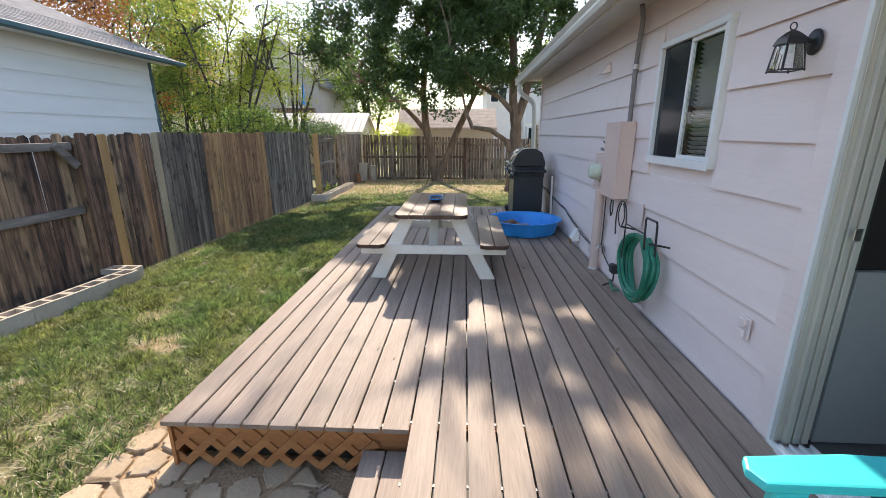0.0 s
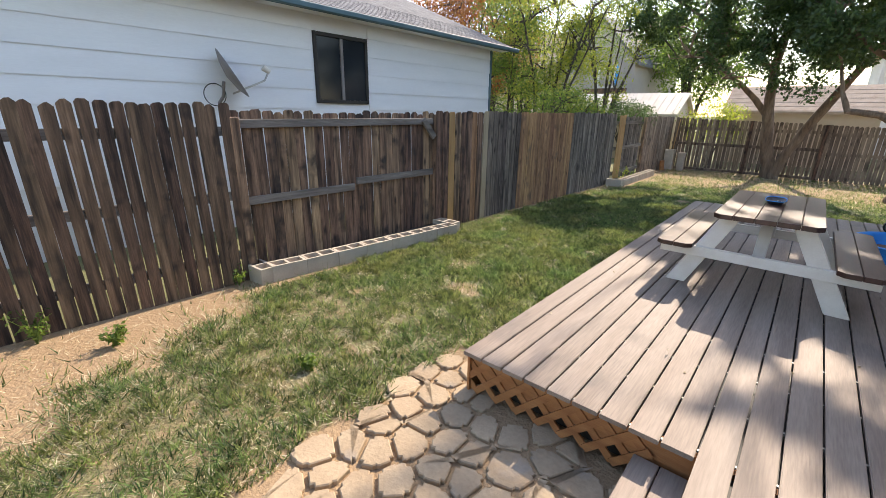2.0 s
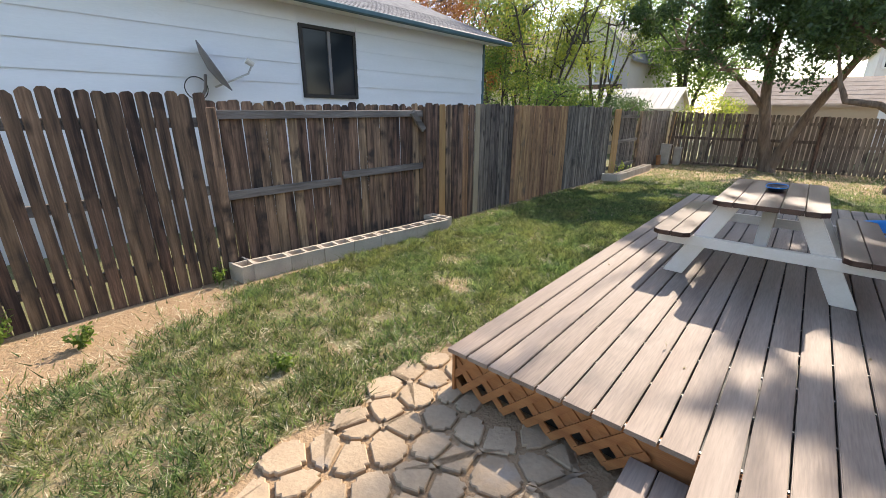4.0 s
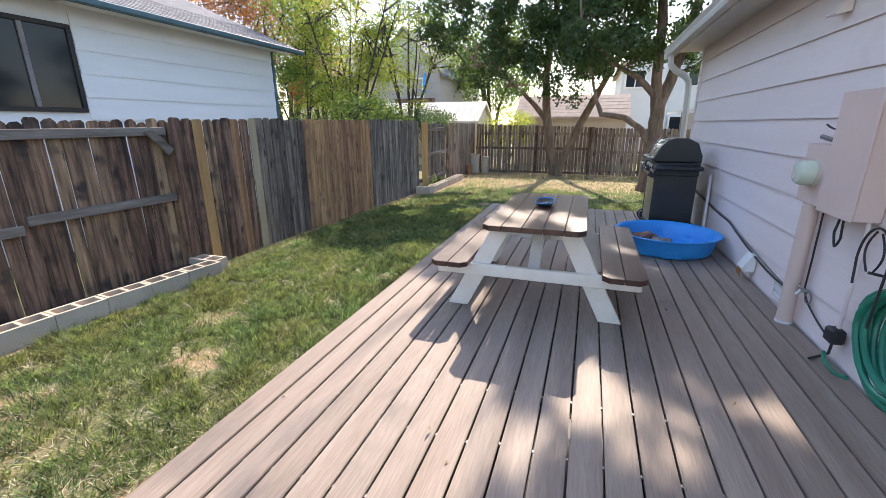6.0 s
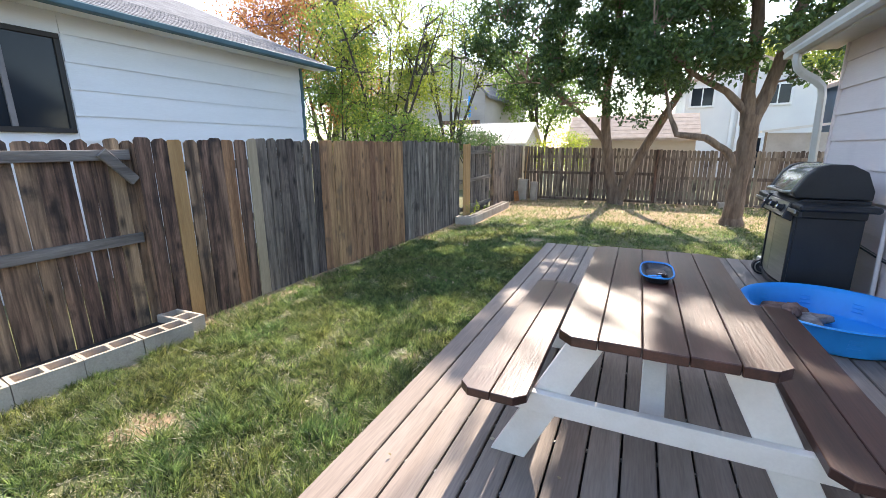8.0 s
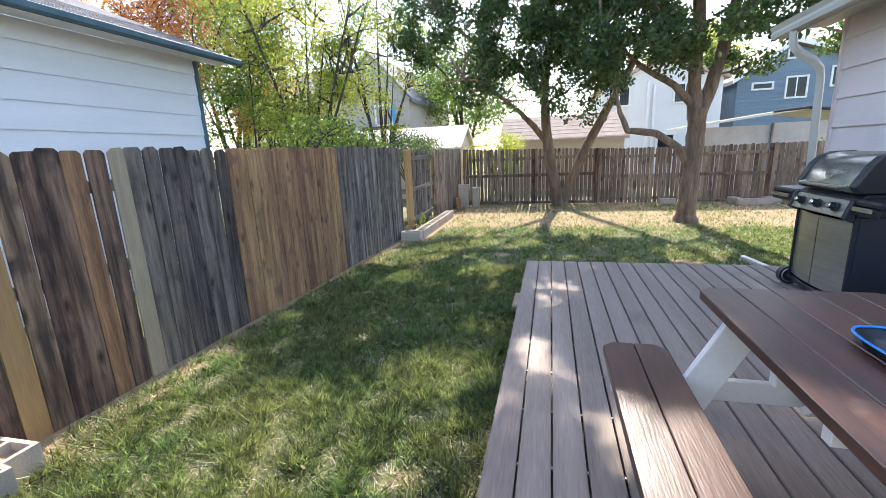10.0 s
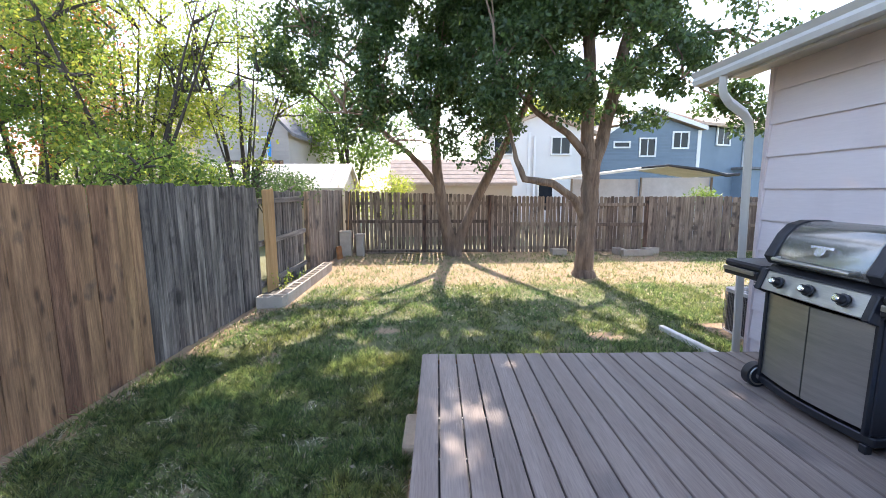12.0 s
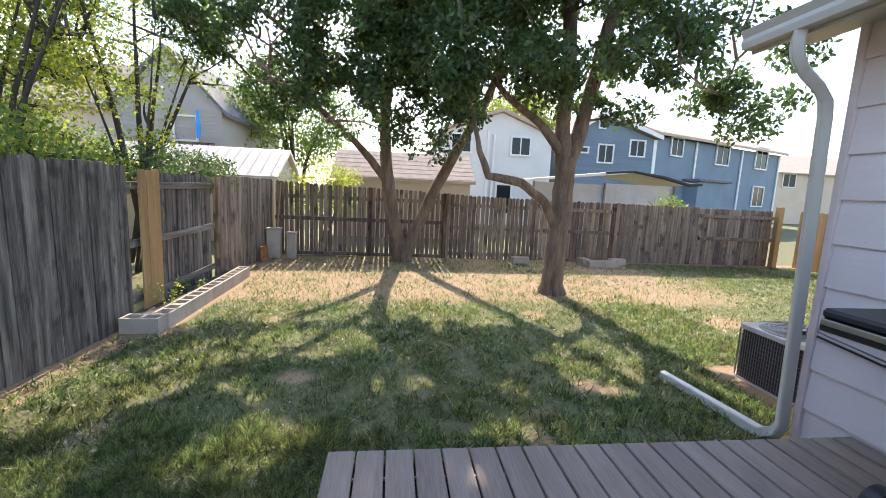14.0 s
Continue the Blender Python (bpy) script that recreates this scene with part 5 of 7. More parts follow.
# ---- things on the house wall ----
WX = WALL  # face of the siding
lamp = thing("wall_lantern", "black metal wall lantern with clear glass panes", "wall lamp", (WX, 0.24, 1.82))
lamp.scale = (0.68, 0.68, 0.68)
part("wall_plate", lathe(bmesh.new(), [[(-0.001, y, z) for y, z, _ in ring(28, 0.062, 0.078, 0)], [(-0.014, y, z) for y, z, _ in ring(28, 0.06, 0.075, 0)], [(-0.026, y, z) for y, z, _ in ring(28, 0.045, 0.058, 0)]]), M["black"], lamp, round_=True)
part("arm", tube(bmesh.new(), [(-0.02, 0, 0.0), (-0.06, 0, 0.02), (-0.10, 0.0, 0.045), (-0.135, 0, 0.05)], 0.012, 10), M["black"], lamp, round_=True)
cage = bmesh.new()
c0, c1 = 0.052, 0.070
cx, ztop, zbot = -0.15, -0.01, -0.165
for sx in (-1, 1):
    for sy in (-1, 1):
        tube(cage, [(cx + sx * c0, sy * c0, ztop), (cx + sx * c1, sy * c1, zbot - 0.01)], 0.005, 6)
for z, c in ((ztop, c0), (zbot, c1)):
    for a, b in (((-c, -c), (c, -c)), ((c, -c), (c, c)), ((c, c), (-c, c)), ((-c, c), (-c, -c))):
        tube(cage, [(cx + a[0], a[1], z), (cx + b[0], b[1], z)], 0.005, 6)
for s in (-1, 1):
    tube(cage, [(cx, s * c0, ztop), (cx, s * c1, zbot)], 0.003, 6)
    tube(cage, [(cx + s * c0, 0, ztop), (cx + s * c1, 0, zbot)], 0.003, 6)
part("cage", cage, M["black"], lamp)
bm = bmesh.new()
lathe(bm, [[(cx + sx * w, sy * w, z) for sx, sy in ((-1, -1), (1, -1), (1, 1), (-1, 1))] for w, z in ((0.066, -0.012), (0.05, 0.03), (0.028, 0.055), (0.010, 0.07))])
part("cap", bm, M["black"], lamp)
part("finial_ring", tube(bmesh.new(), [(cx + 0.02 * math.cos(a), 0, 0.092 + 0.022 * math.sin(a)) for a in [math.pi * k / 9 for k in range(19)]], 0.004, 6, False), M["black"], lamp)
bm = bmesh.new()
lathe(bm, [[(cx + sx * w, sy * w, z) for sx, sy in ((-1, -1), (1, -1), (1, 1), (-1, 1))] for w, z in ((0.048, ztop - 0.004), (0.064, zbot + 0.006))], False)
g = part("glass_pane", bm, M["glass"], lamp, "clear glass panes")
g.visible_shadow = False
part("bulb_socket", tube(bmesh.new(), [(cx, 0, -0.02), (cx, 0, -0.07)], 0.014, 10), M["trim_white"], lamp)

panel_box = thing("electrical_panel", "mauve painted electrical panel box on the wall", "electrical panel", (WX, 2.28, 0.86))
part("case", bbox(-0.125, 0.0, -0.19, 0.19, 0, 0.68, 0.004), M["panel_paint"], panel_box)
part("cover", bbox(-0.135, -0.126, -0.194, 0.194, -0.005, 0.68, 0.003), M["panel_paint"], panel_box)
meter = thing("electric_meter", "glass domed electric meter on a mauve socket box", "electric meter", (WX, 2.68, 0.86))
part("socket_box", bbox(-0.095, 0.0, -0.2, 0.18, 0.0, 0.38, 0.004), M["panel_paint"], meter)
part("collar", tube(bmesh.new(), [(-0.095, 0, 0.2), (-0.115, 0, 0.2)], 0.088, 28), M["cream"], meter, round_=True)
part("dome", tube(bmesh.new(), [(-0.115, 0, 0.2), (-0.17, 0, 0.2), (-0.195, 0, 0.2), (-0.205, 0, 0.2)], [0.08, 0.078, 0.066, 0.04], 28), surface("pale_green_glass", (0.55, 0.62, 0.50), (0.62, 0.68, 0.56), 3, (1, 1, 1), 0.12, 0, 10, 0.05), meter, "pale green glass dome", round_=True)
part("dial", tube(bmesh.new(), [(-0.2055, 0, 0.2), (-0.208, 0, 0.2)], 0.036, 20), M["cream"], meter)
spipe = thing("service_pipe", "thick mauve painted service pipe standing on the deck", "pipe", (WX - 0.062, 2.70, 0))
part("pipe", tube(bmesh.new(), [(0, 0, 0.001), (0, 0, 0.86)], 0.048, 18), M["panel_paint"], spipe, round_=True)
part("collar", tube(bmesh.new(), [(0, 0, 0.001), (0, 0, 0.018)], 0.052, 18), M["trim_white"], spipe)
cond = thing("conduit", "grey metal conduit running up to the eave", "conduit", (WX - 0.03, 2.18, 1.54))
part("pipe", tube(bmesh.new(), [(0, 0, 0), (0, -0.0, 0.45), (0, -0.02, 0.62), (-0.02, -0.1, 0.80), (-0.06, -0.16, 0.89)], 0.02, 12), M["conduit"], cond, round_=True)
part("coupling", tube(bmesh.new(), [(0, 0, 0.43), (0, 0, 0.47)], 0.025, 12), M["chrome"], cond)
vent = thing("wall_vent", "small mauve angled hood vent high on the wall", "vent", (WX, 3.0, 2.05))
bm = bmesh.new()
prism(bm, [(0, 0.09), (-0.012, 0.09), (-0.09, -0.01), (-0.08, -0.015), (0, 0.0)], "y", -0.06, 0.06)
part("hood", bm, M["siding"], vent)
low = thing("crawl_vent", "small white louvred vent low on the wall", "vent", (WX, 3.01, 0.045))
part("vent_frame", bevelled(frame_bars(bmesh.new(), -0.085, 0.085, 0, 0.19, 0.016, -0.016, 0.0), 0.002), M["siding"], low)
for k in range(3):
    part("slat", bbox(-0.012, 0.0, -0.069, 0.069, 0.018 + k * 0.054, 0.058 + k * 0.054, 0.003), M["trim_white"], low)
dv = thing("dryer_vent", "white dryer vent hood with a brown flap", "vent", (WX, 3.62, 0.14))
bm = bmesh.new()
prism(bm, [(0, 0.11), (-0.03, 0.11), (-0.10, -0.02), (-0.09, -0.05), (0, -0.05)], "y", -0.07, 0.07)
part("hood", bevelled(bm, 0.004), M["trim_white"], dv)
part("flap", bbox(-0.10, -0.094, -0.05, 0.05, -0.10, -0.03, 0.002), M["cedar"], dv)
outlet = thing("outdoor_outlet", "mauve weatherproof electrical outlet cover on the wall", "outlet", (WX, 0.30, 0.46))
part("plate", bbox(-0.012, 0.0, -0.04, 0.04, -0.06, 0.06, 0.003), M["siding"], outlet)
for z in (-0.03, 0.03):
    part("flap_cover", bbox(-0.034, -0.0125, -0.026, 0.026, z - 0.022, z + 0.022, 0.006), M["siding"], outlet)

# hose on its hanger
hanger = thing("hose_hanger", "black wire hose hanger fixed to the wall", "hose hanger", (WX, 1.52, 0.72))
bm = bmesh.new()
tube(bm, [(-0.14, -0.40, -0.12), (-0.15, -0.40, 0.10), (-0.15, -0.39, 0.125), (-0.15, -0.22, 0.125), (-0.15, -0.21, 0.10), (-0.14, -0.21, -0.12)], 0.008, 8)
tube(bm, [(-0.15, 0.28 + 0.12 * math.cos(a), 0.0 + 0.17 * math.sin(a)) for a in [math.pi * k / 14 for k in range(15)]], 0.006, 6)
tube(bm, [(-0.15, 0.16, 0.0), (-0.15, 0.18, -0.30)], 0.006, 6)
tube(bm, [(-0.15, 0.40, 0.0), (-0.15, 0.38, -0.14)], 0.006, 6)
for s in (-1, 1):
    tube(bm, [(-0.15, 0.28 + s * (0.02 + 0.05 * math.sin(k / 9 * math.pi)), 0.15 - 0.20 * k / 9) for k in range(10)], 0.005, 6)
tube(bm, [(-0.15, -0.21, 0.0), (-0.15, 0.16, 0.0)], 0.006, 6)
for y in (-0.31, 0.28):
    tube(bm, [(-0.15, y, -0.05), (0.0, y, -0.08)], 0.008, 6)
part("wire_frame", bm, M["black"], hanger, "bent black wire")
part("bracket", bbox(-0.02, 0.0, 0.20, 0.34, -0.05, 0.16, 0.004), M["siding"], hanger)
hose = thing("garden_hose", "coiled green garden hose hanging on the wall", "garden hose", (WX, 1.52, 0.68))
r = random.Random(9)
bm = bmesh.new()
pts = []
turns = 11
for t in range(turns):
    rx, rz = r.uniform(0.24, 0.37), r.uniform(0.24, 0.29)
    ox, oy = r.uniform(-0.13, -0.05), r.uniform(-0.03, 0.03)
    drop = -0.26 - (rz - 0.24)
    for k in range(24):
        a = 2 * math.pi * k / 24
        y = rx * math.sin(a) * (1.0 if math.cos(a) > 0 else 0.92 + 0.08 * math.cos(a))
        pts.append((ox + 0.01 * math.sin(a * 2 + t), y + oy, drop + rz * math.cos(a) + 0.0))
sm = [Vector(p) for p in pts]
for _ in range(2):
    sm = [sm[0]] + [(sm[i - 1] + sm[i] * 2 + sm[i + 1]) / 4 for i in range(1, len(sm) - 1)] + [sm[-1]]
part("coil", tube(bm, sm, 0.0155, 8), M["hose"], hose, round_=True)
part("hose_end", tube(bmesh.new(), [(-0.1, 0.30, -0.60), (-0.09, 0.42, -0.645), (-0.08, 0.55, -0.645), (-0.06, 0.63, -0.62)], 0.012, 8), M["hose"], hose, round_=True)
plug = thing("outdoor_plug", "black weatherproof plug box on a thin conduit", "plug", (WX - 0.03, 2.13, 0.0))
part("thin_pipe", tube(bmesh.new(), [(0, 0, 0.22), (0, 0, 0.90)], 0.012, 10), M["siding"], plug, round_=True)
part("plug_body", bbox(-0.05, 0.025, -0.05, 0.04, 0.14, 0.23, 0.012), M["cable"], plug)
part("lead", tube(bmesh.new(), [(0, 0.02, 0.14), (0, 0.03, 0.05), (-0.02, 0.06, 0.014), (-0.1, 0.0, 0.014)], 0.008, 8), M["cable"], plug)


def cable(label, pts, radius, mat="cable"):
    t = thing("cable", label, "cable", pts[0], group="wall cables")
    o = Vector(pts[0])
    fine = []
    for i in range(len(pts) - 1):
        a, b = Vector(pts[i]) - o, Vector(pts[i + 1]) - o
        for k in range(4):
            fine.append(a.lerp(b, k / 4) - Vector((0, 0, 0.01 * math.sin(math.pi * k / 4))))
    fine.append(Vector(pts[-1]) - o)
    part("wire", tube(bmesh.new(), fine, radius, 6), M[mat], t, round_=True)


cable("black cable strung low along the siding", [(WX - 0.012, 7.0, 0.52), (WX - 0.012, 5.6, 0.42), (WX - 0.012, 4.4, 0.36), (WX - 0.02, 3.4, 0.22), (WX - 0.02, 2.8, 0.20)], 0.008)
cable("second thin cable along the siding", [(WX - 0.012, 7.0, 0.55), (WX - 0.012, 5.6, 0.44), (WX - 0.014, 4.4, 0.38), (WX - 0.016, 3.4, 0.25), (WX - 0.02, 2.8, 0.215)], 0.006, "conduit")
cable("black cable beside the service pipe", [(WX - 0.02, 2.63, 0.86), (WX - 0.02, 2.62, 0.5), (WX - 0.02, 2.62, 0.28), (WX - 0.02, 2.5, 0.20), (WX - 0.02, 2.2, 0.12)], 0.006)
cable("looped black cable under the electrical panel", [(WX - 0.05, 2.36, 0.86), (WX - 0.05, 2.39, 0.74), (WX - 0.05, 2.35, 0.66), (WX - 0.05, 2.31, 0.72), (WX - 0.05, 2.33, 0.86)], 0.007)
cable("short dark cable stub above the meter", [(WX - 0.03, 2.47, 1.32), (WX - 0.05, 2.6, 1.33), (WX - 0.06, 2.76, 1.36)], 0.006)
cable("short grey pipe stub above the meter", [(WX - 0.05, 2.47, 1.27), (WX - 0.07, 2.76, 1.285)], 0.016, "conduit")
tap = thing("wall_tap", "small grey tap and wires beside the pipe", "tap", (WX, 2.60, 0.28))
part("body", tube(bmesh.new(), [(0, 0, 0), (-0.05, 0, 0), (-0.07, 0, -0.03)], [0.014, 0.014, 0.01], 10), M["steel"], tap)
part("handle", bbox(-0.06, -0.04, -0.03, 0.03, 0.02, 0.03, 0.004), M["steel"], tap)
part("wires", tube(bmesh.new(), [(-0.02, -0.05 + 0.04 * math.cos(k), -0.03 + 0.04 * math.sin(k)) for k in [0.5 * j for j in range(14)]], 0.005, 6), M["conduit"], tap)
gp = thing("gas_pipe", "thin mauve painted pipe behind the grill", "pipe", (WX - 0.03, 5.3, 0))
part("pipe", tube(bmesh.new(), [(0, 0, 0.001), (0, 0.06, 0.75)], 0.018, 10), M["siding"], gp, round_=True)

# air conditioner round the corner
ac = thing("air_conditioner", "grey outdoor air conditioner with black grille on a pad", "air conditioner", (3.93, 7.92, -0.37))
ac.scale = (0.84, 0.84, 0.98)
part("pad", bbox(-0.45, 0.44, -0.42, 0.42, -0.06, 0.05, 0.012), M["block"], ac, "concrete pad")
cab_out = []
for cx_, cy_, a0 in ((0.28, 0.28, 0), (-0.28, 0.28, 90), (-0.28, -0.28, 180), (0.28, -0.28, 270)):
    cab_out += [(cx_ + 0.1 * math.cos(radians(a0 + k * 22.5)), cy_ + 0.1 * math.sin(radians(a0 + k * 22.5))) for k in range(5)]
part("coil_core", prism(bmesh.new(), [(u * 0.95, v * 0.95) for u, v in cab_out], "z", 0.055, 0.56), M["room_dark"], ac)
for z0, z1 in ((0.052, 0.085), (0.56, 0.60)):
    part("case_ring", prism(bmesh.new(), cab_out, "z", z0, z1), M["tarp"], ac, "pale grey painted steel case")
bm = bmesh.new()
for k in range(len(cab_out)):
    (u0, v0), (u1, v1) = cab_out[k], cab_out[(k + 1) % len(cab_out)]
    n_ = max(1, int(math.hypot(u1 - u0, v1 - v0) / 0.03))
    for j in range(n_):
        u, v = u0 + (u1 - u0) * j / n_, v0 + (v1 - v0) * j / n_
        box(bm, u - 0.003, u + 0.003, v - 0.003, v + 0.003, 0.086, 0.559)
for z in [0.12 + 0.04 * k for k in range(11)]:
    for k in range(len(cab_out)):
        tube(bm, [(*cab_out[k], z), (*cab_out[(k + 1) % len(cab_out)], z)], 0.002, 3, False)
part("grille", bm, M["conduit"], ac, "dark grey wire grille")
bm = bmesh.new()
for q in range(7):
    tube(bm, [(*p[:2], 0.606 + 0.02 * (1 - q / 7)) for p in ring(29, 0.33 - 0.04 * q, 0.33 - 0.04 * q, 0)], 0.004, 4, False)
part("fan_guard", bm, M["dull_steel"], ac)
# the case top is closed; a black disc paints the shade inside the fan hole
part("fan_opening", tube(bmesh.new(), [(0, 0, 0.6005), (0, 0, 0.603)], 0.335, 28), M["black"], ac, "flat black disc standing in for the shaded fan opening")
part("fan_hub", tube(bmesh.new(), [(0, 0, 0.601), (0, 0, 0.64)], 0.07, 16), M["black"], ac)
part("line_set", tube(bmesh.new(), [(-0.3, -0.36, 0.15), (-0.42, -0.5, 0.2), (-0.55, -0.72, 0.5), (-0.6, -0.8, 0.75)], 0.02, 8), M["cable"], ac)


# ---- yard ----
def in_paving(x, y):
    return -2.4 < y < 0.42 and -0.36 + 0.05 * math.sin(y * 9) < x < 1.4 and not (x > -0.02 and y > 0.0)


def density(x, y):
    """How thick the grass stands, 0 to 1."""
    if in_paving(x, y) or (x > -0.06 and y < DECK_END + 0.03) or x < fence_x(y) + 0.12 or y > 14.7:
        return 0.0
    if -2.95 < x < -2.4 and 0.1 < y < 3.1 and x < -2.62 + 0.1 * (y / 3):
        return 0.0
    if x < -2.1 and 9.45 < y < 12.5:
        return 0.0
    if x > 3.0 and y < 7.2 or (x > 3.42 and y < 8.4):
        return 0.0
    d = 1.0
    bare = -(x + 0.62 * (y + 1.4)) - 1.85 + 0.45 * noise.noise((x * 1.3, y * 1.3, 4))
    d *= 1 - smoothstep(-0.15, 0.25, bare) * 0.97
    n = noise.noise((x * 1.1, y * 1.1, 1.7)) + 0.5 * noise.noise((x * 2.7, y * 2.7, 5.1))
    patch = smoothstep(0.36, 0.72, n)
    d *= 1 - patch * (0.85 if y < 10 else 0.6)
    d *= 1 - 0.55 * smoothstep(1.8, 0.3, y) if y < 1.8 else 1
    if y > 10.2 and x < 9:
        d *= 1 - 0.72 * smoothstep(10.2, 11.3, y) * smoothstep(6.5, 3.5, abs(x - 1.5))
    # thinned further so pale straw and soil brighten the sunlit strip
    d *= 1 - 0.35 * smoothstep(8.6, 9.8, y)
    near_fence = x - fence_x(y)
    if near_fence < 0.4:
        d *= 0.35
    return max(0.0, d)


def bareness(x, y):
    if x < fence_x(y) - 0.05 or y > 15.2 or x > 12 or y < -6:
        return 0.25
    return 1.0 - min(1.0, density(x, y) * 1.25)


build_ground()


paving = thing("paving", "tan irregular flagstone paving in front of the deck", "paving", (0, 0, 0), kind="structure")
single("paving_bed", box(bmesh.new(), 0.0, 1.3, -2.3, -0.0, -0.40, -0.315), M["soil"], "sandy soil bed under the stones", "soil", kind="structure")


def clip_poly(poly, nx, ny, d):
    out = []
    for i in range(len(poly)):
        p, q = poly[i], poly[(i + 1) % len(poly)]
        a, b = nx * p[0] + ny * p[1] - d, nx * q[0] + ny * q[1] - d
        if a <= 0:
            out.append(p)
        if (a < 0) != (b < 0):
            f = a / (a - b)
            out.append((p[0] + (q[0] - p[0]) * f, p[1] + (q[1] - p[1]) * f))
    return out


r = random.Random(21)
seeds = []
step_ = 0.195
for j in range(-11, 3):
    for i in range(-8, 9):
        seeds.append(((i + 0.5 * (j % 2) + r.uniform(-0.34, 0.34)) * step_, (j + r.uniform(-0.34, 0.34)) * step_))
for k, (sx, sy) in enumerate(seeds):
    if not in_paving(sx, sy):
        continue
    poly = [(sx - 0.4, sy - 0.4), (sx + 0.4, sy - 0.4), (sx + 0.4, sy + 0.4), (sx - 0.4, sy + 0.4)]
    for q in seeds:
        if q != (sx, sy) and abs(q[0] - sx) < 0.8 and abs(q[1] - sy) < 0.8:
            dx, dy = q[0] - sx, q[1] - sy
            L = math.hypot(dx, dy)
            poly = clip_poly(poly, dx / L, dy / L, (dx * (sx + q[0]) / 2 + dy * (sy + q[1]) / 2) / L - 0.011)
    if len(poly) < 3:
        continue
    bm = prism(bmesh.new(), [(p[0] - sx, p[1] - sy) for p in poly], "z", -0.05, 0.0)
    bmesh.ops.bevel(bm, geom=[e for e in bm.edges if abs(e.verts[0].co.z - e.verts[1].co.z) > 0.04], offset=0.022, segments=2, affect="EDGES")
    bmesh.ops.bevel(bm, geom=[e for e in bm.edges if min(e.verts[0].co.z, e.verts[1].co.z) > -0.001], offset=0.006, segments=1, affect="EDGES")
    part("flagstone", bm, M["stone"], paving, at=pose(sx, sy, ground_z(sx, sy) + 0.018 + r.uniform(-0.004, 0.004), r.uniform(-1, 1), r.uniform(-1, 1), 0))

# hollow concrete blocks round the beds
bm = bmesh.new()
bx, by, bz, web = 0.198, 0.096, 0.19, 0.028
gx, gy_ = [-bx, -bx + web, -web / 2, web / 2, bx - web, bx], [-by, -by + web, by - web, by]
top_v = [[bm.verts.new((x, y, bz)) for y in gy_] for x in gx]
for i in range(5):
    for j in range(3):
        quad = [top_v[i][j], top_v[i + 1][j], top_v[i + 1][j + 1], top_v[i][j + 1]]
        if j == 1 and i in (1, 3):
            low_v = [bm.verts.new((v.co.x, v.co.y, 0.135)) for v in quad]
            for k in range(4):
                bm.faces.new((quad[k], quad[(k + 1) % 4], low_v[(k + 1) % 4], low_v[k]))
            bm.faces.new(low_v).material_index = 1
        else:
            bm.faces.new(quad)
edge_v = [top_v[i][0] for i in range(6)] + [top_v[5][j] for j in range(1, 4)] + [top_v[i][3] for i in range(4, -1, -1)] + [top_v[0][2], top_v[0][1]]
foot_v = [bm.verts.new((v.co.x, v.co.y, 0)) for v in edge_v]
for k in range(len(edge_v)):
    n_ = (k + 1) % len(edge_v)
    bm.faces.new((edge_v[k], foot_v[k], foot_v[n_], edge_v[n_]))
bm.faces.new(foot_v[::-1])
block_mesh = mesh_of("concrete_block", bm, M["block"])
block_mesh.materials.append(M["soil"])
r = random.Random(8)


def concrete_block(x, y, turn, label, group, z=None):
    ob = new("concrete_block", block_mesh)
    ob.matrix_basis = pose(x, y, (ground_z(x, y) if z is None else z) - 0.012, r.uniform(-0.6, 0.6), r.uniform(-0.6, 0.6), turn + r.uniform(-0.8, 0.8))
    return tagged(ob, label, "concrete block", group)


for k in range(7):
    f = k / 6
    concrete_block(-2.83 + 0.262 * f, 0.35 + 2.40 * f, 90 - 6.2, "hollow grey concrete block edging the fence bed", "fence bed blocks")
concrete_block(-2.96, 0.10, 2, "hollow grey concrete block closing the bed end", "fence bed blocks")
concrete_block(-2.74, 3.02, 2, "hollow grey concrete block closing the bed end", "fence bed blocks")
for k in range(7):
    f = k / 6
    concrete_block(-2.30 - 0.02 * f, 9.82 + 2.42 * f, 90, "hollow grey concrete block edging the corner bed", "corner bed blocks", -0.365 + 0.01 * f)
concrete_block(-2.42, 9.52, 0, "hollow grey concrete block closing the corner bed", "corner bed blocks", -0.365)
for k, (x, y, a) in enumerate(((3.35, 14.35, 5), (5.15, 14.1, 0), (5.55, 14.12, 3), (5.0, 14.45, 90), (5.9, 14.5, 8))):
    concrete_block(x, y, a, "tan concrete block of the bed by the end fence", "end bed blocks", -0.345)
bm = bmesh.new()
prism(bm, [(-3.02, 0.3), (-2.90, 0.3), (-2.64, 2.9), (-2.92, 2.9)], "z", -0.5, -0.24)
single("fence_bed", bm, M["room_dark"], "dark mulch bed between blocks and fence", "bed", kind="structure")
bm = bmesh.new()
prism(bm, [(-2.72, 9.62), (-2.4, 9.62), (-2.42, 12.4), (-2.6, 12.4)], "z", -0.5, -0.25)
single("corner_bed", bm, M["room_dark"], "dark soil bed between blocks and fence", "bed", kind="structure")

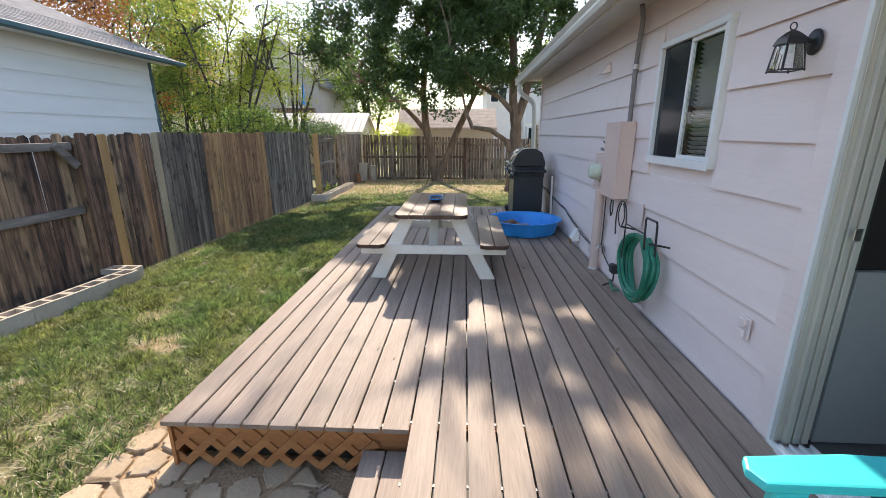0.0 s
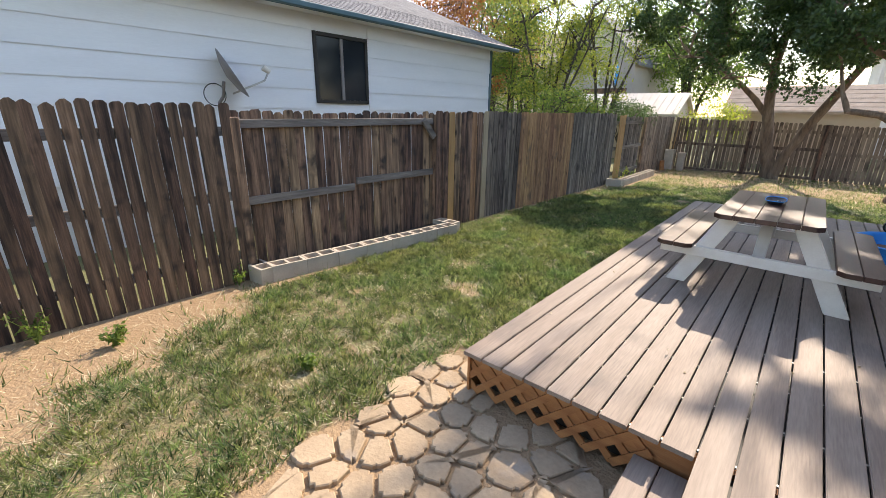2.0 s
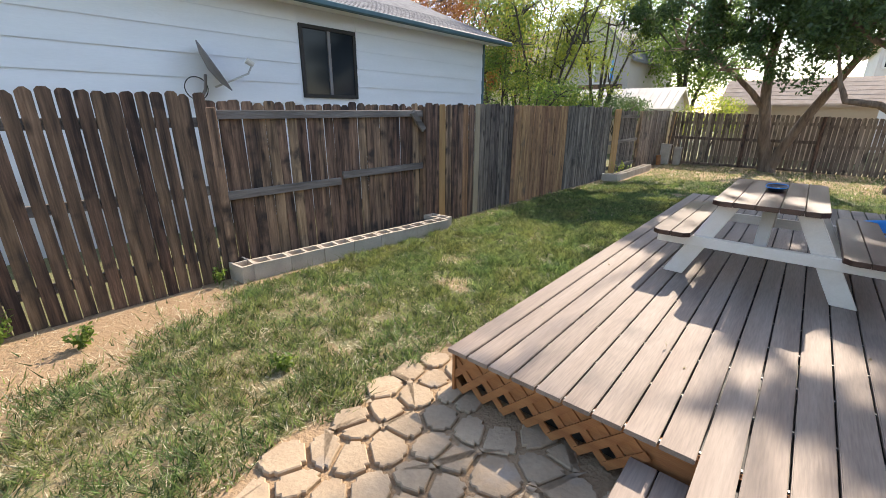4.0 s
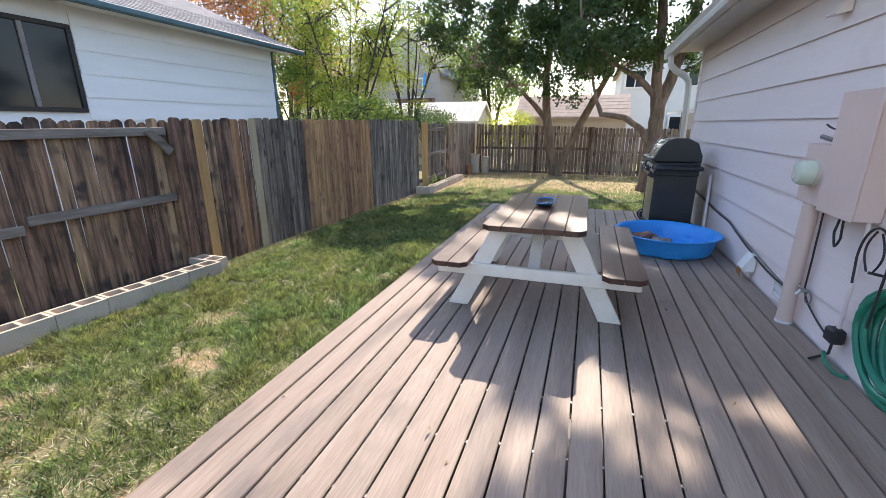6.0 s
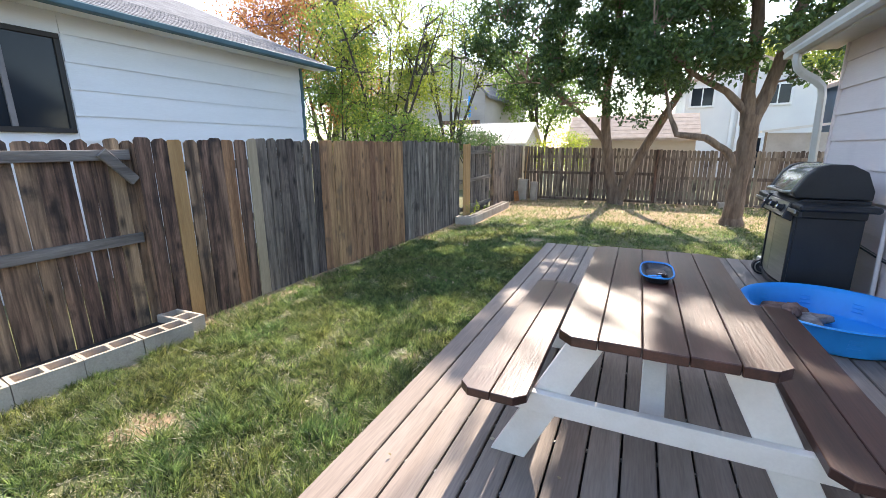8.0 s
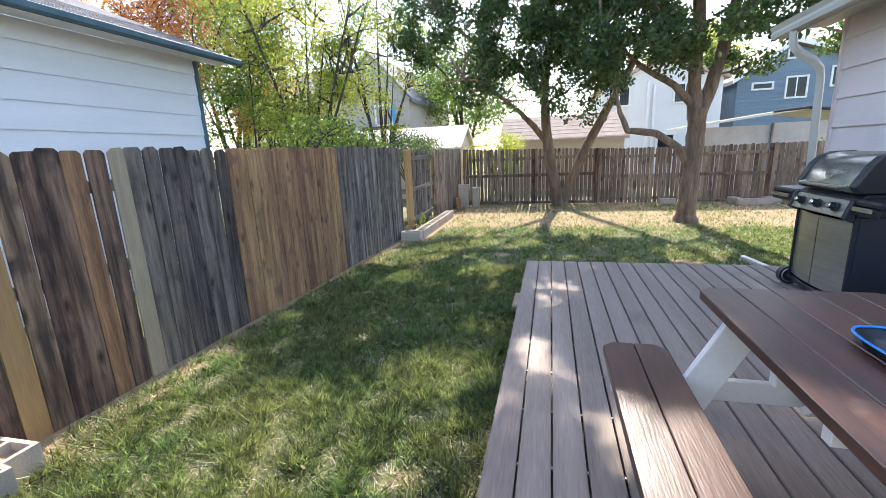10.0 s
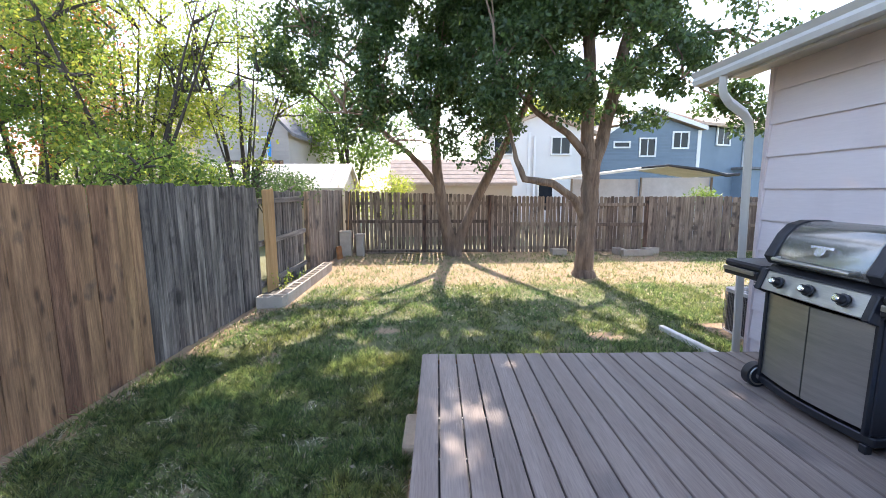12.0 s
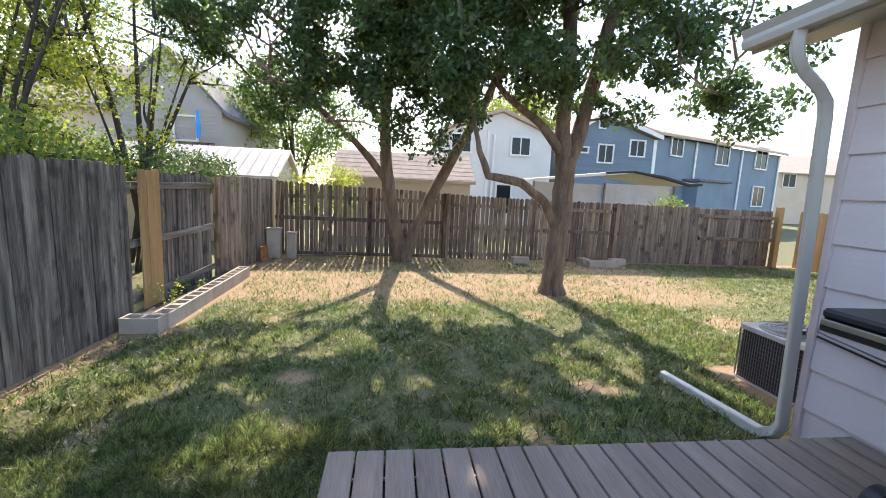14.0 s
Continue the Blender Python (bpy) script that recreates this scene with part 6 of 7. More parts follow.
for x, h, w in ((-2.34, 0.66, 0.15), (-1.96, 0.58, 0.10)):
    b = thing("upright_block", "pale concrete block standing on end by the fence", "concrete block", (x, 14.45, -0.36), group="upright blocks")
    part("body", bbox(-w, w, -0.1, 0.1, 0, h, 0.015), M["block"], b)
    part("cap", bbox(-w - 0.01, w + 0.01, -0.11, 0.11, h + 0.001, h + 0.03, 0.006), M["block"], b)
single("terracotta_slab", bbox(-0.12, 0.12, -0.03, 0.03, 0, 0.36, 0.008), M["cedar"], "terracotta slab leaning in the fence corner", "slab", at=pose(-2.38, 13.9, -0.37, -6, 0, 80))
single("yellow_pole", tube(bmesh.new(), [(-2.36, 14.6, -0.36), (-2.28, 14.82, 1.34)], 0.014, 8), M["fence_yellow"], "thin yellow pole leaning on the fence corner", "pole")
single("loose_board", bbox(-0.65, 0.65, -0.05, 0.05, 0, 0.04, 0.004), M["fence_tan"], "loose weathered board lying along the end fence", "board", at=pose(-1.2, 14.75, -0.35))
single("stepping_stone", bbox(-0.09, 0.0, -0.2, 0.2, 0, 0.12, 0.015), M["stone"], "tan stone against the deck side", "stone", at=pose(-0.02, 5.9, -0.32))


# ---- grass ----
def grass(name, label, mat, count, rs, area, low, high, width, dry=False, tilt=0.5):
    x0, x1, y0, y1 = area
    P, tall = [], []
    r = random.Random(rs.randint(1 << 30))
    while len(P) < count:
        x, y = r.uniform(x0, x1), r.uniform(y0, y1)
        if mat == "straw":
            d = density(x, y)
            # in thick grass the pale blades also stand in for glints on green blades
            keep = r.random() < (0.6 if 0.15 < d < 0.8 else (0.5 if d > 0.02 else (0.10 if d > 0 else 0.0)))
        else:
            clump = 0.6 + 1.0 * noise.noise((x * 6, y * 6, 9))
            keep = r.random() < density(x, y) * clump
        if keep:
            P.append((x, y, ground_z(x, y)))
            tall.append(0.8 + 0.9 * noise.noise((x * 3.5, y * 3.5, 2)) + 0.5 * noise.noise((x * 11, y * 11, 2)))
        else:
            count -= 0.4
    P = np.array(P)
    n = len(P)
    a = rs.uniform(0, 2 * np.pi, n)
    h = rs.uniform(low, high, n) * np.clip(tall, 0.3, 1.7)
    lean = rs.normal(0, tilt, (n, 2))
    w = width * rs.uniform(0.6, 1.3, n)
    side = np.stack([np.cos(a) * w, np.sin(a) * w, np.zeros(n)], 1)
    tip = P + np.stack([lean[:, 0] * h, lean[:, 1] * h, h * (0.4 if dry else 1.0) + 0.008], 1)
    base = P + np.array((0, 0, 0.004 if dry else -0.008))
    v = np.stack([base - side, base + side, tip], 1).reshape(-1, 3)
    tri = np.arange(n * 3)
    me = bpy.data.meshes.new(name)
    me.vertices.add(len(v))
    me.vertices.foreach_set("co", v.astype(np.float32).ravel())
    me.loops.add(len(tri))
    me.loops.foreach_set("vertex_index", tri.astype(np.int32))
    me.polygons.add(n)
    me.polygons.foreach_set("loop_start", (np.arange(n) * 3).astype(np.int32))
    me.update(calc_edges=True)
    me.materials.append(M[mat])
    return tagged(new(name, me), label, "grass", kind="stuff")


grs = np.random.RandomState(6)
grass("lawn", "short green lawn grass with worn patches", "grass", 330000, grs, (-3.2, -0.05, -2.6, 7.5), 0.025, 0.085, 0.0055, tilt=0.9)
grass("lawn", "short green lawn grass in the shaded yard", "grass", 150000, grs, (-3.0, 4.5, 5.5, 14.7), 0.025, 0.075, 0.0065, tilt=0.9)
grass("lawn", "short green lawn grass beyond the house corner", "grass", 80000, grs, (3.0, 11.0, 7.2, 14.7), 0.02, 0.06, 0.009, tilt=0.6)
grass("straw", "dry straw and clippings on the soil, pale blades for glints in the lawn", "straw", 70000, grs, (-3.2, -0.05, -3.0, 7.5), 0.03, 0.07, 0.0028, True, 1.2)
grass("straw", "dry yellow grass in the sunny yard", "straw", 38000, grs, (-2.6, 9.0, 8.5, 14.7), 0.02, 0.05, 0.005, True, 0.9)


def litter(label, count, area, seed, lift=0.02, floor_z=None):
    """Fallen dry leaves lying about."""
    rs, r = np.random.RandomState(seed), random.Random(seed)
    spots = []
    while len(spots) < count:
        x, y = r.uniform(area[0], area[1]), r.uniform(area[2], area[3])
        if floor_z is not None:
            spots.append((x, y, floor_z))
        elif density(x, y) > 0.05 and noise.noise((x * 0.9, y * 0.9, 7.7)) > r.uniform(-0.6, 0.3):
            spots.append((x, y, ground_z(x, y) + lift + r.uniform(0, 0.03)))
    ob = new("leaf_litter", leaf_mesh("leaf_litter", spots, rs.uniform(0.022, 0.05, len(spots)), M["dry_leaf"], rs, 0.0))
    return tagged(ob, label, "leaf litter", kind="stuff")


litter("small dry leaves fallen on the deck boards", 26, (0.1, 2.9, 0.3, 6.6), 23, floor_z=0.006)
litter("pale dry leaves scattered on the lawn", 1500, (-2.8, 5.0, 3.0, 14.4), 17)


def weed(x, y, h, n, seed, mat="leaf_olive"):
    rs = np.random.RandomState(seed)
    t = thing("weed", "small leafy green weed in the dry soil", "weed", (x, y, ground_z(x, y)), group="weeds")
    bm = bmesh.new()
    C = []
    for k in range(n):
        a, l = rs.uniform(0, 6.28), h * rs.uniform(0.5, 1)
        tip = (l * 0.5 * math.cos(a), l * 0.5 * math.sin(a), l)
        tube(bm, [(0, 0, -0.01), (tip[0] * 0.4, tip[1] * 0.4, l * 0.6), tip], 0.003, 4, False)
        C += [(tip[0] * f + rs.normal() * 0.02, tip[1] * f + rs.normal() * 0.02, tip[2] * f + 0.01) for f in np.linspace(0.25, 1, 12)]
    tagged(part("stem", bm, M["leaf_olive"], t), kind="stuff")
    ob = new("leaves", leaf_mesh("leaves", C, [0.045] * len(C), M[mat], rs))
    ob.parent = t


weed(-2.95, -0.15, 0.24, 6, 1)
weed(-2.95, -1.75, 0.30, 9, 2)
weed(-3.1, -2.1, 0.2, 8, 3)
weed(-2.45, -1.35, 0.16, 12, 4)
weed(-1.0, -0.55, 0.10, 9, 5)
weed(-2.5, 10.2, 0.45, 8, 6, "leaf_yellow")
weed(-2.52, 11.0, 0.3, 6, 7)

# ---- satellite dish on the neighbour's wall ----
dish = thing("satellite_dish", "grey satellite dish with feed arm on the white wall", "satellite dish", (NX, 0.93, 1.62))
part("mast", tube(bmesh.new(), [(0.01, -0.02, -0.12), (0.14, 0.0, -0.02), (0.22, 0.0, 0.18)], 0.022, 10), M["conduit"], dish, round_=True)
bm = bmesh.new()
lathe(bm, [[(0.30 * q * math.cos(a), 0.36 * q * math.sin(a), 0.09 * q * q) for a in [2 * math.pi * k / 32 for k in range(32)]] for q in (0.03, 0.3, 0.6, 0.85, 1.0)]
      + [[(0.30 * q * math.cos(a), 0.36 * q * math.sin(a), 0.09 * q * q - 0.012) for a in [2 * math.pi * k / 32 for k in range(32)]] for q in (1.0, 0.6, 0.05)])
part("reflector", bm, M["conduit"], dish, "dark grey reflector", Matrix.Translation((0.24, 0.05, 0.25)) @ Vector((0.35, 0.80, 0.5)).to_track_quat("Z", "Y").to_matrix().to_4x4(), True)
part("feed_arm", tube(bmesh.new(), [(0.24, 0.10, 0.02), (0.34, 0.55, 0.22), (0.34, 0.62, 0.34)], 0.014, 8), M["steel"], dish)
part("feed_horn", tube(bmesh.new(), [(0.34, 0.64, 0.34), (0.32, 0.55, 0.40)], [0.035, 0.045], 12), M["cream"], dish)
part("cable_loop", tube(bmesh.new(), [(0.16, -0.12 + 0.15 * math.cos(a), 0.0 + 0.15 * math.sin(a)) for a in [2 * math.pi * k / 24 for k in range(25)]], 0.007, 6, False), M["cable"], dish)


# ---- beyond the fences ----
def far_window(house, x, y, z, w, h, turn=0, bars=True):
    win = part("window", bevelled(frame_bars(bmesh.new(), -w / 2, w / 2, 0, h, 0.09, -0.06, 0.03), 0.01), M["trim_white"], house, at=pose(x, y, z, 0, 0, turn))
    part("pane", box(bmesh.new(), -0.01, 0.01, -w / 2 + 0.09, w / 2 - 0.09, 0.09, h - 0.09), M["dark_glass"], win)
    if bars:
        part("mullion", box(bmesh.new(), -0.03, 0.02, -0.025, 0.025, 0.091, h - 0.091), M["trim_white"], win)
    return win


def gable_house(name, label, x0, x1, y0, y1, eave, ridge, wall, roof, along="y", over=0.35, group="", base=-0.6):
    """A plain house body with a gable roof whose ridge runs along an axis."""
    h = thing(name, label, name.split("_")[-1], (0, 0, 0), group=group)
    bm = bmesh.new()
    if along == "y":
        c = (x0 + x1) / 2
        prism(bm, [(x0, base), (x1, base), (x1, eave), (c, ridge), (x0, eave)], "y", y0, y1)
        sl = (ridge - eave) / (c - x0)
        ro = [(x0 - over, eave - over * sl + 0.02), (c, ridge + 0.02), (x1 + over, eave - over * sl + 0.02), (x1 + over, eave - over * sl + 0.2), (c, ridge + 0.2), (x0 - over, eave - over * sl + 0.2)]
        part("wall", bm, M[wall], h)
        part("roof", prism(bmesh.new(), ro, "y", y0 - over, y1 + over), M[roof], h)
    else:
        c = (y0 + y1) / 2
        prism(bm, [(y0, base), (y1, base), (y1, eave), (c, ridge), (y0, eave)], "x", x0, x1)
        sl = (ridge - eave) / (c - y0)
        ro = [(y0 - over, eave - over * sl + 0.02), (c, ridge + 0.02), (y1 + over, eave - over * sl + 0.02), (y1 + over, eave - over * sl + 0.12), (c, ridge + 0.12), (y0 - over, eave - over * sl + 0.12)]
        part("wall", bm, M[wall], h)
        part("roof", prism(bmesh.new(), ro, "x", x0 - over, x1 + over), M[roof], h)
    return h


# cream shed
shed = gable_house("garden_shed", "cream shed with a tan shingle roof", -1.6, 2.9, 19.0, 22.0, 1.62, 2.5, "shed_cream", "shingle_tan", "x", 0.15)
for k in range(6):
    part("shingle_course", bbox(-1.75, 3.05, 0, 0.012, 0, 0.02, 0.003, pose(0, 18.9 + 0.26 * k, 1.665 + 0.26 * 0.587 * k, 30.4, 0, 0)), M["shingle_tan"], shed)
# pale metal-roofed shed behind the corner
ms = gable_house("metal_shed", "low shed with a pale sheet metal roof", -7.6, -3.0, 16.9, 19.6, 1.45, 2.2, "shed_cream", "sheet_metal", "x", 0.15)
for k in range(16):
    part("roof_rib", bbox(-0.012, 0.012, 0.0, 1.65, 0, 0.02, 0.003, pose(-7.55 + 0.3 * k, 16.75, 1.53, 28.5, 0, 0)), M["sheet_metal"], ms)
# warm grey gabled house
gh = gable_house("grey_house", "tall warm grey house with a gable end", -12.4, -7.7, 26.0, 36.0, 4.5, 7.0, "grey_house", "shingle", "y", 0.3)
for k in range(24):
    part("siding_line", box(bmesh.new(), -12.39, -7.71, 25.975, 25.999, 0.2 + 0.18 * k, 0.2 + 0.18 * k + 0.155), M["grey_house"], gh)
part("balcony_rail", box(bmesh.new(), -10.2, -7.6, 24.7, 24.8, 1.9, 2.9), M["fence_dark"], gh, "dark balcony railing")
part("parasol", lathe(bmesh.new(), [ring(10, 0.05, 0.05, 4.6), ring(10, 0.11, 0.11, 3.9), ring(10, 0.08, 0.08, 3.4)]), M["pool"], gh, "folded blue parasol", pose(-8.35, 25.0, -0.3))
bm = prism(bmesh.new(), [(27.0, -0.6), (34.0, -0.6), (34.0, 4.6), (30.5, 7.0), (27.0, 4.6)], "x", -20.0, -11.2)
part("wing_wall", bm, M["shed_cream"], gh, "tan wing wall")
part("wing_roof", prism(bmesh.new(), [(26.6, 4.35), (30.5, 7.02), (34.4, 4.35), (34.4, 4.55), (30.5, 7.22), (26.6, 4.55)], "x", -20.3, -10.2), M["shingle_tan"], gh, "brown shingle wing roof")
part("gable_window", bevelled(frame_bars(bmesh.new(), -0.55, 0.55, 0, 1.2, 0.09, -0.06, 0.03), 0.01), M["trim_white"], gh, at=pose(-9.3, 25.94, 3.0, 0, 0, 90))
# white two-storey house
wh = gable_house("white_house", "white two-storey house with sliding windows", 2.9, 8.3, 26.0, 34.0, 4.3, 5.3, "white_house", "shingle_tan", "y", 0.25)
far_window(wh, 6.65, 25.96, 3.2, 1.1, 1.0, 90)
far_window(wh, 3.6, 25.96, 3.2, 1.1, 1.0, 90)
far_window(wh, 5.9, 25.96, 0.2, 0.9, 1.6, 90, False)
part("corner_trim", bbox(4.9, 5.05, 25.93, 25.99, -0.5, 4.4, 0.01), M["trim_white"], wh)
part("downspout", bbox(5.2, 5.3, 25.85, 25.98, -0.5, 4.2, 0.01), M["trim_white"], wh)

# blue house: gable end, then a long side running back
bh = thing("blue_house", "blue two-storey house with white trim and tan roof", "house")
gx0, gx1, gy = 9.6, 15.25, 28.0
bm = bmesh.new()
prism(bm, [(gx0, -0.6), (gx1, -0.6), (gx1, 4.75), (gx0 + 2.3, 5.85), (gx0, 4.3)], "y", gy, gy + 8)
part("gable_wall", bm, M["blue_siding"], bh)
side_dir = Vector((28.9 - 15.25, 33.6 - 28.0, 0)).normalized()
side_turn = math.degrees(math.atan2(side_dir.y, side_dir.x))
length = (Vector((28.9, 33.6, 0)) - Vector((15.25, 28.0, 0))).length
side = part("long_wall", box(bmesh.new(), 0, length, 0, 6.0, -0.6, 5.0), M["blue_siding"], bh, at=pose(15.26, 28.02, 0, 0, 0, side_turn))
bm = bmesh.new()
prism(bm, [(-0.45, 5.0), (3.0, 6.35), (6.4, 5.0), (6.4, 5.16), (3.0, 6.55), (-0.45, 5.16)], "x", -0.2, length + 0.3)
part("roof", bm, M["shingle_tan"], bh, "tan shingle roof", pose(15.26, 28.02, 0, 0, 0, side_turn))
bm = bmesh.new()
prism(bm, [(gx0 - 0.3, 4.12), (gx0 + 2.3, 5.9), (gx1 + 0.2, 4.75), (gx1 + 0.2, 4.93), (gx0 + 2.3, 6.1), (gx0 - 0.3, 4.32)], "y", gy - 0.35, gy + 8)
part("gable_roof", bm, M["shingle_tan"], bh)
bm = bmesh.new()
prism(bm, [(gx0 - 0.32, 4.12), (gx0 + 2.3, 5.88), (gx1 + 0.22, 4.72), (gx1 + 0.22, 4.95), (gx0 + 2.3, 6.12), (gx0 - 0.32, 4.34)], "y", gy - 0.42, gy - 0.36)
part("barge_board", bm, M["trim_white"], bh)
for k in range(26):
    part("siding_line", box(bmesh.new(), gx0 + 0.01, gx1 - 0.01, gy - 0.03, gy - 0.002, 0.3 + 0.17 * k, 0.3 + 0.17 * k + 0.145), M["blue_siding"], bh)
part("corner_trim", bbox(gx1 - 0.12, gx1 + 0.08, gy - 0.07, gy + 0.1, -0.5, 4.75, 0.01), M["trim_white"], bh)
far_window(bh, 12.25, gy - 0.03, 3.25, 1.0, 1.1, 90)
far_window(bh, 14.15, gy - 0.03, 3.7, 1.0, 1.0, 90)
far_window(bh, 10.75, gy - 0.03, 3.75, 1.0, 0.4, 90, False)
far_window(bh, 11.9, gy - 0.03, 5.15, 0.45, 0.5, 90, False)
for d, z, w, h_ in ((2.0, 3.95, 1.25, 1.15), (7.0, 3.75, 1.6, 1.35), (12.0, 3.8, 1.7, 1.6), (12.2, 1.15, 1.6, 1.5)):
    p = Vector((15.26, 28.02, 0)) + side_dir * d
    far_window(bh, p.x + 0.02, p.y - 0.05, z, w, h_, side_turn + 90)
for d in (4.0, 9.4, 14.6):
    p = Vector((15.26, 28.0, 0)) + side_dir * d
    part("downspout", bbox(p.x - 0.06, p.x + 0.06, p.y - 0.12, p.y - 0.02, 0.4, 5.0, 0.01), M["trim_white"], bh)
part("bay", box(bmesh.new(), 3.2, 6.0, -0.9, 0.0, -0.6, 2.55), M["blue_siding"], bh, at=pose(15.26, 28.02, 0, 0, 0, side_turn))
part("bay_roof", box(bmesh.new(), 3.0, 6.6, -1.1, 0.0, 2.56, 2.7), M["shingle"], bh, at=pose(15.26, 28.02, 0, 0, 0, side_turn))
far = gable_house("beige_house", "beige house far down the street", 33.0, 46.0, 40.0, 50.0, 4.4, 6.4, "shed_cream", "shingle_tan", "x", 0.4)
far_window(far, 36.5, 39.95, 3.0, 1.4, 1.3, 90)

# lean-to with tarpaulin walls
lt = thing("tarp_shelter", "lean-to shelter with a sagging roof and pale tarp walls", "shelter", (4.6, 17.6, -0.4))
part("wall_panel", box(bmesh.new(), 0.2, 2.5, 0.35, 0.4, 0, 2.15), M["tarp"], lt)
part("wall_panel", box(bmesh.new(), 2.55, 4.95, 0.3, 0.35, 0, 2.2), M["tarp"], lt)
bm = bmesh.new()
prism(bm, [(-0.05, 2.15), (3.3, 2.55), (5.4, 2.25), (5.75, 2.28), (5.75, 2.34), (5.4, 2.33), (3.3, 2.64), (-0.05, 2.22)], "y", 0.0, 2.6)
part("roof_sheet", bm, M["sheet_metal"], lt, "pale roof sheet with a dark edge")
part("edge_tarp", tube(bmesh.new(), [(2.4, -0.02, 2.52), (3.3, -0.03, 2.60), (4.4, -0.03, 2.46), (5.3, -0.03, 2.26), (5.75, -0.02, 2.3)], [0.03, 0.04, 0.06, 0.06, 0.05], 8), M["cable"], lt, "dark rolled tarp edge")
for x in (0.1, 2.5, 4.95):
    part("post", bbox(x, x + 0.06, 0.2, 0.26, 0, 2.2, 0.005), M["fence_tan"], lt)

# ---- trees beyond the fences ----
def stems(n, h, spread, seed, r0=0.06):
    r_ = random.Random(seed)
    out = []
    for k in range(n):
        a = r_.uniform(0, 6.28)
        top = (spread * math.cos(a) * r_.uniform(0.4, 1), spread * math.sin(a) * r_.uniform(0.4, 1), h * r_.uniform(0.75, 1))
        mid = (top[0] * 0.35 + r_.uniform(-0.1, 0.1), top[1] * 0.35, top[2] * 0.5)
        out.append(([(r_.uniform(-0.2, 0.2), r_.uniform(-0.2, 0.2), -0.1), mid, top], [r0, r0 * 0.7, r0 * 0.15]))
    return out


def airy(p, r):
    """Thin foliage low between the side fence's bushes and the yard trees."""
    return not (-5.3 < p.x < -2.7 and p.y > 10.6 and 1.9 < p.z < 4.3) or r.random() < 0.2


tree("bushy_tree", "yellow-green multi-stemmed tree behind the side fence", (-5.6, 11.4, -0.4), stems(7, 6.6, 2.1, 2, 0.05),
     [((0, 0, 4.4), (2.0, 1.9, 2.4)), ((0.2, 0.0, 2.3), (1.9, 1.7, 1.1)), ((-1.0, 0.5, 6.3), (1.5, 1.5, 1.2))], 95, 170, "leaf_yellow", 0.078, "bark_dark", 31, 0.34, keep=airy, twig=0.021)
tree("bushy_tree", "olive green multi-stemmed tree over the side fence", (-4.6, 13.6, -0.4), stems(5, 5.8, 1.6, 3, 0.06),
     [((0.1, 0.2, 4.6), (1.8, 1.6, 1.7)), ((-0.4, -0.3, 2.3), (1.2, 1.2, 0.7)), ((1.9, -0.4, 3.1), (1.1, 1.0, 1.0))], 60, 170, "leaf_olive", 0.08, "bark_dark", 32, 0.36,
     keep=lambda p, q: airy(p, q) and not (lit_below(p) and p.x > -3.0), trim=lambda p: not in_gap(*landing(p), 1.3))
tree("bushy_tree", "bright yellow-green tree behind the neighbouring house corner", (-7.9, 13.8, -0.4), stems(7, 7.2, 2.4, 4, 0.055),
     [((0, 0, 4.8), (2.3, 2.0, 2.6)), ((0.3, 0, 2.4), (2.0, 1.5, 1.1))], 75, 170, "leaf_yellow", 0.082, "bark_dark", 33, 0.38, twig=0.022)
tree("bushy_tree", "feathery yellow-green tree leaning over the side fence", (-4.1, 12.6, -0.4), stems(3, 4.4, 1.2, 14, 0.035),
     [((-0.4, 0, 3.9), (1.3, 1.2, 1.3)), ((0.2, -0.5, 2.9), (0.9, 0.9, 0.6))], 38, 160, "leaf_yellow", 0.078, "bark_dark", 44, 0.30, keep=airy, twig=0.021)
tree("bushy_tree", "dense olive tree low behind the neighbouring house end", (-7.0, 10.9, -0.4), stems(4, 4.6, 1.2, 15, 0.04),
     [((0, 0, 2.4), (1.5, 1.3, 1.3)), ((-0.2, 0.2, 4.2), (1.5, 1.4, 1.2))], 75, 190, "leaf_olive", 0.08, "bark_dark", 45, 0.36)
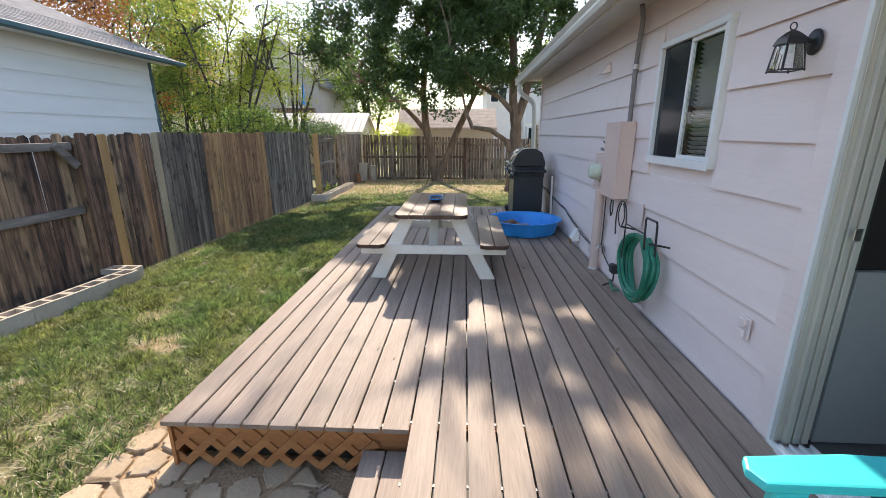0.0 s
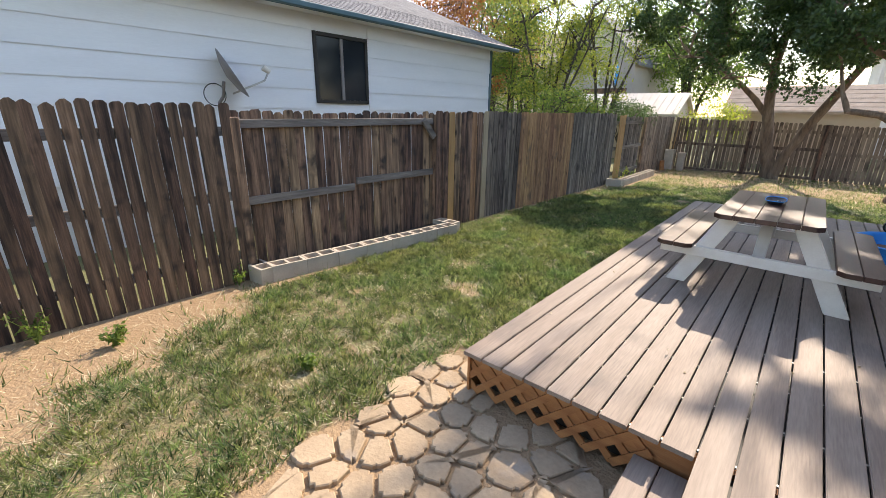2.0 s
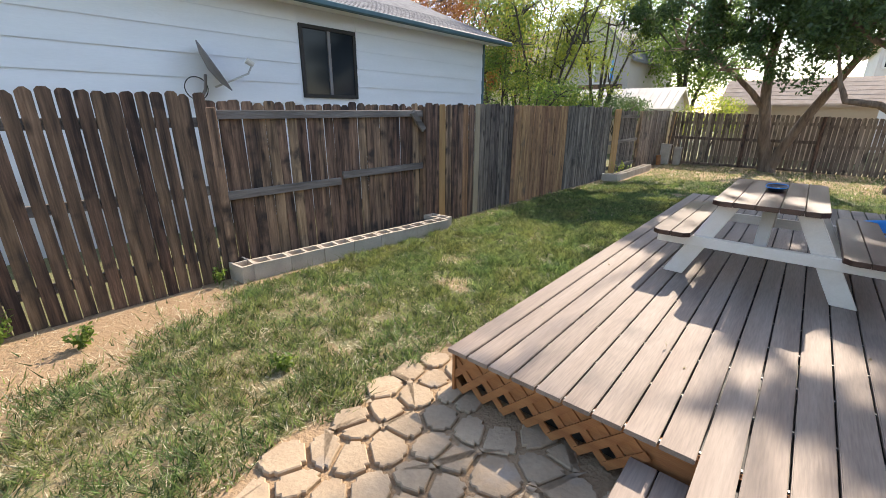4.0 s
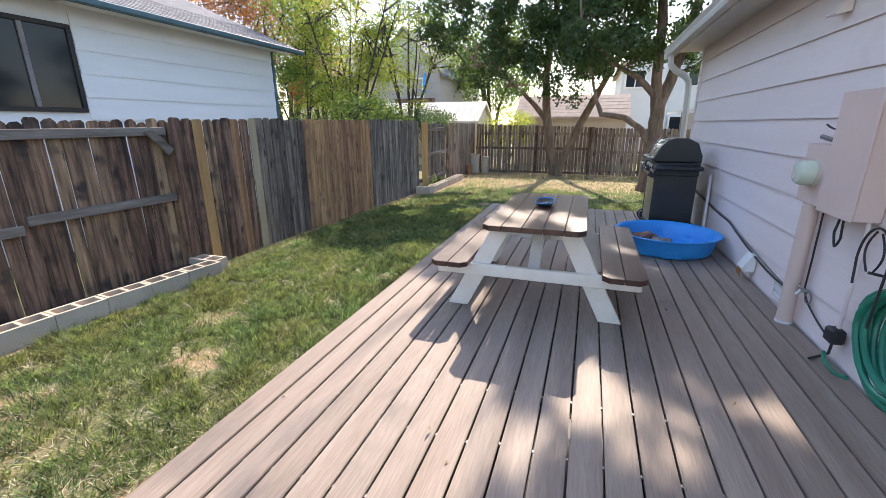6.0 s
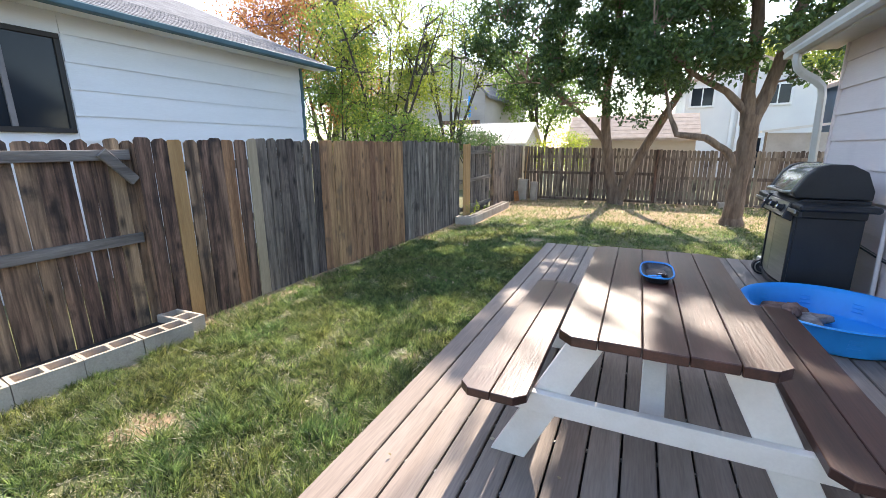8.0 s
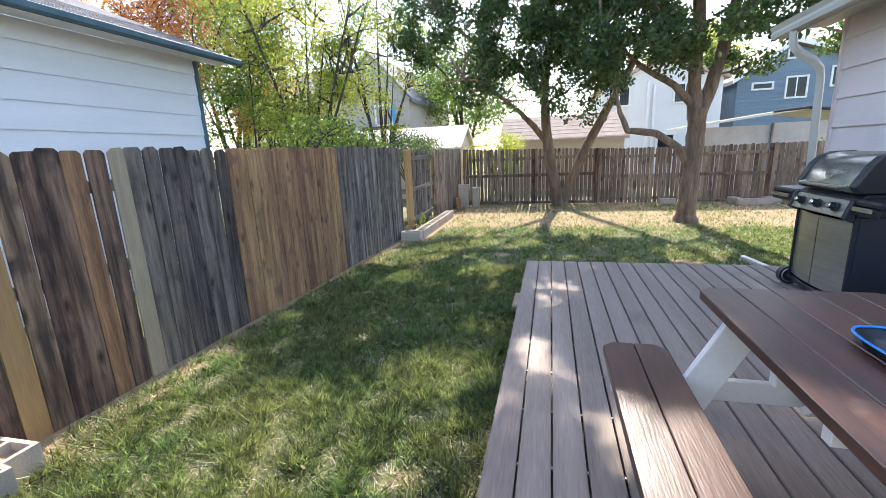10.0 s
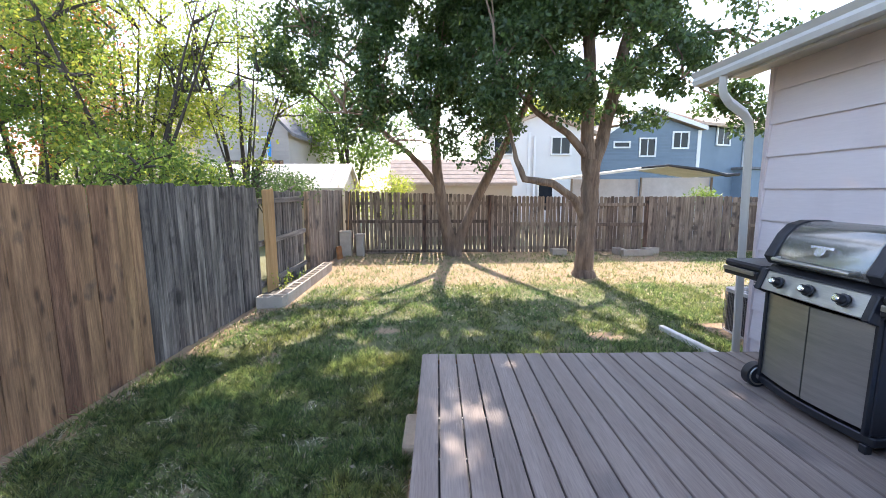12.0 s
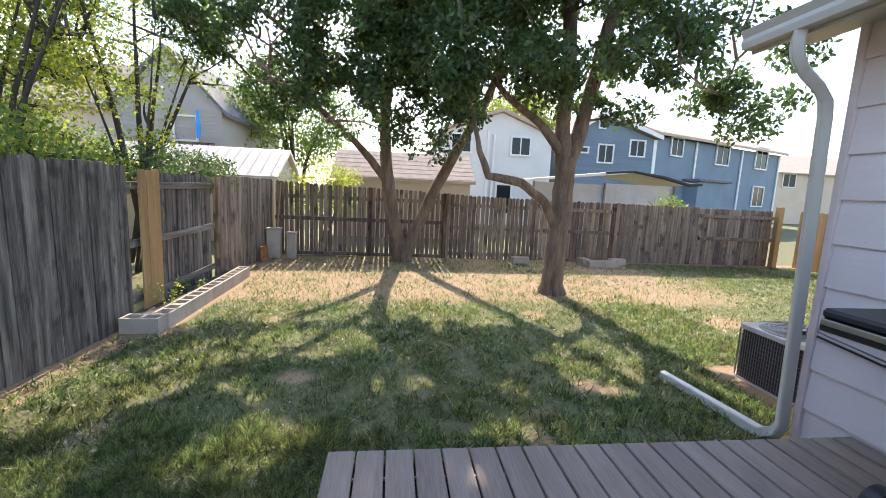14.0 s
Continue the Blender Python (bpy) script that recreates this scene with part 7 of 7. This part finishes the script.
tree("shrub", "dense green shrub leaning on the side fence", (-3.9, 9.6, -0.4), stems(6, 2.0, 0.7, 5, 0.03),
     [((0, 0, 1.9), (0.75, 1.4, 0.6))], 26, 150, "leaf_olive", 0.075, "bark_dark", 34, 0.3)
tree("shrub", "dense green vine along the fence top", (-3.35, 12.6, -0.4), stems(6, 2.1, 0.8, 6, 0.03),
     [((0, 0, 1.9), (0.5, 1.6, 0.35))], 26, 130, "leaf_green", 0.07, "bark_dark", 35, 0.25)
tree("russet_tree", "russet autumn tree behind the neighbouring roof", (-10.0, 14.0, -0.4), stems(6, 7.0, 2.2, 7, 0.1),
     [((0, 0, 5.9), (2.6, 2.2, 2.0)), ((0.6, 0, 4.2), (1.8, 1.5, 1.4)), ((-2.0, 0, 6.2), (2.0, 2.0, 1.8))], 150, 150, "leaf_red", 0.11, "bark_dark", 36, 0.5)
tree("bushy_tree", "yellow-green shrub behind the end fence corner", (-1.7, 17.0, -0.4), stems(6, 2.4, 0.8, 8, 0.03),
     [((0, 0, 1.6), (1.2, 0.9, 0.7))], 30, 150, "leaf_yellow", 0.08, "bark_dark", 37, 0.3)
tree("background_tree", "hazy green tree behind the far houses", (-5.5, 31, -0.4), stems(5, 8, 2.5, 9, 0.15),
     [((0, 0, 6.0), (3.4, 3.0, 3.2))], 110, 130, "leaf_olive", 0.20, "bark_dark", 38, 0.7)
tree("background_tree", "hazy yellow-green tree between the far houses", (10.5, 40, -0.4), stems(5, 9, 3, 10, 0.2),
     [((0, 0, 6.8), (4.2, 3.2, 3.2))], 120, 130, "leaf_yellow", 0.25, "bark_dark", 39, 0.8)
tree("background_tree", "pale green tree beyond the blue house", (38, 52, -0.4), stems(5, 9, 3, 11, 0.2),
     [((0, 0, 5.5), (3.5, 3.2, 3.2))], 80, 130, "leaf_yellow", 0.3, "bark_dark", 40, 0.9)
tree("rose_bush", "small rose bush behind the end fence", (8.0, 15.7, -0.4), stems(5, 1.7, 0.5, 12, 0.02),
     [((0, 0, 1.5), (0.5, 0.4, 0.3))], 12, 110, "leaf_olive", 0.07, "bark_dark", 41, 0.18)
